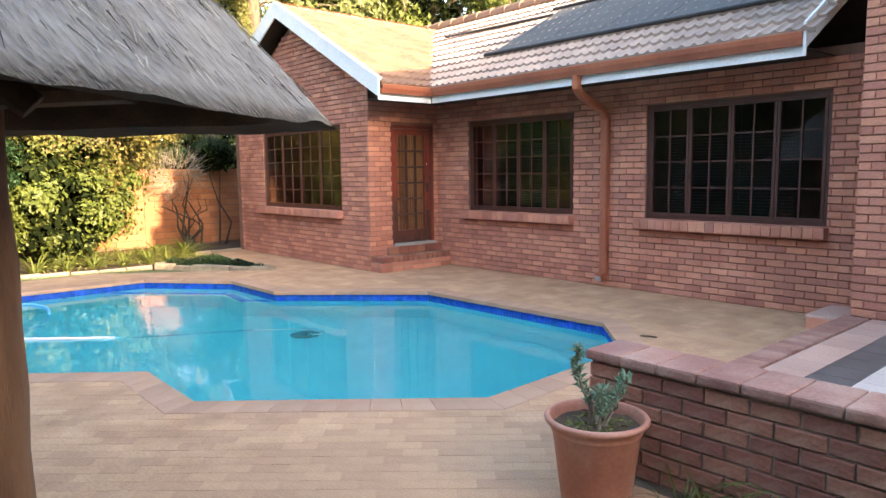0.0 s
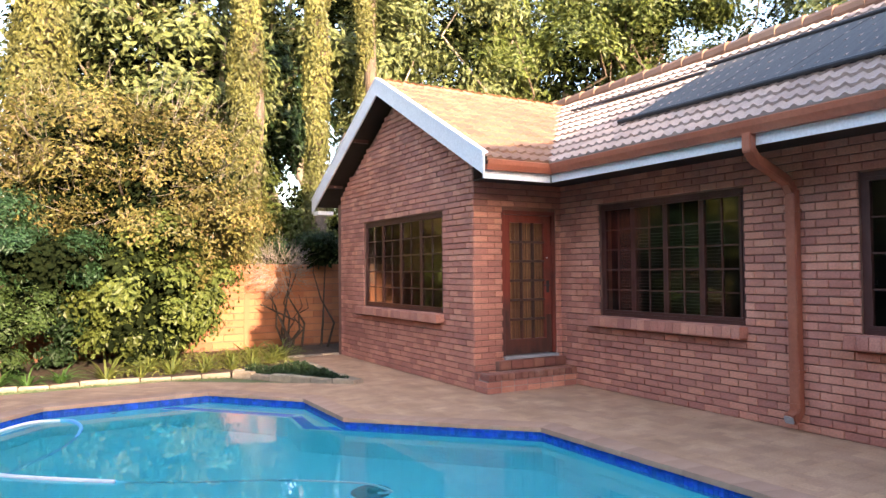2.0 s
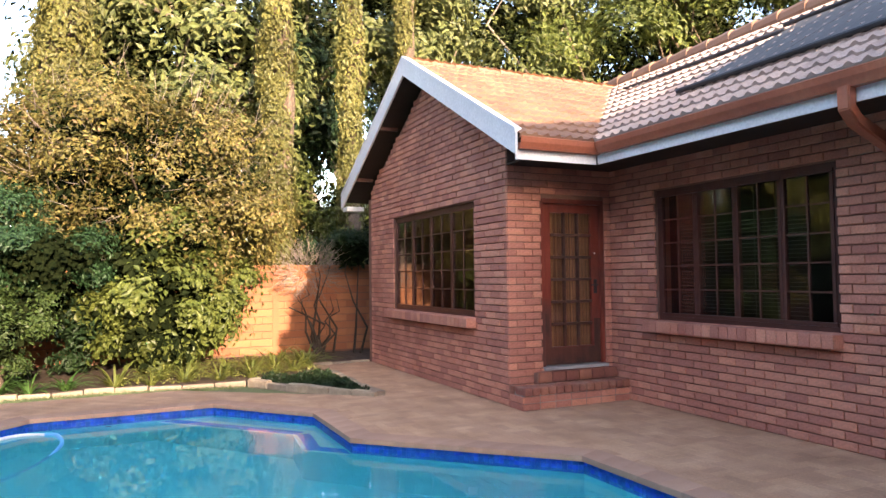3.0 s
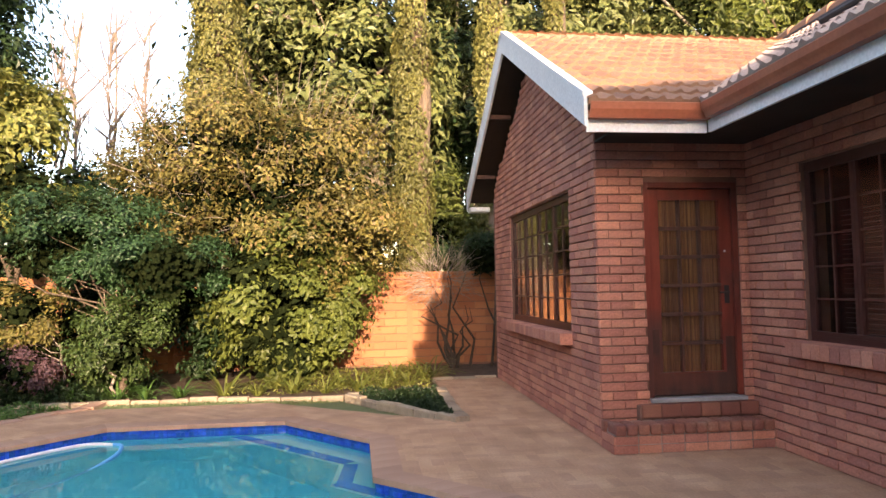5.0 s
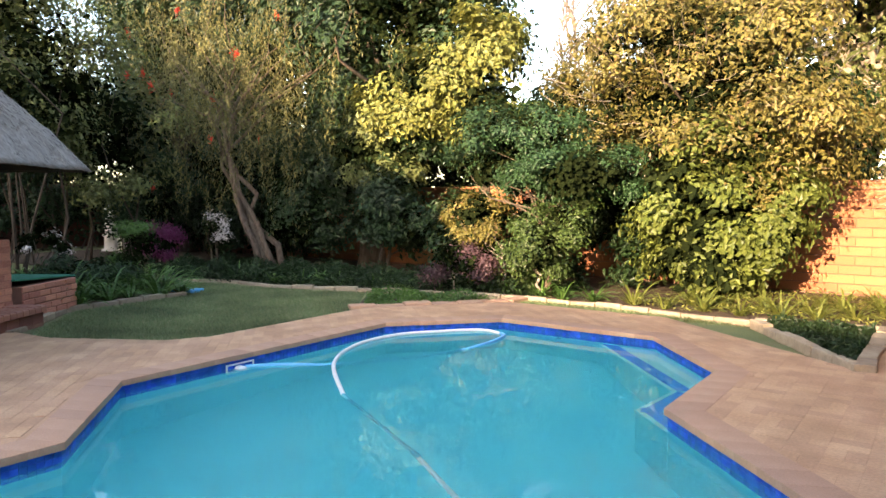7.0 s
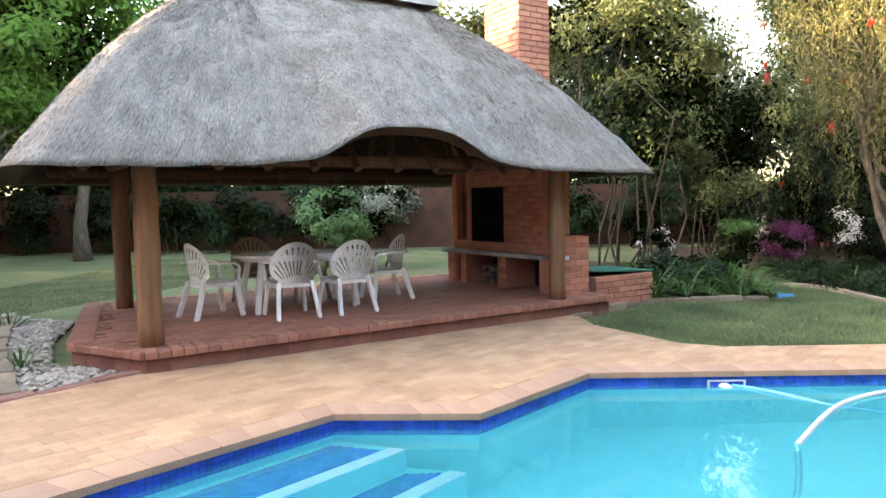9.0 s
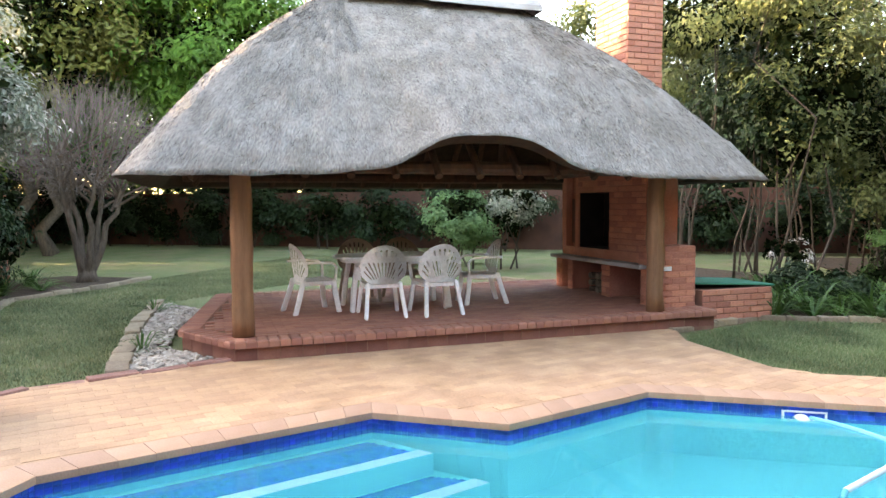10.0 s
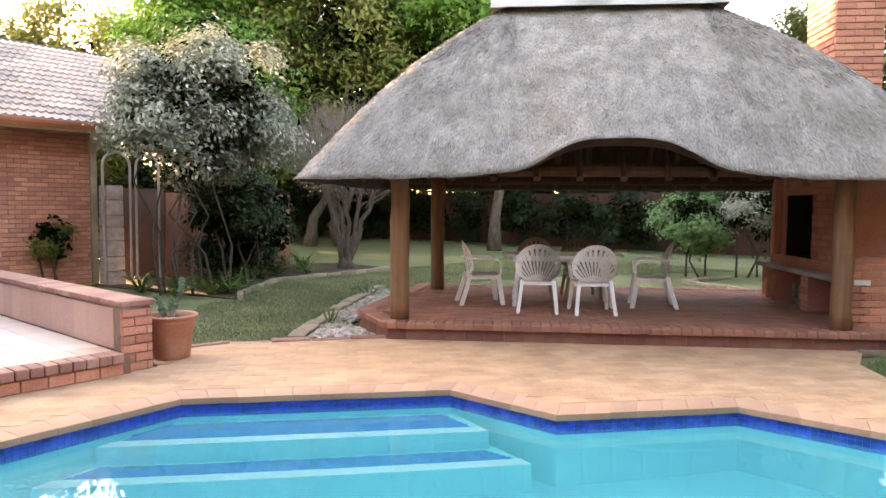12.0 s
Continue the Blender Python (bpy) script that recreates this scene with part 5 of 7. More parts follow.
def lay_deck():
    P = Pieces("deck_paver", deck, M_DECK)
    v = slab_verts(0.214, 0.104, 0.03, 0.005)
    rng = random.Random(6)
    segs = [(Vector(D0[i - 1]), Vector(D0[i])) for i in range(len(D0))]
    for r in range(0, 50):
        for c in range(-2, 36):
            q = Vector(((c + (0.5 if r % 2 else 0)) * 0.219, r * 0.109 + 0.05))
            if not inside(q, D0) or min(seg_dist(q, a, b) for a, b in segs) < 0.27:
                continue
            P.add(LAPA @ pose(q.x, q.y, DECK_Z - 0.003 + rng.uniform(-0.002, 0.002), rng.uniform(-0.3, 0.3), 0, rng.uniform(-0.5, 0.5)), 0, v, BRICK_FACES, q.y < 1.9 and q.x < 5)
    P.done()
    E_ = Pieces("edge_brick", deck, M_DECK)
    for i in range(len(D0)):
        a, b = Vector(D0[i - 1]), Vector(D0[i])
        n = round((b - a).length / 0.115)
        turn = math.degrees(math.atan2((b - a).y, (b - a).x))
        d = (b - a).normalized()
        nin = Vector((-d.y, d.x))
        for k in range(n):
            c = a.lerp(b, (k + 0.5) / n) + nin * 0.075
            E_.add(LAPA @ pose(c.x, c.y, DECK_Z + rng.uniform(0, 0.004), 0, 0, turn), i, slab_verts((b - a).length / n - 0.008, 0.25, 0.075, 0.014), BRICK_FACES, True)
    E_.done()
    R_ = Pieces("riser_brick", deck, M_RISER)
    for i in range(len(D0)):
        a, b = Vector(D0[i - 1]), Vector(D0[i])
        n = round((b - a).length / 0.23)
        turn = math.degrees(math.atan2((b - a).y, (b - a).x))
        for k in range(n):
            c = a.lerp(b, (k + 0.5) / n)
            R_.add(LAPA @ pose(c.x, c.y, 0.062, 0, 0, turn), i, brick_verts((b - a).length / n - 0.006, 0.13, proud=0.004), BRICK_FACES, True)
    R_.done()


# ---- barbecue of brick with a chimney ----
braai = thing("brick_barbecue", LAPA, "built-in brick barbecue with firebox, wood stores and a counter slab", "barbecue", kind="structure")
B0, B1 = 6.42, 7.05


def braai_wall(name, u0, u1, v0, v1, z0, z1, material=M_BRICK):
    return part(name, block(u0, u1, v0, v1, z0, z1), material, braai)


for v0, v1 in ((1.05, 1.32), (2.10, 2.32), (3.20, 3.36), (3.55, 3.75)):
    braai_wall("pier", B0, B1, v0, v1, DECK_Z, 0.70)
braai_wall("store_back", B1 - 0.05, B1, 1.32, 3.55, DECK_Z, 0.70, M_SOOT)
part("counter_slab", block(B0 - 0.10, B1, 1.22, 3.80, 0.70, 0.76, 0.012), M_CEMENT, braai, "pale cement counter slab")
braai_wall("firebox_base", B0 + 0.10, B1, 1.36, 3.72, 0.76, 0.90)
braai_wall("firebox_side", B0 + 0.10, B1, 1.36, 2.28, 0.90, 2.6)
for v0, v1, z0, z1 in ((2.28, 2.286, 0.905, 1.785), (3.194, 3.2, 0.905, 1.785), (2.286, 3.194, 0.90, 0.906), (2.286, 3.194, 1.782, 1.788)):
    braai_wall("lining", B0 + 0.13, B1 - 0.045, v0, v1, z0, z1, M_SOOT)
braai_wall("firebox_side", B0 + 0.10, B1, 3.20, 3.30, 0.90, 2.6)
braai_wall("oven_side", B0 + 0.10, B1, 3.60, 3.74, 0.90, 2.6)
braai_wall("firebox_back", B1 - 0.04, B1 + 0.1, 2.0, 3.72, 0.76, 2.6, M_SOOT)
braai_wall("hood", B0 + 0.10, B1, 2.28, 3.20, 1.79, 2.6)
braai_wall("oven_front", B0 + 0.22, B0 + 0.3, 3.30, 3.60, 0.90, 2.6)
braai_wall("side_counter", B0 - 0.02, B1 - 0.04, 0.92, 1.35, 0.76, 1.03)
braai_wall("side_block", B0 + 0.15, B1 - 0.04, 0.92, 1.24, 0.0, 0.76)
part("oven_door", block(B0 + 0.20, B0 + 0.22, 3.32, 3.58, 0.95, 1.7, 0.004), M_RUST, braai, "brown steel warmer door")
part("white_plate", block(B0 - 0.03 + 0.05, B0 + 0.2, 0.908, 0.92, 0.70, 0.76), M_WHITE, braai, "small white plate")
brickwork(braai, (B0 - 0.022 + 0.0, 0.92), 0, 0.62, 0.0, 1.03, near=lambda s, z: True)
for v1, L, z0, z1 in ((2.28, 0.92, 0.92, 2.55), (3.2, 0.92, 1.80, 2.55), (1.35, 0.43, 0.77, 1.02), (1.32, 0.27, 0.17, 0.69), (2.32, 0.22, 0.17, 0.69), (3.36, 0.16, 0.17, 0.69), (3.75, 0.20, 0.17, 0.69)):
    brickwork(braai, ((B0 if z0 < 0.5 else B0 + 0.10 if z0 > 0.8 else B0 - 0.02), v1), -90, L, z0, z1, near=lambda s, z: True, limit=60)
for k in range(9):
    rr = random.Random(k)
    part("firewood_log", gum_pole((B0 + 0.12, 2.45 + (k % 3) * 0.2, 0.24 + (k // 3) * 0.11), (B0 + 0.5, 2.47 + (k % 3) * 0.2, 0.24 + (k // 3) * 0.11), 0.05, 8, k), M_BARK_PALE, braai, "split firewood log")

chim = thing("chimney", LAPA, "square brick chimney rising through the thatch", "chimney", kind="structure")
C0, C1, CV0, CV1 = 6.55, 7.15, 1.90, 2.75
part("core", block(C0 + 0.008, C1 - 0.008, CV0 + 0.008, CV1 - 0.008, 2.0, 5.6), M_MORTAR, chim)
brickwork(chim, (C0, CV0), 0, C1 - C0, 2.6, 5.6, near=lambda s, z: z > 3.0)
brickwork(chim, (C0, CV1), -90, CV1 - CV0, 2.6, 5.6, near=lambda s, z: z > 3.0)
brickwork(chim, (C1, CV0), 90, CV1 - CV0, 2.6, 5.6)

planter = thing("brick_planter", LAPA, "low brick box beside the barbecue with a green steel lid", "planter", kind="structure")
part("core", block(7.05, 8.25, 0.82, 1.7, -0.05, 0.42), M_MORTAR, planter)
brickwork(planter, (7.05, 0.812), 0, 1.20, 0.0, 0.43, near=lambda s, z: True)
brickwork(planter, (8.258, 0.82), 90, 0.88, 0.0, 0.43, near=lambda s, z: True)
lid = tagged(part("steel_sheet", block(-0.66, 0.66, -0.44, 0.44, -0.012, 0.012, 0.006), M_GREEN, None, "", LAPA @ pose(7.72, 1.34, 0.475, 0, 3.0, 0)), "green painted steel lid laid over the brick box", "lid")


# ---- table and chairs ----
def seat_board():
    bm = bmesh.new()
    n = 10
    for i in range(n + 1):
        for j in range(n + 1):
            x, y = -0.24 + 0.48 * i / n, -0.22 + 0.46 * j / n
            w = 0.92 + 0.08 * (j / n)
            z = 0.43 - 0.018 * math.sin(math.pi * i / n) * math.sin(math.pi * j / n) - 0.015 * (1 - j / n)
            bm.verts.new((x * w, y, z))
    bm.verts.ensure_lookup_table()
    for i in range(n):
        for j in range(n):
            a = i * (n + 1) + j
            bm.faces.new((bm.verts[a], bm.verts[a + n + 1], bm.verts[a + n + 2], bm.verts[a + 1]))
    r = bmesh.ops.solidify(bm, geom=bm.faces[:], thickness=0.02)
    return bm


def fan_back():
    """A shell-shaped backrest: slots fan out from the seat to a rounded rim."""
    bm = bmesh.new()
    n, rows = 43, 16
    grid = {}
    for i in range(n + 1):
        a = math.radians(-53 + 106 * i / n)
        c, s = math.cos(a), math.sin(a)
        # the rim is an ellipse 0.62 up, the fan's root 0.30 up
        qa = (s / 0.295) ** 2 + (c / 0.285) ** 2
        qb = -2 * c * 0.32 / 0.285 ** 2
        qc = (0.32 / 0.285) ** 2 - 1
        far = (-qb + math.sqrt(max(0.0, qb * qb - 4 * qa * qc))) / (2 * qa)
        near = 0.12 / c
        for j in range(rows + 1):
            r = near + (far - near) * j / rows
            x, z = r * s, 0.30 + r * c
            grid[i, j] = bm.verts.new((x, -0.22 - 0.16 * (z - 0.42) + 0.9 * x * x, z))
    for j in range(rows):
        for i in range(n):
            edge = abs(i - n / 2) / (n / 2)
            slot = i % 3 == 1 and 3 < i < n - 4 and 3 <= j < rows - 2 - int(3 * edge)
            if not slot:
                bm.faces.new((grid[i, j], grid[i + 1, j], grid[i + 1, j + 1], grid[i, j + 1]))
    bmesh.ops.solidify(bm, geom=bm.faces[:], thickness=0.016)
    return bm


def seat_skirt():
    """The turned-down rim under the seat."""
    bm = bmesh.new()
    for x0, x1, y0, y1 in ((-0.235, -0.215, -0.2, 0.21), (0.215, 0.235, -0.2, 0.21), (-0.215, 0.215, 0.19, 0.21), (-0.215, 0.215, -0.2, -0.18)):
        box(bm, x0, x1, y0, y1, 0.365, 0.415)
    return bm


def garden_chair(m, material, label):
    ch = thing("garden_chair", m, label, "chair", "chairs round the garden table")
    part("seat", seat_board(), material, ch, smooth=True)
    part("backrest", fan_back(), material, ch, "fan-shaped slotted backrest")
    part("seat_rim", seat_skirt(), material, ch)
    for sx in (-1, 1):
        part("leg", rect_pipe([(sx * 0.21, 0.20, 0.43), (sx * 0.235, 0.225, 0.22), (sx * 0.26, 0.26, 0.0)], 0.065, 0.045, (0, 1, 0)), material, ch)
        part("leg", rect_pipe([(sx * 0.20, -0.20, 0.44), (sx * 0.225, -0.26, 0.22), (sx * 0.25, -0.33, 0.0)], 0.065, 0.045, (0, 1, 0)), material, ch)
        part("armrest", rect_pipe([(sx * 0.235, -0.27, 0.66), (sx * 0.275, -0.05, 0.665), (sx * 0.28, 0.17, 0.65), (sx * 0.262, 0.23, 0.60), (sx * 0.235, 0.22, 0.42)], 0.045, 0.03, (1, 0, 0)), material, ch)
    return ch


A_ = 124.8
TABLE = (-2.02, 3.58)


def oval_table():
    t = thing("garden_table", pose(TABLE[0], TABLE[1], DECK_Z, 0, 0, A_), "white oval plastic garden table on the deck", "table")
    pts = []
    for k in range(40):
        a = 2 * math.pi * k / 40
        c, s = math.cos(a), math.sin(a)
        pts.append((0.85 * math.copysign(abs(c) ** 0.7, c), 0.48 * math.copysign(abs(s) ** 0.7, s)))
    top = prism(pts, 0.69, 0.72)
    bmesh.ops.bevel(top, geom=[e for e in top.edges if abs(e.verts[0].co.z - e.verts[1].co.z) < 1e-4], offset=0.01, segments=2, affect="EDGES")
    part("tabletop", top, M_PLASTIC, t)
    part("apron", prism([(x * 0.88, y * 0.85) for x, y in pts], 0.64, 0.69), M_PLASTIC, t)
    for sx in (-1, 1):
        for sy in (-1, 1):
            part("leg", rect_pipe([(sx * 0.58, sy * 0.27, 0.66), (sx * 0.64, sy * 0.31, 0.3), (sx * 0.67, sy * 0.34, 0.0)], 0.09, 0.06, (0, 1, 0)), M_PLASTIC, t)


oval_table()
white_label = "white plastic garden chair with slotted fan back at the table"
tan_label = "tan plastic garden chair with slotted fan back at the table"
first = garden_chair(pose(-1.27, 3.66, DECK_Z, 0, 0, A_ - 3), M_PLASTIC, white_label)
copy_thing(first, pose(-1.62, 4.27, DECK_Z, 0, 0, A_ + 4))
copy_thing(first, pose(-1.33, 2.68, DECK_Z, 0, 0, A_ - 78))
copy_thing(first, pose(-2.68, 4.62, DECK_Z, 0, 0, A_ + 84))
tan = garden_chair(pose(-2.42, 2.88, DECK_Z, 0, 0, A_ + 178), M_PLASTIC_TAN, tan_label)
copy_thing(tan, pose(-2.80, 3.46, DECK_Z, 0, 0, A_ + 184))

# ---- garden walls and kerbs ----
wall_n = thing("wall_11", None, "orange garden boundary wall of precast brick-faced panels", "boundary wall", kind="structure")
part("core", block(-18.5, 16, 16.90, 17.05, -0.06, 1.80), M_MORTAR, wall_n)
part("coping", block(-18.5, 16, 16.86, 17.09, 1.80, 1.86), M_PLASTER, wall_n)
brickwork(wall_n, (-8.0, 16.89), 0, 16.0, 0.0, 1.80, near=lambda s, z: s > 10.8 and z < 1.8, material=M_PLASTER, course=0.155, unit=0.46, gap=0.014)
for x in (1.0, 3.3, 5.62):
    part("pier", block(x - 0.06, x + 0.06, 16.86, 16.90, -0.05, 1.86), M_PLASTER, wall_n)
# wall brown is lowered: the deep shade it lies in is part of the colour
wall_w = tagged(part("wall_12", block(-18.7, -18.5, -30, 17.05, -0.06, 2.15), mat("brown wall darkened for shade", (0.075, 0.033, 0.023), (0.115, 0.05, 0.034), 2.0, 0.9, 0.4, 60)), "brown brick boundary wall behind the lawn", "boundary wall", kind="structure")
wall_s = tagged(part("wall_13", block(-18.5, 0.5, -20.2, -20.0, -0.06, 2.2), M_BRICK2), "dark brick boundary wall behind the trees", "boundary wall", kind="structure")


def kerb(points, label="row of pale sandstone edging stones", w=0.10, h=0.03, material=None, step=0.42, z=-0.06):
    k = thing("kerb", None, label, "kerb", kind="structure")
    rng = random.Random(len(points) * 7 + int(points[0][0] * 10))
    for a, b in zip(points, points[1:]):
        a, b = Vector(a), Vector(b)
        n = max(1, round((b - a).length / step))
        turn = math.degrees(math.atan2((b - a).y, (b - a).x))
        for i in range(n):
            c = a.lerp(b, (i + 0.5) / n)
            L = (b - a).length / n
            part("kerb_stone", block(-L / 2 + 0.006, L / 2 - 0.006, -w / 2 * rng.uniform(0.85, 1.2), w / 2 * rng.uniform(0.85, 1.2), 0, h - z + rng.uniform(-0.018, 0.018), 0.018), material or M_KERB, k, "", pose(c.x, c.y, z, rng.uniform(-2, 2), rng.uniform(-1.5, 1.5), turn + rng.uniform(-4, 4)))


kerb([(-5.6, 11.35), (-4.8, 11.9), (-3.4, 11.9), (-1.85, 12.5), (-0.5, 12.9), (1.0, 13.3), (2.6, 13.32), (4.4, 13.0)])
kerb([(-0.55, 10.95), (0.95, 12.85), (0.98, 13.25)], "tan brick kerb round a small wedge bed", 0.22, 0.03, M_COPING)
kerb([(5.76, 10.93), (4.45, 12.95), (5.8, 13.3)], "sandstone kerb of a triangular planting bed", 0.12, 0.05)
kerb([(5.80, 13.28), (5.78, 10.93)], "sandstone kerb of a triangular planting bed", 0.16, 0.05)
kerb([(5.8, 14.5), (6.92, 14.62)])
kerb([(-2.3, 7.2), (-3.6, 8.4), (-3.75, 10.4)], "pale stone kerb beside the lawn")
kerb([(2.95, 1.35), (2.1, 1.62), (0.62, 2.72)], "grey-pink brick kerb along the paving", 0.13, 0.012, M_COPE)
kerb([(1.45, 1.98), (-0.6, 0.45), (-2.9, -0.98)], "pale stone kerb round the gravel bed", 0.2, 0.03)
kerb([(-0.2, -1.7), (-0.57, -2.2), (-2.6, -3.8), (-4.6, -3.6), (-6.3, -3.9)], "pale stone kerb round the tree bed")
kerb([(-7.2, 4.9), (-8.2, 3.0), (-10.0, 3.4)], "pale stone kerb round a shrub bed")


def bed(name, pts, z=-0.03, label="dark garden soil with leaf litter"):
    return tagged(part(name, prism(pts, -0.07, z), M_SOIL), label, "soil", kind="structure")


bed("ground_1", [(-5.6, 11.4), (-4.8, 11.95), (-3.4, 11.95), (-1.85, 12.55), (-0.5, 12.95), (1.0, 13.35), (2.6, 13.37), (4.4, 13.05), (5.82, 13.35), (5.82, 14.55), (6.93, 14.66), (8.0, 16.88), (-16, 16.88), (-16, 11.4)])
bed("ground_2", [(-0.5, 11.05), (0.95, 12.8), (-0.3, 12.8), (-1.5, 12.4)])
bed("ground_3", [(5.72, 11.0), (5.72, 13.2), (4.5, 12.95)])
bed("ground_4", [(-3.6, 8.45), (-3.75, 10.4), (-9, 11.3), (-12, 8.0), (-7, 6.6)])
bed("ground_5", [(0.6, -5.7), (-0.2, -1.75), (-0.57, -2.25), (-2.6, -3.85), (-4.6, -3.65), (-6.3, -3.95), (-6.3, -6.2), (-3, -8)])


# ---- plants ----
def leaf_arrays(centres, normals, size, rng, droop=0.25, narrow=0.5):
    """One folded, pointed leaf at each centre: 4 corners on two triangles' fold."""
    n = len(centres)
    nr = normals / (np.linalg.norm(normals, axis=1, keepdims=True) + 1e-9)
    t = rng.normal(size=(n, 3))
    t[:, 2] -= droop * 2
    t -= nr * np.sum(t * nr, axis=1, keepdims=True)
    t /= np.linalg.norm(t, axis=1, keepdims=True) + 1e-9
    s = np.cross(nr, t)
    L = (size * rng.uniform(0.6, 1.3, n))[:, None]
    a = centres - t * L * 0.5
    b = centres + s * L * narrow * 0.5 + nr * L * 0.08
    c = centres + t * L * 0.5 - nr * L * 0.10
    d = centres - s * L * narrow * 0.5 + nr * L * 0.08
    v = np.stack([a, b, c, d], axis=1).reshape(-1, 3)
    f = np.arange(4 * n).reshape(-1, 4)
    return v, f


def ball(n, rng):
    d = rng.normal(size=(n, 3))
    return d / (np.linalg.norm(d, axis=1, keepdims=True) + 1e-9)


def crown_points(centre, radii, clumps, per, spread, rng, hollow=0.62, flat=0.8):
    """Leaf places: lobes over an uneven ellipsoid, clumps over each lobe, leaves over each clump."""
    c, r = np.array(centre, float), np.array(radii, float)
    lobes = max(5, clumps // 9)
    d = ball(lobes, rng)
    lump = 1 + 0.15 * np.sin(d[:, 0] * 5.1 + c[0]) * np.cos(d[:, 1] * 4.3 + c[1]) + 0.10 * np.sin(d[:, 2] * 7.7 + c[2] * 3)
    lc = c + d * r * ((hollow + (1 - hollow) * rng.random(lobes) ** 0.6) * lump)[:, None] * 0.9
    lr = np.mean(r) * rng.uniform(0.17, 0.36, lobes)
    which = rng.integers(0, lobes, clumps)
    e = ball(clumps, rng)
    e[:, 2] = np.where(e[:, 2] < -0.35, -e[:, 2], e[:, 2])
    cc = lc[which] + e * (lr[which] * rng.uniform(0.75, 1.1, clumps))[:, None] * np.array([1, 1, 0.75])
    off = rng.normal(size=(clumps, per, 3)) * spread * 0.8
    off[:, :, 2] *= flat
    p = (cc[:, None, :] + off * rng.uniform(0.6, 1.2, clumps)[:, None, None]).reshape(-1, 3)
    nrm = np.repeat(e, per, axis=0) * 0.9 + np.repeat(d[which], per, axis=0) * 0.35 + off.reshape(-1, 3) / spread * 0.25 + rng.normal(size=(clumps * per, 3)) * 0.28
    nrm[:, 2] += 0.35
    return p, nrm, cc


def crown(name, parent, material, blobs, leaf, seed, label="", floor=0.05, narrow=0.5):
    """A crown from several blobs: (centre, radii, clumps, leaves per clump, clump spread)."""
    rng = np.random.default_rng(seed)
    P_, N_, C_ = [], [], []
    for centre, radii, clumps, per, spread in blobs:
        p, n, cc = crown_points(centre, radii, clumps, per, spread, rng)
        P_.append(p)
        N_.append(n)
        C_.append(cc)
    p, n = np.concatenate(P_), np.concatenate(N_)
    keep = p[:, 2] > floor
    v, f = leaf_arrays(p[keep], n[keep], leaf, rng, narrow=narrow)
    link_mesh(name, np_mesh(name, v, f), material, parent, label)
    # inner leaves are added in near-black so the crown's gaps look shaded
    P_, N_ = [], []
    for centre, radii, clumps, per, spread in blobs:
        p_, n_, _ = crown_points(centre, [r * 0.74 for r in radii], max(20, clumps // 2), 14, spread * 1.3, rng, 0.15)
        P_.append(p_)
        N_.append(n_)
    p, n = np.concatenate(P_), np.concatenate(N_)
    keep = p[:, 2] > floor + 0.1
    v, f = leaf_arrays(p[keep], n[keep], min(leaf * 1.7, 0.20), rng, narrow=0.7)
    link_mesh("inner_leaves", np_mesh("inner_leaves", v, f), L_INNER, parent, "near-black inner leaves that darken the crown's gaps")
    return np.concatenate(C_)


def limb_path(a, b, rng, wobble=0.08, n=5):
    a, b = Vector(a), Vector(b)
    L = (b - a).length
    return [a.lerp(b, i / n) + Vector((rng.gauss(0, 1), rng.gauss(0, 1), rng.gauss(0, 0.5))) * L * wobble * math.sin(math.pi * i / n) for i in range(n + 1)]


def trunk_mesh(base, top, r, targets, rng, forks=0.5):
    """A tapered trunk with limbs that reach towards the targets."""
    bm = bmesh.new()
    path = limb_path(base, top, rng, 0.05, 7)
    tube(path, [r * (1.35 if i == 0 else 1 - 0.55 * i / 7) for i in range(8)], 10, bm)
    for tg in targets:
        k = rng.uniform(forks, 1.0)
        i = min(6, int(k * 7))
        p = path[i]
        rr = r * (1 - 0.55 * k) * 0.6
        lp = limb_path(p, tg, rng, 0.10, 5)
        tube(lp, [rr * (1 - 0.85 * j / 5) for j in range(6)], 7, bm, caps=False)
    return bm


def tree(name, base, top, r, blobs, material, bark, label, leaf=0.12, seed=1, limbs=9, category="tree", narrow=0.5, floor=0.05):
    t = thing(name, None, label, category)
    cc = crown("crown", t, material, blobs, leaf, seed, floor=floor, narrow=narrow)
    rng = random.Random(seed)
    pick = [cc[rng.randrange(len(cc))] for _ in range(limbs)]
    part("trunk", trunk_mesh(base, top, r, pick, rng), bark, t, smooth=True)
    return t


GZ = -0.05
# the golden hedge bush by the boundary wall, green and broad-leaved below
bush = tree("large_bush", (3.1, 15.6, GZ), (3.1, 15.6, 3.2), 0.10,
            [((3.0, 15.5, 3.3), (2.5, 1.5, 1.9), 640, 55, 0.24), ((3.6, 15.3, 2.4), (2.0, 1.4, 1.1), 150, 50, 0.22), ((1.3, 15.6, 2.9), (1.2, 1.2, 1.4), 110, 50, 0.22)], L_GOLD, M_STEM,
            "large golden-green hedge bush, twiggy and sunlit on top", 0.085, 11, 30, "bush")
crown("lower_leaves", bush, L_IVYLOW, [((3.3, 15.2, 1.35), (1.3, 1.2, 1.25), 300, 55, 0.18), ((3.2, 14.95, 0.55), (1.05, 0.7, 0.55), 110, 50, 0.16), ((3.7, 15.0, 1.9), (1.2, 1.0, 0.7), 90, 50, 0.18)], 0.11, 12, "broad green leaves", narrow=0.62)


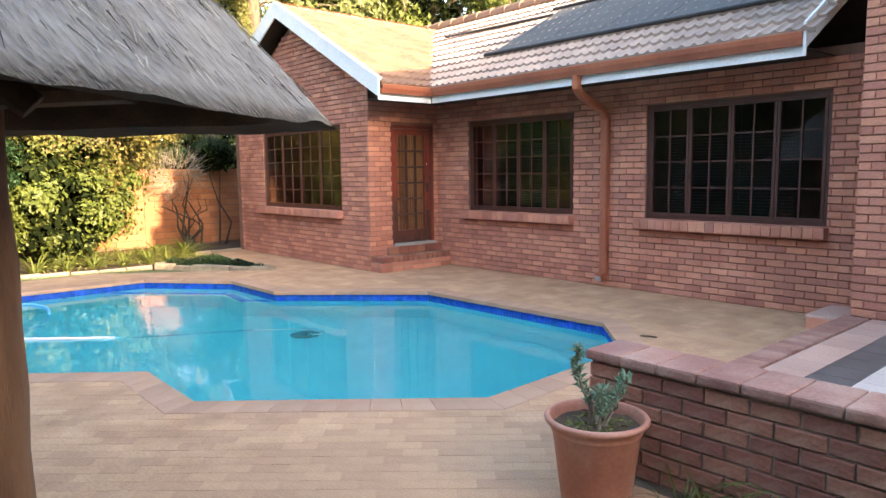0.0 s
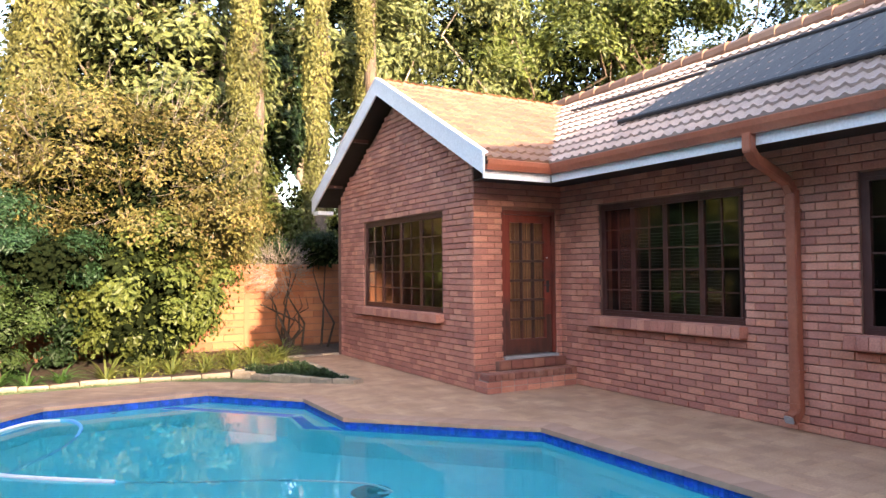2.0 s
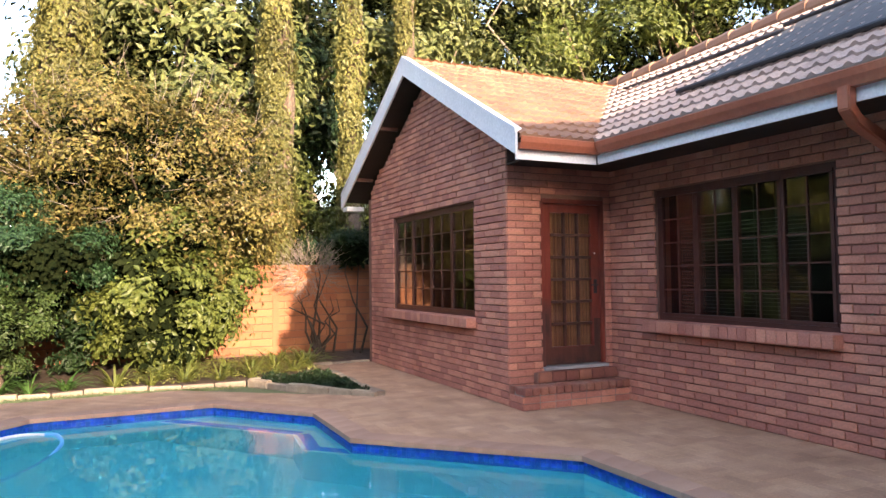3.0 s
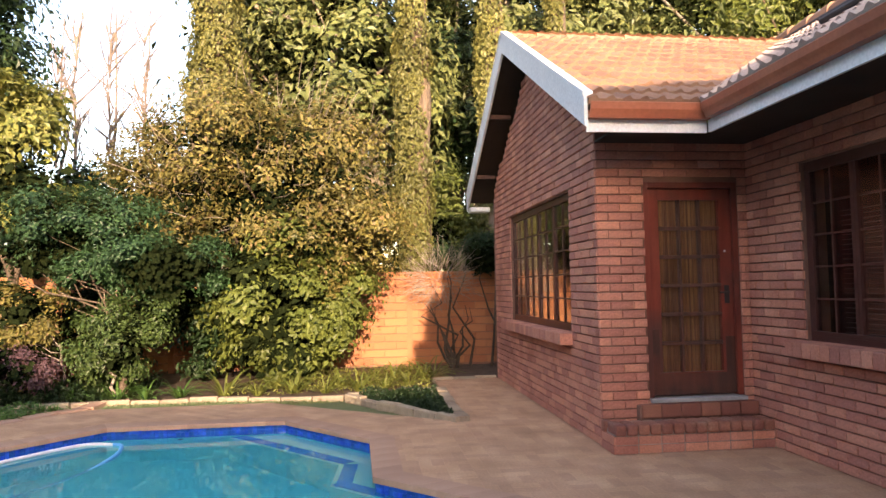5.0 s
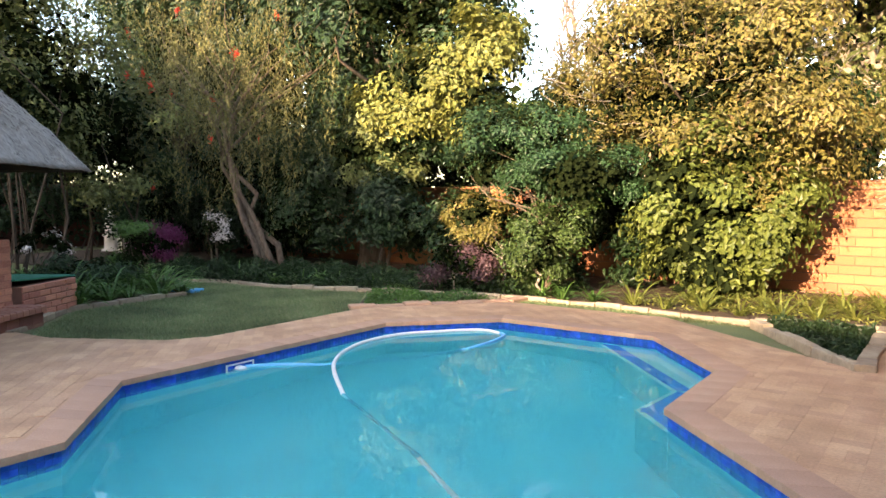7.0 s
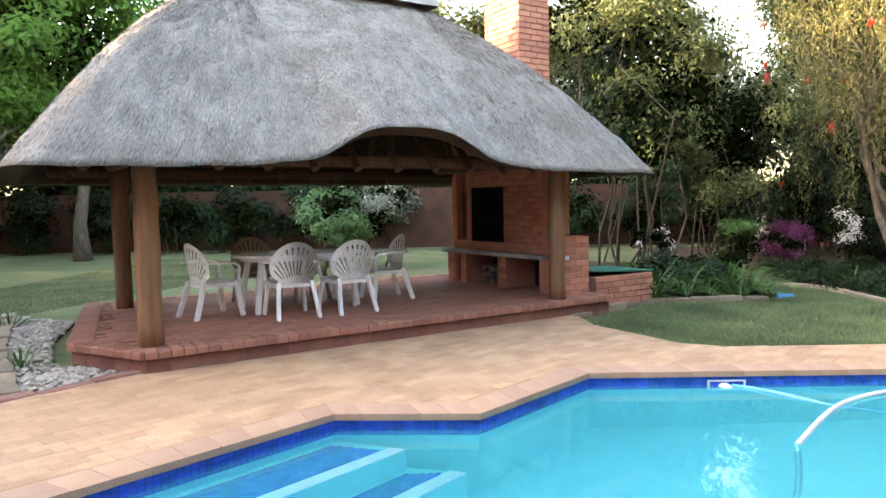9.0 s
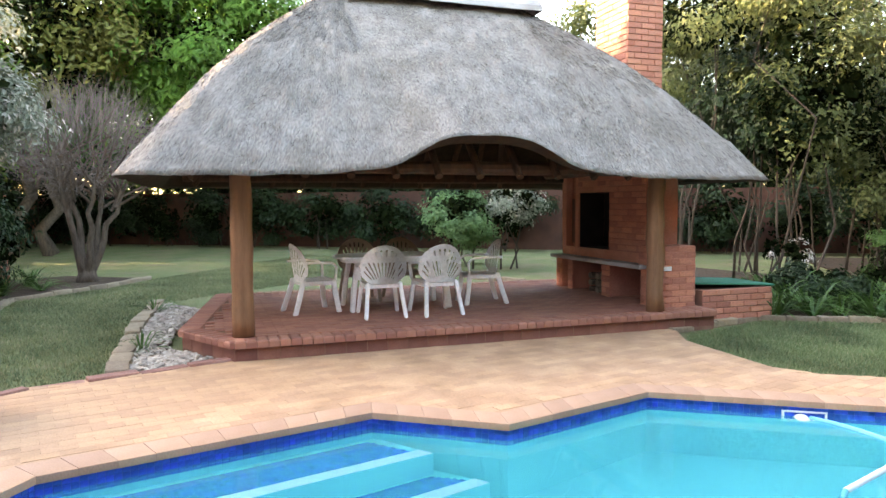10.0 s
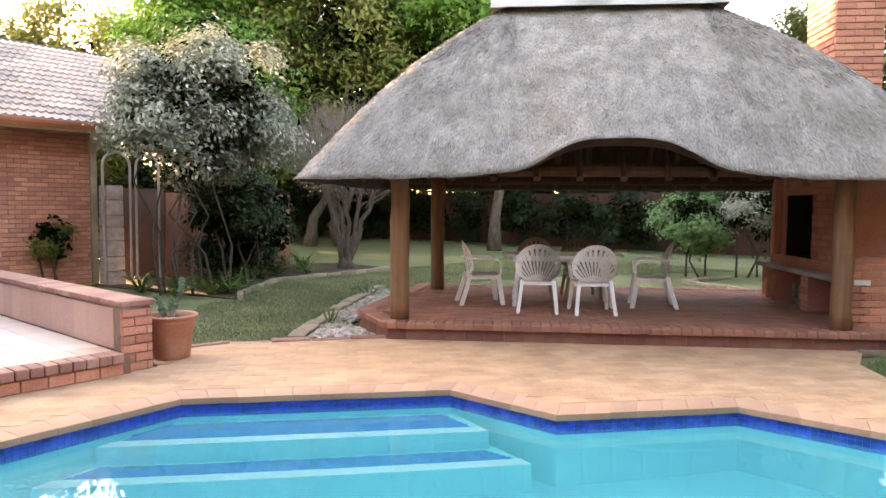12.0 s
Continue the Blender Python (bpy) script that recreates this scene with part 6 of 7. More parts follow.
def twigs(parent, centre, radii, count, length, seed, material=None, up=0.6, r=0.006, name="twigwork"):
    rng = random.Random(seed)
    bm = bmesh.new()
    c, q = Vector(centre), Vector(radii)
    for k in range(count):
        d = Vector((rng.gauss(0, 1), rng.gauss(0, 1), rng.gauss(0, 1))).normalized()
        p = c + Vector((d.x * q.x, d.y * q.y, d.z * q.z)) * rng.uniform(0.5, 1.0)
        e = p + (d + Vector((rng.gauss(0, 0.4), rng.gauss(0, 0.4), up + rng.gauss(0, 0.3)))).normalized() * length * rng.uniform(0.5, 1.3)
        m = p.lerp(e, 0.5) + Vector((rng.gauss(0, 1), rng.gauss(0, 1), rng.gauss(0, 1))) * length * 0.08
        tube([p, m, e], [r, r * 0.7, r * 0.25], 3, bm, caps=False)
    ob = part(name, bm, material or M_TWIG, parent)
    return ob


twigs(bush, (3.0, 15.4, 3.4), (2.5, 1.5, 1.9), 500, 0.5, 3)

umbrella = tree("spreading_shrub", (1.15, 13.8, GZ), (0.9, 14.2, 1.6), 0.055,
                [((0.3, 14.3, 2.5), (1.45, 1.0, 0.75), 260, 50, 0.15), ((1.6, 14.05, 1.88), (1.2, 0.9, 0.42), 230, 50, 0.13), ((-0.3, 14.2, 2.0), (0.8, 0.7, 0.5), 80, 45, 0.14)], L_BLUE, M_BARK,
                "spreading blue-green shrub on bare slanting stems", 0.07, 21, 12, "shrub")
tree("green_shrub", (1.0, 13.75, GZ), (1.0, 13.75, 0.8), 0.03, [((0.95, 13.7, 0.75), (0.55, 0.45, 0.7), 110, 40, 0.13), ((1.55, 13.9, 1.15), (0.4, 0.4, 0.4), 40, 40, 0.13)], L_MID, M_TWIG, "fresh green shrub under the spreading branches", 0.07, 24, 5, "shrub")
tree("shrub", (0.2, 13.9, GZ), (0.2, 13.9, 0.8), 0.03, [((-0.4, 13.95, 1.15), (0.55, 0.4, 0.5), 90, 40, 0.13), ((-0.1, 13.9, 0.7), (0.35, 0.35, 0.5), 30, 40, 0.12)], L_GOLD, M_TWIG, "golden shrub with some orange leaves", 0.075, 22, 5, "shrub")
tree("flowering_shrub", (-0.3, 13.2, GZ), (-0.3, 13.2, 0.4), 0.02, [((-0.35, 13.25, 0.48), (0.65, 0.4, 0.38), 70, 40, 0.12)], L_PURPLE, M_TWIG, "low plum-leaved shrub with pink flowers", 0.06, 23, 4, "shrub")
tree("yellow_green_tree", (-1.6, 15.9, GZ), (-1.4, 15.9, 3.0), 0.14,
     [((-2.0, 15.6, 3.7), (1.9, 1.2, 1.1), 200, 60, 0.24), ((-1.7, 15.7, 4.6), (1.2, 1.0, 0.75), 80, 60, 0.22), ((-3.4, 15.4, 3.4), (1.0, 0.9, 0.8), 70, 55, 0.22), ((-1.0, 15.3, 3.1), (0.9, 0.8, 0.5), 50, 55, 0.2)], L_YELLOW, M_BARK,
     "yellow-green broadleaf tree glowing in the low sun", 0.13, 31, 12, narrow=0.55)
tree("dark_tree", (-5.0, 16.3, GZ), (-4.8, 16.4, 5.0), 0.28,
     [((-4.0, 16.6, 5.4), (3.2, 1.8, 3.2), 520, 60, 0.34), ((-4.2, 17.6, 7.6), (2.3, 1.8, 2.0), 160, 55, 0.34), ((-3.4, 15.6, 2.9), (1.5, 0.9, 0.9), 90, 60, 0.24), ((-7.0, 17.5, 6.0), (2.5, 2.0, 3.2), 200, 55, 0.36)], L_DARK, M_BARK,
     "tall dark evergreen tree with dense glossy foliage", 0.16, 32, 16)
tree("dark_tree", (-12.8, 16.3, GZ), (-12.8, 16.4, 4.0), 0.2, [((-12.8, 16.2, 5.0), (3.0, 1.4, 3.6), 240, 50, 0.38)], L_DARK, M_STEM, "tall dark evergreen tree in the garden corner", 0.18, 35, 8)
tree("pale_leaved_shrub", (-3.8, 15.2, GZ), (-3.8, 15.2, 1.8), 0.05, [((-3.9, 15.1, 2.6), (1.1, 0.6, 0.7), 80, 50, 0.17), ((-3.2, 15.0, 1.9), (0.7, 0.5, 0.5), 40, 50, 0.16)], L_EUC, M_STEM, "pale-leaved shrub catching the light under the dark tree", 0.11, 34, 6, "shrub")
# last two clumps are added where the wall behind should lie in shade
tree("dark_understorey", (-3.2, 14.8, GZ), (-3.2, 15.0, 1.0), 0.05,
     [((-3.2, 14.9, 1.2), (1.6, 0.9, 1.0), 150, 50, 0.22), ((-6.8, 15.6, 1.4), (2.2, 0.9, 1.4), 240, 50, 0.26), ((-5.0, 15.9, 2.6), (2.4, 0.7, 1.2), 200, 50, 0.26), ((-9.6, 15.6, 1.8), (1.8, 0.8, 1.8), 200, 50, 0.26), ((-1.2, 14.9, 0.9), (1.0, 0.8, 0.9), 90, 45, 0.2), ((1.7, 15.3, 0.9), (0.75, 0.5, 0.95), 90, 45, 0.18), ((0.2, 15.8, 0.9), (1.0, 0.4, 0.95), 100, 45, 0.18)], L_DARK, M_BARK, "dark green shrubs under the trees", 0.12, 33, 6, "shrub")


def weeping(seed=41):
    """A leaning bottlebrush with hanging sprays and red flowers."""
    t = thing("weeping_bottlebrush", None, "leaning bottlebrush tree with hanging sprays and red flowers", "tree")
    rng = random.Random(seed)
    nrng = np.random.default_rng(seed)
    bm = bmesh.new()
    for k in range(4):
        tube(limb_path((-6.2 + k * 0.12, 13.9 + k * 0.1, GZ), (-7.3 - k * 0.4, 13.6 + k * 0.2, 3.6), rng, 0.04, 6), [0.085 - 0.009 * i for i in range(7)], 8, bm)
    for k in range(16):
        tube(limb_path((-7.0, 13.7, 2.6 + rng.random()), (-7.2 + rng.gauss(0, 1.4), 13.6 + rng.gauss(0, 1.0), 4.2 + rng.random() * 2.0), rng, 0.1, 4), [0.04, 0.03, 0.02, 0.012, 0.006], 5, bm, caps=False)
    part("trunk", bm, M_BARK, t, smooth=True)
    n = 620
    tops = np.array([-7.2, 13.6, 4.6]) + nrng.normal(size=(n, 3)) * np.array([1.6, 1.0, 1.1])
    ln = nrng.uniform(0.5, 1.6, n)
    pts = (tops[:, None, :] + np.stack([nrng.normal(0, 0.05, (n, 40)), nrng.normal(0, 0.05, (n, 40)), -ln[:, None] * np.linspace(0, 1, 40)[None, :]], axis=2)).reshape(-1, 3)
    nr = nrng.normal(size=pts.shape) + np.array([0.3, -0.6, 0.2])
    v, f = leaf_arrays(pts, nr, 0.10, nrng, 1.2, 0.22)
    link_mesh("sprays", np_mesh("sprays", v, f), L_WEEP, t)
    for k in range(14):
        c = tops[k * 7] + np.array([0, -0.3, -0.4])
        p = c + nrng.normal(size=(60, 3)) * np.array([0.03, 0.03, 0.06])
        v, f = leaf_arrays(p, p - c, 0.06, nrng, 0.0, 0.25)
        link_mesh("flower", np_mesh("flower", v, f), L_RED, t, "red bottlebrush flower")["kind"] = "stuff"


weeping()


def creeper_column(x, y, r, h, seed, label="tall trunk wrapped in yellow-green creeper"):
    t = thing("creeper_clad_trunk", None, label, "tree", "creeper-clad trunks")
    rng = np.random.default_rng(seed)
    prng = random.Random(seed)
    part("trunk", tube(limb_path((x, y, GZ), (x + prng.uniform(-0.2, 0.2), y, h), prng, 0.01, 8), [r * 0.55] * 9, 10), M_BARK, t, smooth=True)
    n = int(h * 1300 * r / 0.4)
    a, z = rng.uniform(0, 2 * np.pi, n), rng.uniform(0.3, h, n)
    rr = r * (0.78 + 0.16 * np.sin(z * 2.3 + a * 2) + 0.10 * np.sin(z * 6.1 - a * 3) + rng.normal(0, 0.10, n))
    p = np.stack([x + rr * np.cos(a), y + rr * np.sin(a), z], axis=1)
    nr = np.stack([np.cos(a), np.sin(a), 0.3 + 0 * a], axis=1) + rng.normal(size=(n, 3)) * 0.4
    v, f = leaf_arrays(p, nr, 0.12, rng, 0.8, 0.55)
    link_mesh("creeper", np_mesh("creeper", v, f), L_CREEPER, t, "hanging creeper leaves")
    # sparse crown far up
    return t


creeper_column(1.57, 18.2, 0.62, 11.0, 51)
creeper_column(5.78, 17.55, 0.42, 11.0, 52)
creeper_column(7.50, 17.5, 0.34, 11.0, 53)
creeper_column(9.3, 18.6, 0.30, 11.0, 54)


def gum_tree(base, h, seed, blobs, material=L_EUC, label="tall gum tree with pale limbs and loose sunlit foliage"):
    t = thing("gum_tree", None, label, "tree", "background trees")
    cc = crown("crown", t, material, blobs, 0.24, seed, narrow=0.45)
    rng = random.Random(seed)
    pick = [cc[rng.randrange(len(cc))] for _ in range(14)]
    part("trunk", trunk_mesh(base, (base[0] + rng.uniform(-1, 1), base[1], h * 0.75), 0.30 if material == L_EUC else 0.21, pick, rng, 0.25), M_BARK_PALE if material == L_EUC else M_BARK, t, smooth=True)



def far_trees():
    """The trees beyond the walls: place, crown middle, crown size, leaf kind."""
    eu, lo, dk, br, ye = L_EUC, L_IVYLOW, L_DARK, L_BRIGHT, L_YELLOW
    gum, fresh, dark = "tall gum tree with pale limbs and loose sunlit foliage", "tall tree with fresh green backlit foliage", "tall dark evergreen beyond the garden"
    rows = [((4.4, 21), (4.3, 20.8, 7.4), (2.9, 2.2, 5.0), 560, eu, gum), ((8.2, 22.5), (9.6, 22, 9.2), (2.6, 2.2, 4.4), 380, eu, gum),
            ((13.5, 23), (13.8, 22.5, 8.5), (3.6, 2.4, 5.6), 560, eu, gum), ((19, 22), (19, 21.5, 8.6), (4.2, 2.8, 5.4), 640, lo, dark), ((7.4, 22), (7.2, 21.4, 6.4), (1.7, 1.2, 3.2), 230, dk, dark),
            ((24, 17), (24, 16.5, 8.2), (3.6, 4.0, 5.4), 520, eu, gum), ((26, 9), (26, 9, 7.0), (3.2, 4.5, 4.6), 420, lo, dark),
            ((-11, 20), (-11, 19.6, 6.4), (4.4, 2.2, 5.6), 620, dk, dark), ((-16, 18), (-16.5, 18.5, 6.0), (3.4, 2.6, 5.4), 460, dk, dark),
            ((-21, 13), (-21, 12.5, 5.8), (2.6, 4.2, 5.0), 480, eu, gum), ((-22, 5), (-22, 5, 5.8), (2.6, 4.8, 5.0), 480, eu, gum),
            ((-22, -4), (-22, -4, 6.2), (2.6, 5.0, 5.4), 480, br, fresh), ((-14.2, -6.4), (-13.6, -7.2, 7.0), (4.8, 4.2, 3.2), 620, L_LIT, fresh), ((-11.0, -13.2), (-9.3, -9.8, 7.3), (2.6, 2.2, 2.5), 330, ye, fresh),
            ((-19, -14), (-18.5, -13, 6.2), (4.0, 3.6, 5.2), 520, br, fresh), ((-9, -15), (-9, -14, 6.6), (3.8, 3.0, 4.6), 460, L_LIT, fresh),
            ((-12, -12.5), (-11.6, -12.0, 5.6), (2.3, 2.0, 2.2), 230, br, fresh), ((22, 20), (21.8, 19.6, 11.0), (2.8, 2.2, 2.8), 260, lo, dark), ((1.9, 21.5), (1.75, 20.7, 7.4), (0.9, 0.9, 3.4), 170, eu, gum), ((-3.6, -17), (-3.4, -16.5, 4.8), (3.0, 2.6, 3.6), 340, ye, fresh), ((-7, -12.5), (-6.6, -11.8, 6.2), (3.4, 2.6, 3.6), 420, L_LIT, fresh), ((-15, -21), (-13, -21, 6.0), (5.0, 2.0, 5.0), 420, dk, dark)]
    for i, (b, c, r, n, m, lab) in enumerate(rows):
        gum_tree((b[0], b[1], GZ), c[2] + r[2], 61 + i, [(c, r, n if i != 5 else n // 2, 56, 0.46)], m, lab)


far_trees()


def low_hedge(name, blobs, m, label, leaf=0.12, seed=80, category="hedge", floor=0.05):
    t = thing(name, None, label, category)
    cc = crown("leaves", t, m, blobs, leaf, seed, floor=floor)
    rng = random.Random(seed)
    for c, r, *_ in blobs:
        bm = bmesh.new()
        for k in range(3):
            x, y = c[0] + rng.uniform(-0.4, 0.4) * r[0], c[1] + rng.uniform(-0.4, 0.4) * r[1]
            tube(limb_path((x, y, GZ), (x + rng.uniform(-0.3, 0.3) * r[0], y + rng.uniform(-0.3, 0.3) * r[1], c[2] + r[2] * 0.5), rng, 0.08, 4), [0.03, 0.024, 0.018, 0.012, 0.006], 5, bm, caps=False)
        part("stem", bm, M_STEM, t)["kind"] = "stuff"
    return t


low_hedge("tall_hedge", [((x, y, z), (1.5, 0.8, r), 190, 44, 0.28) for x, y, z, r in ((6.4, 19.8, 2.5, 2.0), (8.4, 20.0, 2.6, 2.1), (10.4, 20.2, 2.8, 2.2), (12.6, 20.4, 2.8, 2.2))], L_IVYLOW, "tall green hedge beyond the boundary wall", 0.16, 76)
low_hedge("tall_hedge", [((x, 18.3, z), (1.6, 0.8, 1.7), 120, 42, 0.28) for x, z in ((-9.5, 2.4), (-7.0, 2.6), (-4.5, 2.4), (-2.0, 2.3), (0.2, 2.2), (2.4, 2.3), (4.2, 2.2))], L_DARK, "tall dark hedge beyond the boundary wall", 0.17, 79)
low_hedge("tall_hedge", [((-20.2, y, z), (1.2, 2.2, 2.8), 170, 36, 0.40) for y, z in ((-18.5, 2.9), (-15.5, 3.1), (-12.5, 2.9), (-9.5, 3.2), (-6.5, 3.0), (-3.5, 3.0), (-0.5, 3.3), (2.5, 3.0), (5.5, 3.1), (8.5, 3.1), (11.5, 3.2), (14.5, 3.1))], L_DARK, "tall dark hedge beyond the boundary wall", 0.30, 77)
low_hedge("tall_hedge", [((x, -21.6, z), (2.2, 1.1, 2.9), 170, 36, 0.40) for x, z in ((-20, 3.2), (-17, 3.0), (-14, 3.2), (-11, 3.0), (-8, 3.1), (-5, 3.0), (-2, 3.0))], L_DARK, "tall dark hedge beyond the boundary wall", 0.22, 78)
# clumps past y = 11 are added to darken the wall behind
low_hedge("hedge", [((-17.4, y, 1.15), (0.8, 1.5, 1.15), 80, 36, 0.26) for y in (-17, -14.7, -12.5, -10, -7.5, -5, -2.5, 0, 2.4, 7.5, 9.5, 11.8, 13.8, 15.6)], L_DARK, "dark evergreen hedge along the boundary wall", 0.16, 81)
low_hedge("hedge", [((x, -19.2, 1.2), (1.5, 0.7, 1.2), 90, 40, 0.26) for x in (-16, -13, -10, -7, -4)], L_DARK, "dark evergreen hedge along the boundary wall", 0.18, 82)
low_hedge("hedge", [((-3.6, -9.0, 1.3), (2.0, 0.9, 1.5), 150, 45, 0.26), ((-1.2, -7.4, 1.2), (1.1, 0.8, 1.4), 100, 45, 0.24), ((-6.5, -11.5, 1.4), (2.5, 1.0, 1.6), 150, 45, 0.26)], L_DARK, "dark leafy hedge behind the bare tree", 0.14, 83)
low_hedge("hedge", [((-16.5, -17.0, 3.0), (2.2, 2.0, 3.2), 260, 45, 0.34), ((-12.5, -16.5, 2.6), (2.0, 1.6, 2.6), 200, 45, 0.32)], L_DARK, "tall dark evergreens in the corner of the garden", 0.2, 99)
# added dark hedge stands in for shade on this stretch of wall
low_hedge("hedge", [((x, 16.2, 1.3), (1.3, 0.5, 1.4), 150, 45, 0.24) for x in (-15.6, -13.4, -11.4, -8.4)], L_DARK, "dark evergreen hedge along the boundary wall", 0.14, 100)
low_hedge("leafy_shrub", [((-9.9, 2.5, 1.25), (1.15, 0.9, 0.75), 150, 45, 0.17)], L_SOFT, "round green shrub on the lawn beyond the deck", 0.10, 84, "shrub")
low_hedge("blossom_shrub", [((-10.6, 3.7, 1.7), (0.95, 0.9, 0.7), 130, 40, 0.16)], L_SILVER, "shrub with pale blossom beyond the deck", 0.09, 85, "shrub")
low_hedge("tangled_tree", [((-7.6, 9.8, 4.2), (1.6, 1.4, 2.6), 190, 42, 0.28), ((-8.6, 11.6, 3.0), (1.8, 1.4, 1.6), 150, 42, 0.28), ((-9.0, 8.0, 6.0), (1.6, 1.6, 2.0), 120, 42, 0.3), ((-14.0, 8.4, 5.6), (1.8, 1.6, 1.8), 130, 42, 0.3)], L_EUC, "tangle of tall thin-stemmed trees beside the pavilion", 0.11, 86, "tree")


def slender_trunks():
    """Leaning trunks that rise side by side."""
    t = thing("slender_trees", None, "clump of tall slender trunks beside the pavilion", "tree")
    rng = random.Random(17)
    for k in range(7):
        x, y = -8.6 + rng.uniform(-1.2, 0.6), 8.7 + k * 0.5 + rng.uniform(-0.15, 0.15)
        lean = rng.uniform(-0.5, 0.5)
        h = rng.uniform(5.0, 7.5)
        r0 = rng.uniform(0.018, 0.036)
        bm = tube(limb_path((x, y, GZ), (x + lean * 0.6, y + lean, h), rng, 0.02, 7), [r0 * (1 - 0.1 * i) for i in range(8)], 7)
        for j in range(5):
            z = rng.uniform(2.0, h - 0.8)
            f = z / h
            p = Vector((x + lean * 0.6 * f, y + lean * f, z))
            tube(limb_path(p, p + Vector((rng.gauss(0, 0.5), rng.gauss(0, 0.6), rng.uniform(0.5, 1.4))), rng, 0.06, 4), [r0 * 0.4, r0 * 0.32, r0 * 0.24, r0 * 0.15, r0 * 0.06], 5, bm, caps=False)
        part("trunk", bm, M_STEM, t, smooth=True)


slender_trunks()
low_hedge("tangled_tree", [((-8.6, 9.6, 3.2), (1.5, 1.3, 1.0), 130, 42, 0.24), ((-10.5, 9.6, 3.8), (2.0, 1.8, 1.6), 150, 42, 0.28), ((-12.5, 13.0, 2.8), (2.2, 1.6, 2.4), 190, 42, 0.3)], L_DARK, "dark mass of trees behind the flower bed", 0.14, 87, "tree")
low_hedge("feathery_shrub", [((-6.3, 10.9, 0.55), (0.5, 0.5, 0.6), 80, 45, 0.10)], L_STRAP, "feathery green shrub in the flower bed", 0.06, 88, "shrub")
low_hedge("magenta_bush", [((-8.8, 13.0, 0.5), (0.8, 0.5, 0.45), 80, 45, 0.12)], L_PINK, "magenta flowering bush in the border", 0.07, 89, "shrub")
low_hedge("white_flower_bush", [((-6.9, 13.2, 0.75), (0.4, 0.35, 0.5), 26, 22, 0.10)], L_WHITE, "bush with scattered white flowers", 0.06, 90, "shrub")
low_hedge("rose_bush", [((-6.2, 9.3, 0.75), (0.7, 0.5, 0.22), 16, 14, 0.05)], L_WHITE, "thin rose bush with pale pink flowers", 0.06, 91, "shrub")
low_hedge("bedding_leaves", [((-5.6, 9.6, 0.22), (1.2, 0.9, 0.22), 110, 40, 0.10)], L_DARK, "low dark bedding plants behind the brick box", 0.09, 92, "plants")
low_hedge("silver_bush", [((-0.35, -3.0, 3.2), (1.55, 1.45, 1.5), 470, 50, 0.19), ((-0.9, -3.0, 2.8), (1.2, 1.0, 0.8), 120, 50, 0.18), ((0.3, -3.0, 2.9), (0.9, 0.9, 0.7), 70, 50, 0.18)], L_SILVER, "large round grey-green bush with pale blossom", 0.095, 93, "bush", 1.85)
low_hedge("hedge", [((-2.0, -4.3, 0.85), (1.1, 0.7, 1.1), 170, 45, 0.2), ((-2.6, -4.3, 1.4), (0.6, 0.6, 0.9), 110, 45, 0.18), ((-1.5, -4.2, 1.8), (0.9, 0.6, 0.5), 100, 45, 0.18), ((-1.3, -3.3, 1.45), (0.9, 0.7, 0.6), 120, 45, 0.17)], L_DARK, "dark shrubs under the grey-green bush", 0.11, 98, "shrub")
low_hedge("climber", [((1.35, -5.55, 0.95), (0.35, 0.15, 0.55), 40, 30, 0.12)], L_YELLOW, "small yellow-green climber against the brick wall", 0.09, 94, "shrub")
low_hedge("wall_shrub", [((7.0, 16.4, 2.15), (0.9, 0.4, 0.35), 80, 40, 0.13)], L_DARK, "dark shrub reaching over the boundary wall by the gable", 0.08, 95, "shrub")
ws = thing("bare_shrub", None, "leafless grey shrub against the boundary wall", "shrub")
rngb = random.Random(4)
bm = bmesh.new()
for k in range(8):
    tube(limb_path((6.45 + rngb.uniform(-0.08, 0.08), 16.3, GZ), (6.35 + rngb.uniform(-0.6, 0.5), 16.25 + rngb.uniform(-0.3, 0.3), rngb.uniform(1.1, 2.0)), rngb, 0.08, 5), [0.032, 0.027, 0.022, 0.016, 0.011, 0.005], 6, bm, caps=False)
part("stemwork", bm, M_STEM, ws)
twigs(ws, (6.2, 16.3, 1.75), (0.65, 0.35, 0.5), 420, 0.38, 5, up=0.3, r=0.005)


def bare_tree(x, y):
    t = thing("bare_tree", None, "leafless multi-stemmed grey tree on the lawn", "tree")
    rng = random.Random(12)
    bm = bmesh.new()
    tube([(x, y, GZ), (x, y, 0.12), (x, y, 0.38)], [0.24, 0.19, 0.15], 12, bm)
    tips = []
    for k in range(6):
        a = 2 * math.pi * k / 6
        top = Vector((x + math.cos(a) * rng.uniform(0.5, 0.95), y + math.sin(a) * rng.uniform(0.5, 0.95), rng.uniform(2.0, 2.5)))
        tube(limb_path((x + math.cos(a) * 0.1, y + math.sin(a) * 0.1, 0.2), top, rng, 0.018, 6), [0.085, 0.075, 0.066, 0.056, 0.048, 0.04, 0.03], 8, bm, caps=False)
        for j in range(7):
            tip = top + Vector((rng.gauss(0, 0.6), rng.gauss(0, 0.6), rng.uniform(0.4, 1.5)))
            tube(limb_path(top.lerp(Vector((x, y, 0.5)), rng.uniform(0, 0.4)), tip, rng, 0.10, 5), [0.035, 0.028, 0.021, 0.015, 0.01, 0.006], 5, bm, caps=False)
            tips.append(tip)
    part("trunk", bm, M_BARK, t, smooth=True)
    twigs(t, (x, y, 2.9), (1.65, 1.65, 1.1), 1900, 0.6, 7, M_TWIG_DIM, 0.9, 0.005)


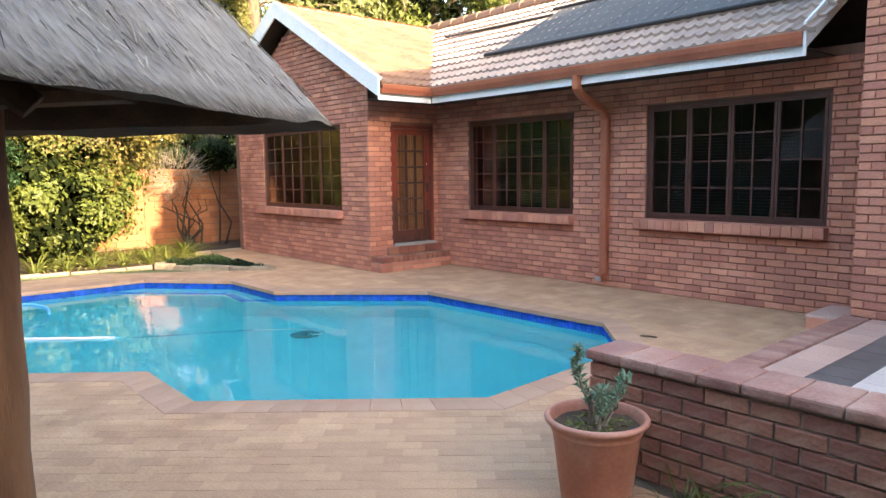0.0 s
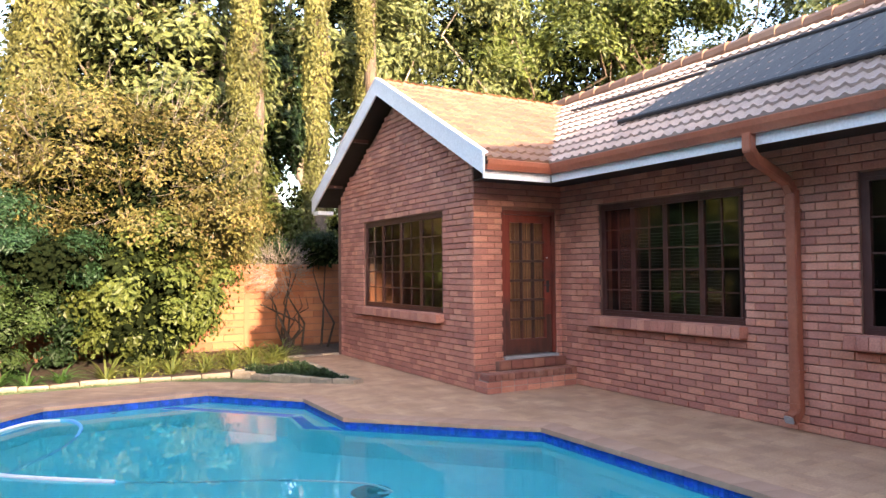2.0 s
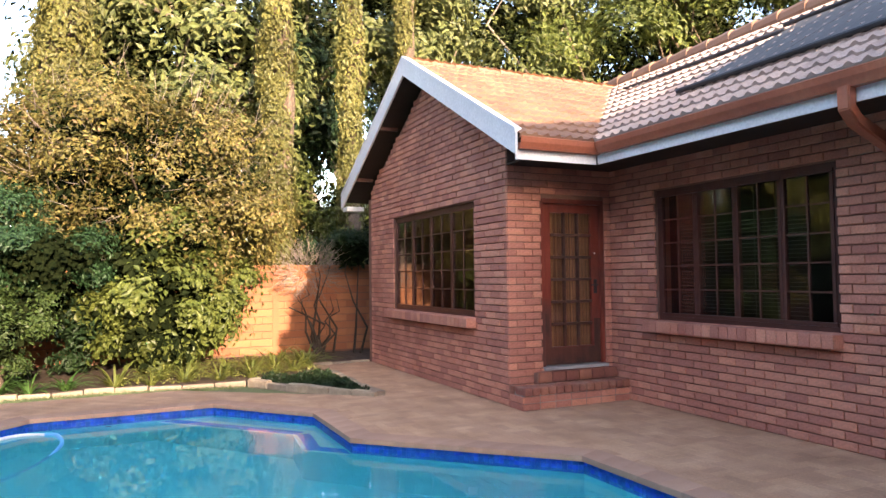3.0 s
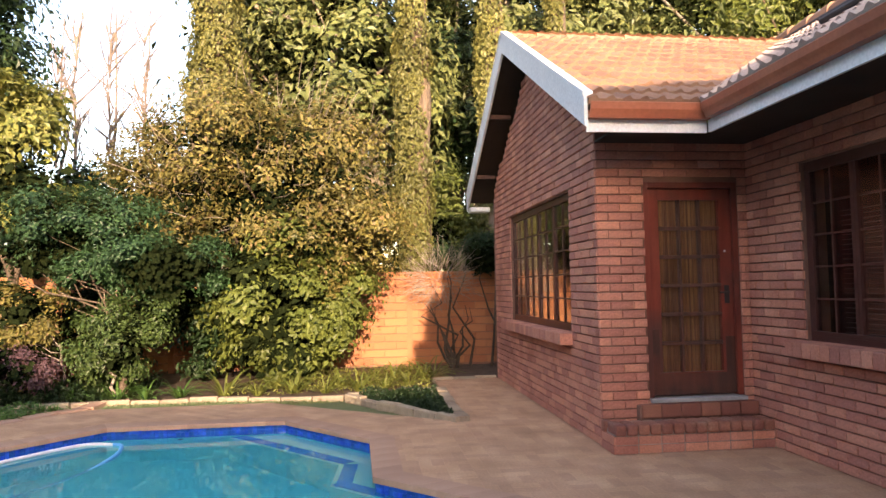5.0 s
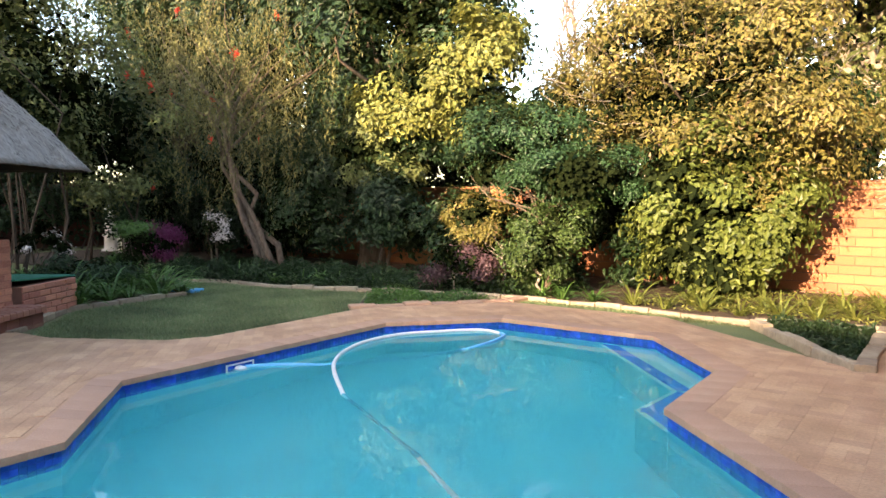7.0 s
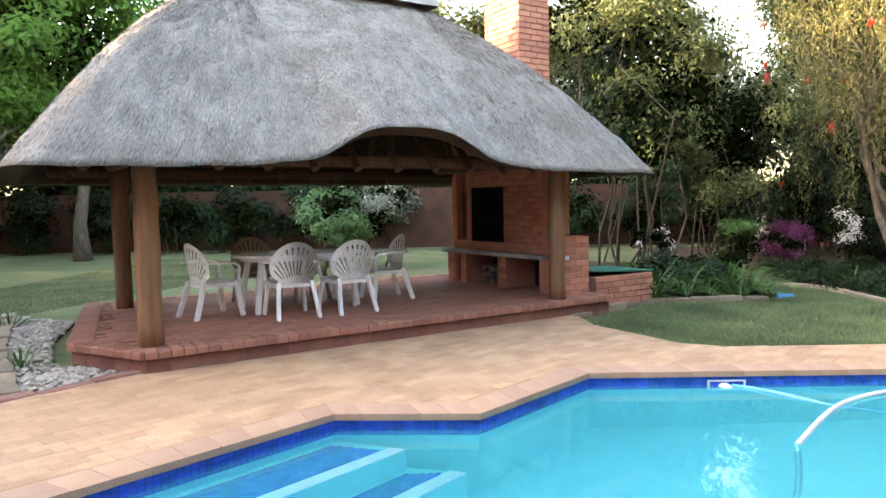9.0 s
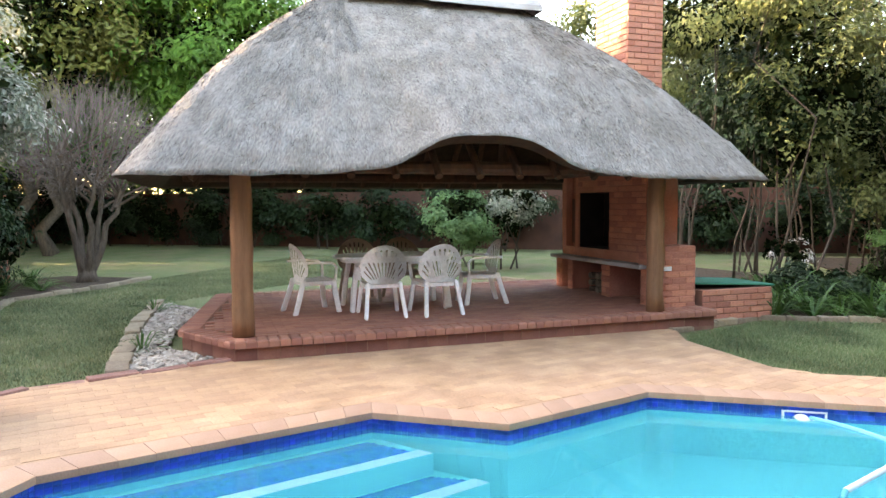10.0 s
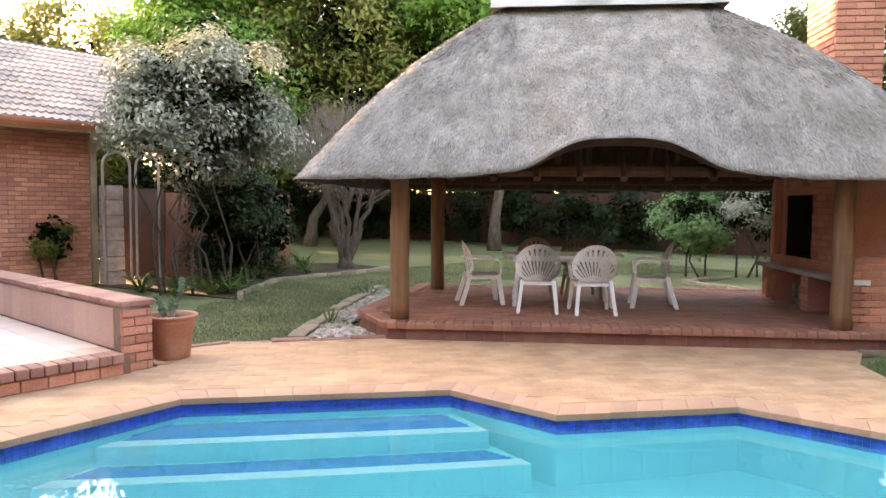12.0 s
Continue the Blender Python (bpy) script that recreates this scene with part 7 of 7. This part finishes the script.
bare_tree(-5.4, -4.8)
rngp = random.Random(9)
for bx, by in ((-4.6, 26.5), (-3.3, 25.8), (-2.5, 26.6), (-5.6, 27.5)):
    thin = thing("bare_poplar", None, "leafless slender tree against the sky", "tree", "bare poplars")
    part("trunk", tube(limb_path((bx, by, GZ), (bx + 0.2, by, 11.0), rngp, 0.015, 8), [0.10 - 0.01 * i for i in range(9)], 6), M_TWIG_DIM, thin)
    bm = bmesh.new()
    for k in range(44):
        z = rngp.uniform(2.5, 10)
        tube(limb_path((bx, by, z), (bx + rngp.gauss(0, 0.7), by + rngp.gauss(0, 0.5), z + rngp.uniform(1.0, 2.4)), rngp, 0.06, 4), [0.035, 0.028, 0.02, 0.012, 0.005], 4, bm, caps=False)
    part("branches", bm, M_TWIG_DIM, thin)["kind"] = "stuff"

# ---- strap-leaved plants ----
def strap_plant_mesh(seed, blades=34, length=0.55, width=0.03):
    rng = random.Random(seed)
    v, f = [], []
    for k in range(blades):
        a = rng.uniform(0, 2 * math.pi)
        L = length * rng.uniform(0.6, 1.15)
        lift = rng.uniform(0.45, 1.15)
        d = Vector((math.cos(a), math.sin(a), 0))
        s = Vector((-d.y, d.x, 0)) * width * rng.uniform(0.7, 1.2) * 0.5
        p0 = d * rng.uniform(0, 0.05)
        base = len(v)
        for i in range(6):
            t = i / 5
            p = p0 + d * L * t * (1.25 - lift * 0.55) + Vector((0, 0, L * lift * (t - 0.62 * t * t * (1.35 - 0.3 * lift)) * 1.3))
            w = s * (1 - 0.85 * t ** 2)
            v += [tuple(p - w), tuple(p + w + Vector((0, 0, 0.004)))]
        for i in range(5):
            q = base + i * 2
            f.append((q, q + 1, q + 3, q + 2))
    return np_mesh("blades", v, f)


def strap_plants(spots, material, label, group, length=0.55, seed=1, width=0.03):
    meshes = [strap_plant_mesh(seed * 10 + k, 36, length, width) for k in range(3)]
    rng = random.Random(seed)
    for i, (x, y) in enumerate(spots):
        ob = thing("strap_leaf_plant", pose(x, y, -0.05, 0, 0, rng.uniform(0, 360)), label, "plant", group)
        ob.scale = [rng.uniform(0.8, 1.2)] * 3
        link_mesh("leaf_tuft", meshes[i % 3], material, ob)


rs = random.Random(77)
strap_plants([(-4.9, 12.3), (-4.3, 12.3), (-3.7, 12.2), (-3.1, 12.35), (-2.5, 12.7), (-1.9, 12.95), (-1.3, 13.1), (-0.7, 13.35), (-0.1, 13.55), (0.5, 13.6), (1.1, 13.65), (1.5, 13.6), (1.95, 13.75), (-2.2, 13.4), (-3.3, 13.0), (-0.4, 13.9), (0.85, 13.95)], L_STRAP, "dark green strap-leaved plant behind the kerb", "border plants", 0.5, 1)
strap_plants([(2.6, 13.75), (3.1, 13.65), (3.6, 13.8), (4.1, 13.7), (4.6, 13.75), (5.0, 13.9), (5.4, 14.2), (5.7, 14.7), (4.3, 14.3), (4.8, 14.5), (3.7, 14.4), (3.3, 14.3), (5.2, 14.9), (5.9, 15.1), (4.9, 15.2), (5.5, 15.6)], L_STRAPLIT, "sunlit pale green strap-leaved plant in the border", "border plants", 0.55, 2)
strap_plants([(-3.92 - 0.46 * (k // 5) + rs.uniform(-0.1, 0.1), 8.75 + 0.42 * (k % 5) + rs.uniform(-0.1, 0.1)) for k in range(30)], L_STRAP, "dark green strap-leaved plant massed in the flower bed", "flower bed plants", 0.74, 3, 0.036)
strap_plants([(-1.9, -3.9), (-2.4, -4.3), (-1.4, -3.6), (-0.2, -2.6), (0.15, -3.1), (-0.8, -3.0), (0.4, -2.7), (-3.0, -4.5), (0.45, -3.9), (-3.8, -4.4), (-1.6, -4.7), (-2.1, -5.0), (-2.7, -5.2), (-3.3, -5.6), (-3.9, -5.8), (-1.1, -4.3), (-4.4, -5.3), (-1.9, -4.4), (-0.5, -2.5)], L_STRAP, "dark green strap-leaved plant in the tree bed", "tree bed plants", 0.72, 4, 0.036)
strap_plants([(0.42, 1.42), (-2.0, -0.35)], L_STRAP, "tuft of narrow green leaves in the pebbles", "pebble bed plants", 0.36, 5, 0.018)
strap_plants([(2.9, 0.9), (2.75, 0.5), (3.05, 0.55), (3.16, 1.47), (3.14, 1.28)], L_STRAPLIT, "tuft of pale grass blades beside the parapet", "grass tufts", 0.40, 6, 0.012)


def groundcover(pts, n, seed, material, label, leaf=0.06, height=0.12):
    rng = np.random.default_rng(seed)
    lo, hi = np.min(pts, axis=0), np.max(pts, axis=0)
    p = []
    while len(p) < n:
        q = lo + rng.random(2) * (hi - lo)
        if inside(q, pts):
            p.append((q[0], q[1], rng.random() * height * (0.6 + 0.6 * math.sin(q[0] * 5) * math.cos(q[1] * 6))))
    p = np.array(p)
    nr = rng.normal(size=p.shape) + np.array([0, 0, 0.9])
    v, f = leaf_arrays(p, nr, leaf, rng, -0.4, 0.4)
    ob = link_mesh("groundcover", np_mesh("groundcover", v, f), material)
    tagged(ob, label, "groundcover", kind="stuff")


groundcover([(5.70, 11.05), (5.70, 13.15), (4.6, 12.92)], 5200, 1, L_DARK, "dense dark green groundcover in the triangular bed", 0.07, 0.16)
groundcover([(-0.45, 11.15), (0.85, 12.75), (-0.3, 12.75), (-1.4, 12.4)], 2600, 2, L_STRAP, "low green groundcover in the wedge bed", 0.07, 0.14)
groundcover([(-5.4, 11.6), (-3.3, 12.1), (-1.8, 12.7), (1.0, 13.5), (1.5, 14.8), (-2.5, 14.6), (-8.0, 14.4), (-8.0, 12.0)], 26000, 3, L_DARK, "low dark groundcover under the shrubs", 0.09, 0.28)
groundcover([(2.6, 13.5), (5.7, 13.5), (5.9, 16.6), (3.4, 16.6)], 1500, 4, L_YELLOW, "sunlit yellow-green groundcover in the border", 0.06, 0.10)


def grass_field(name, poly, n, seed, label, h=0.045, material=None):
    rng = np.random.default_rng(seed)
    poly_ = poly
    lo, hi = np.min(poly_, axis=0), np.max(poly_, axis=0)
    q = lo + rng.random((int(n * 2.2), 2)) * (hi - lo)
    q = q[[inside(t, poly_) for t in q]][:n]
    m = len(q)
    a = rng.uniform(0, 2 * np.pi, m)
    w = rng.uniform(0.004, 0.009, m)
    hh = h * rng.uniform(0.5, 1.4, m)
    lean = rng.normal(0, 0.5, (m, 2)) * hh[:, None]
    b0 = np.stack([q[:, 0] - np.cos(a) * w, q[:, 1] - np.sin(a) * w, np.full(m, -0.062)], axis=1)
    b1 = np.stack([q[:, 0] + np.cos(a) * w, q[:, 1] + np.sin(a) * w, np.full(m, -0.062)], axis=1)
    t = np.stack([q[:, 0] + lean[:, 0], q[:, 1] + lean[:, 1], -0.06 + hh], axis=1)
    v = np.stack([b0, b1, t], axis=1).reshape(-1, 3)
    ob = link_mesh(name, np_mesh(name, v, np.arange(3 * m).reshape(-1, 3)), material or L_GRASS)
    tagged(ob, label, "grass", kind="stuff")


grass_field("grass", [(-2.2, 7.4), (-1.7, 7.4), (-0.5, 8.1), (-0.3, 8.5), (-0.4, 10.9), (-1.6, 12.4), (-3.4, 11.85), (-4.8, 11.8), (-5.6, 11.3), (-3.7, 10.3), (-3.5, 8.5)], 90000, 1, "short green lawn beside the pool paving")
grass_field("grass", [(2.9, 1.2), (2.1, 1.5), (1.5, 1.9), (-2.9, -1.1), (-7, 0), (-12, 3), (-14, -4), (-6.3, -3.8), (-4.6, -3.5), (-2.6, -3.7), (-0.5, -2.1), (0.6, -1.6)], 90000, 2, "short worn lawn past the pavilion", 0.04, L_LAWN)
grass_field("grass", [(1.0, 12.82), (3.4, 12.84), (4.4, 12.95), (2.6, 13.26), (1.0, 13.24)], 5000, 3, "thin strip of grass along the kerb")

# ---- pebble bed ----
pebbles = thing("pebble_bed", None, "bed of rounded grey and pink river pebbles beside the deck", "pebbles", kind="structure")
PEB = [(1.42, 1.92), (0.62, 2.66), (0.50, 2.2), (0.25, 1.62), (-0.9, 0.9), (-2.3, 0.35), (-2.85, -0.88)]
part("bed", prism(PEB, -0.07, -0.03), M_SOIL, pebbles)


def pebble_mesh(seed):
    rng = random.Random(seed)
    bm = bmesh.new()
    bmesh.ops.create_icosphere(bm, subdivisions=1, radius=1)
    s = Vector((rng.uniform(0.8, 1.3), rng.uniform(0.7, 1.0), rng.uniform(0.45, 0.7)))
    for v in bm.verts:
        v.co = Vector((v.co.x * s.x, v.co.y * s.y, v.co.z * s.z)) * rng.uniform(0.9, 1.1)
    vs = np.array([v.co[:] for v in bm.verts])
    fs = np.array([[v.index for v in f.verts] for f in bm.faces])
    bm.free()
    return vs, fs


rp = random.Random(3)
kinds = [pebble_mesh(k) for k in range(5)]
P = Pieces("pebble", pebbles, M_STONE, 280)
made = 0
while made < 1500:
    q = (rp.uniform(-2.9, 1.45), rp.uniform(-0.9, 2.7))
    if inside(q, PEB):
        k = rp.randrange(5)
        r = rp.uniform(0.018, 0.042)
        m = pose(q[0], q[1], -0.025 + rp.uniform(0, 0.03), rp.uniform(-20, 20), rp.uniform(-20, 20), rp.uniform(0, 360))
        rk = round(r, 3)
        P.add(m, (k, rk), kinds[k][0] * rk, kinds[k][1], q[0] > 0.35)
        made += 1
P.done()

# ---- potted plant ----
pot = thing("flower_pot", pose(2.915, 1.83, 0) @ Matrix.Diagonal((1.05, 1.05, 1.03, 1)), "terracotta-coloured plastic pot with rolled rim standing on the paving", "pot")
part("body", lathe([(0.0, 0.006), (0.165, 0.004), (0.172, 0.012), (0.215, 0.36), (0.222, 0.365), (0.225, 0.375), (0.222, 0.40), (0.235, 0.405), (0.252, 0.415), (0.256, 0.428), (0.250, 0.440), (0.236, 0.443), (0.226, 0.435), (0.222, 0.40), (0.21, 0.365)], 48), M_POT, pot, smooth=True)
bm = bmesh.new()
bmesh.ops.create_circle(bm, cap_ends=True, segments=40, radius=0.214)
bmesh.ops.subdivide_edges(bm, edges=bm.edges[:], cuts=2, use_grid_fill=True)
for v in bm.verts:
    v.co.z = 0.385 + noise.noise(v.co * 14) * 0.02
part("soil", bm, M_SOIL, pot)
nl = np.random.default_rng(8)
lit = nl.uniform(-0.14, 0.14, (120, 2))
lv, lf = leaf_arrays(np.column_stack([lit, 0.388 + nl.uniform(0, 0.018, 120)]), nl.normal(size=(120, 3)) * 0.5 + np.array([0, 0, 1.0]), 0.035, nl, 0.0, 0.5)
link_mesh("leaf_litter", np_mesh("leaf_litter", lv, lf), L_STRAPLIT, pot, "small fallen leaves on the soil")["kind"] = "stuff"
plant = thing("succulent_plant", pose(2.915, 1.83, 0.39), "upright grey-green succulent with stubby leaves in the pot", "plant")
for k, (x, y, lx, ly, h) in enumerate(((0.0, 0.03, -0.09, 0.03, 0.42), (0.03, -0.02, 0.10, -0.07, 0.26), (-0.02, -0.03, 0.0, -0.02, 0.22), (0.05, 0.04, 0.12, 0.02, 0.15))):
    rk = random.Random(k)
    pts = limb_path((x, y, 0), (x + lx, y + ly, h), rk, 0.04, 6)
    stem = part("stem", tube(pts, [0.012, 0.011, 0.010, 0.009, 0.008, 0.006, 0.004], 6), M_TWIG, plant)
    nr = np.random.default_rng(k)
    n = int(h * 300)
    tt = nr.uniform(0.3, 1.0, n)
    ctr = np.array([pts[min(5, int(t * 6))].lerp(pts[min(6, int(t * 6) + 1)], t * 6 - int(t * 6)) if t < 1 else pts[6] for t in tt])
    a = nr.uniform(0, 2 * np.pi, n)
    nn = np.stack([np.cos(a), np.sin(a), 0.7 + 0 * a], axis=1)
    v, f = leaf_arrays(ctr + nn * 0.022, np.cross(nn, nr.normal(size=nn.shape)), 0.062, nr, -0.5, 0.28)
    link_mesh("leaves", np_mesh("leaves", v, f), L_POT, stem)

# ---- pool cleaner, hose and skimmer ----
def smooth_path(pts, n=10):
    """A smooth curve through points."""
    pts = [Vector(p) for p in pts]
    out = []
    for i in range(len(pts) - 1):
        p0, p1, p2, p3 = pts[max(i - 1, 0)], pts[i], pts[i + 1], pts[min(i + 2, len(pts) - 1)]
        for k in range(n):
            t = k / n
            out.append(0.5 * ((2 * p1) + (p2 - p0) * t + (2 * p0 - 5 * p1 + 4 * p2 - p3) * t * t + (3 * p1 - p0 - 3 * p2 + p3) * t ** 3))
    out.append(pts[-1])
    return out


def ribbed(path, r=0.021):
    return tube(path, [r * (1.0 if i % 2 else 0.9) for i in range(len(path))], 10)


hose = thing("cleaner_hose", None, "floating ribbed pool cleaner hose in white and blue lengths", "hose")
W = WATER
part("hose_length", ribbed(smooth_path([(0.80, 8.14, W + 0.0), (1.05, 8.40, W + 0.005), (1.36, 8.66, W - 0.01)], 24)), M_HOSE_B, hose, "pale blue hose length")
part("hose_length", ribbed(smooth_path([(1.36, 8.66, W - 0.012), (1.9, 9.6, W - 0.04), (2.12, 10.4, W + 0.004), (2.06, 10.95, W + 0.008), (1.93, 11.1, W + 0.006)], 24)), M_HOSE_B, hose, "blue hose length")
part("hose_length", ribbed(smooth_path([(1.93, 11.1, W + 0.002), (1.62, 11.12, W + 0.01), (1.25, 10.70, W + 0.012), (0.97, 10.2, W + 0.012), (1.0, 9.5, W + 0.012), (1.42, 8.75, W + 0.01), (2.3, 8.0, W + 0.003)], 24)), M_HOSE_W, hose, "white hose length")
part("hose_length", ribbed(smooth_path([(2.3, 8.0, W + 0.0), (2.75, 7.8, W - 0.06), (3.6, 7.36, W - 0.06)], 24)), M_HOSE_VEILED, hose, "blue hose length")
part("hose_length", ribbed(smooth_path([(3.6, 7.36, W - 0.06), (4.2, 7.05, W - 0.2), (4.5, 7.1, W - 0.6), (4.55, 7.45, -1.10)], 24)), M_HOSE_W, hose, "white hose length")
part("hose_joint", tube([(3.56, 7.38, W - 0.058), (3.66, 7.33, W - 0.064)], 0.028, 10), M_HOSE_VEILED, hose)
cleaner = thing("pool_cleaner", pose(4.55, 7.65, -1.248, 0, 0, 30), "dark disc-footed pool cleaner resting on the pool floor", "pool cleaner")
part("disc", lathe([(0.0, 0.0), (0.18, 0.0), (0.20, 0.015), (0.17, 0.03), (0.06, 0.05), (0.0, 0.05)], 32), M_BLACK, cleaner)
part("body", lathe([(0.06, 0.04), (0.075, 0.07), (0.06, 0.16), (0.03, 0.20), (0.024, 0.26)], 16), M_BLACK, cleaner, "", pose(0, 0, 0, 25, 0, 0))
skim = thing("skimmer", pose(0.752, 8.10, -0.02, 0, 0, -88) @ Matrix.Diagonal((1.3, 1.2, 1.05, 1)), "white skimmer mouth set in the pool wall", "skimmer")
bm = bmesh.new()
for a, b, c, d in ((-0.13, 0.13, -0.20, -0.185), (-0.13, 0.13, -0.075, -0.06), (-0.13, -0.115, -0.185, -0.075), (0.115, 0.13, -0.185, -0.075)):
    box(bm, a, b, -0.01, 0.02, c, d)
part("frame", bm, M_HOSE_W, skim)
# thin black panel stands in for the dark inside the mouth
part("throat", block(-0.115, 0.115, -0.002, 0.004, -0.185, -0.075), M_BLACK, skim)
part("hose_cuff", lathe([(0.0, 0.0), (0.03, 0), (0.048, 0.02), (0.048, 0.07), (0.024, 0.10), (0.0, 0.10)], 16), M_HOSE_W, skim, "", pose(0.02, 0.0, -0.13, -90, 0, 0))
drain = tagged(part("wall_inlet", lathe([(0.0, 0.0), (0.035, 0.0), (0.03, 0.012), (0.0, 0.012)], 16), M_BLACK, None, "", pose(2.55, 11.44, -0.30, 90, 0, 0)), "small dark water inlet in the pool wall", "inlet")

# ---- gate, statue, bench and odds ----
gate = thing("steel_gate", None, "brown sheet-steel garden gate under twin arched bars", "gate")
part("panel", block(-1.03, -0.13, -5.86, -5.84, 0.05, 1.88), M_RUST, gate)
for z in (0.05, 1.3, 1.88):
    part("rail", block(-1.05, -0.11, -5.87, -5.83, z, z + 0.04), M_RUST, gate)
for x0, x1 in ((-0.60, -0.12), (0.0, 0.54)):
    arc = [(x0, -5.22, 0.05), (x0, -5.22, 2.35)] + [((x0 + x1) / 2 - (x1 - x0) / 2 * math.cos(math.pi * k / 10), -5.22, 2.35 + (x1 - x0) / 2 * math.sin(math.pi * k / 10)) for k in range(11)] + [(x1, -5.22, 0.05)]
    part("arch_bar", tube(arc, 0.026, 8), M_STEEL, gate, "pale grey steel arch bar")
def stone_pillar(x, y, w, label):
    """A post of stacked rough blocks."""
    t = thing("stone_pillar", pose(x, y, -0.05), label, "pillar")
    rng = random.Random(5)
    z = 0.0
    while z < 2.0:
        h = rng.uniform(0.24, 0.32)
        a, b = w / 2 * rng.uniform(0.94, 1.04), w / 2 * rng.uniform(0.94, 1.04)
        part("stone_block", block(-a, a, -b, b, z, z + h - 0.012, 0.025), M_ROUGH, t, "", pose(0, 0, 0, 0, 0, rng.uniform(-3, 3)))
        part("joint", block(-w * 0.42, w * 0.42, -w * 0.42, w * 0.42, z + h - 0.014, z + h + 0.002), M_LIMEY, t)
        z += h


stone_pillar(0.27, -5.48, 0.36, "pale rough stone-block pillar beside the steel gate")
gate_wall = thing("wall_14", None, "brown brick garden wall beside the gate", "garden wall", kind="structure")
part("core", block(-4.4, -1.07, -6.0, -5.83, -0.05, 1.85), M_BRICK2, gate_wall)
statue = tagged(part("statue", lathe([(0.0, 0.0), (0.30, 0.0), (0.30, 0.08), (0.22, 0.10), (0.20, 0.45), (0.26, 0.5), (0.26, 0.55), (0.17, 0.56), (0.20, 0.75), (0.14, 0.95), (0.19, 1.2), (0.20, 1.35), (0.09, 1.46), (0.06, 1.5), (0.10, 1.58), (0.10, 1.66), (0.05, 1.74), (0.0, 1.75)], 20), M_STATUE, None, "", pose(-15.0, 15.0, -0.05), True), "pale cast-stone garden statue on a pedestal", "statue")
bench = thing("stone_bench", pose(-12.8, 14.7, -0.05, 0, 0, 25), "pale stone garden bench in the border", "bench")
part("seat_slab", block(-0.8, 0.8, -0.2, 0.2, 0.42, 0.5, 0.015), M_STATUE, bench)
part("support", block(-0.6, -0.45, -0.16, 0.16, 0, 0.42, 0.01), M_STATUE, bench)
part("support", block(0.45, 0.6, -0.16, 0.16, 0, 0.42, 0.01), M_STATUE, bench)
bin_ = tagged(part("blue_tray", block(-0.25, 0.25, -0.16, 0.16, 0.0, 0.07, 0.02), M_HOSE_B, None, "", pose(-4.2, 10.7, -0.058, 0, 0, 20)), "small blue plastic tray lying at the lawn edge", "tray")
stick = tagged(part("twig", tube([(6.15, 3.62, 0.010), (6.17, 3.54, 0.014), (6.2, 3.46, 0.010)], [0.008, 0.011, 0.007], 6), M_BARK, None), "short dark stick lying on the paving", "stick")

# ---- many-piece surfaces ----
brickwork(wall_main, (WALL_X, MS), -90, 7.3, 0.0, 2.95, open_main, near=lambda s, z: 1.0 < s < 3.9 and z < 1.0)
brickwork(wall_gable, (GABLE_X, GS), -90, GS - DOOR_Y, 0.0, 4.6, open_gable, gable_top, near=lambda s, z: s > 2.6 and z < 2.2)
brickwork(wall_door, (GABLE_X, DOOR_Y), 0, WALL_X - GABLE_X, 0.0, 2.95, open_door, near=lambda s, z: True)
brickwork(wing, (7.7, 2.18), -90, 4.0, 0.2, 4.9, [(0.42, 2.4, 0.22, 2.3)], near=lambda s, z: s < 0.5)
lay_pavers()
lay_deck()
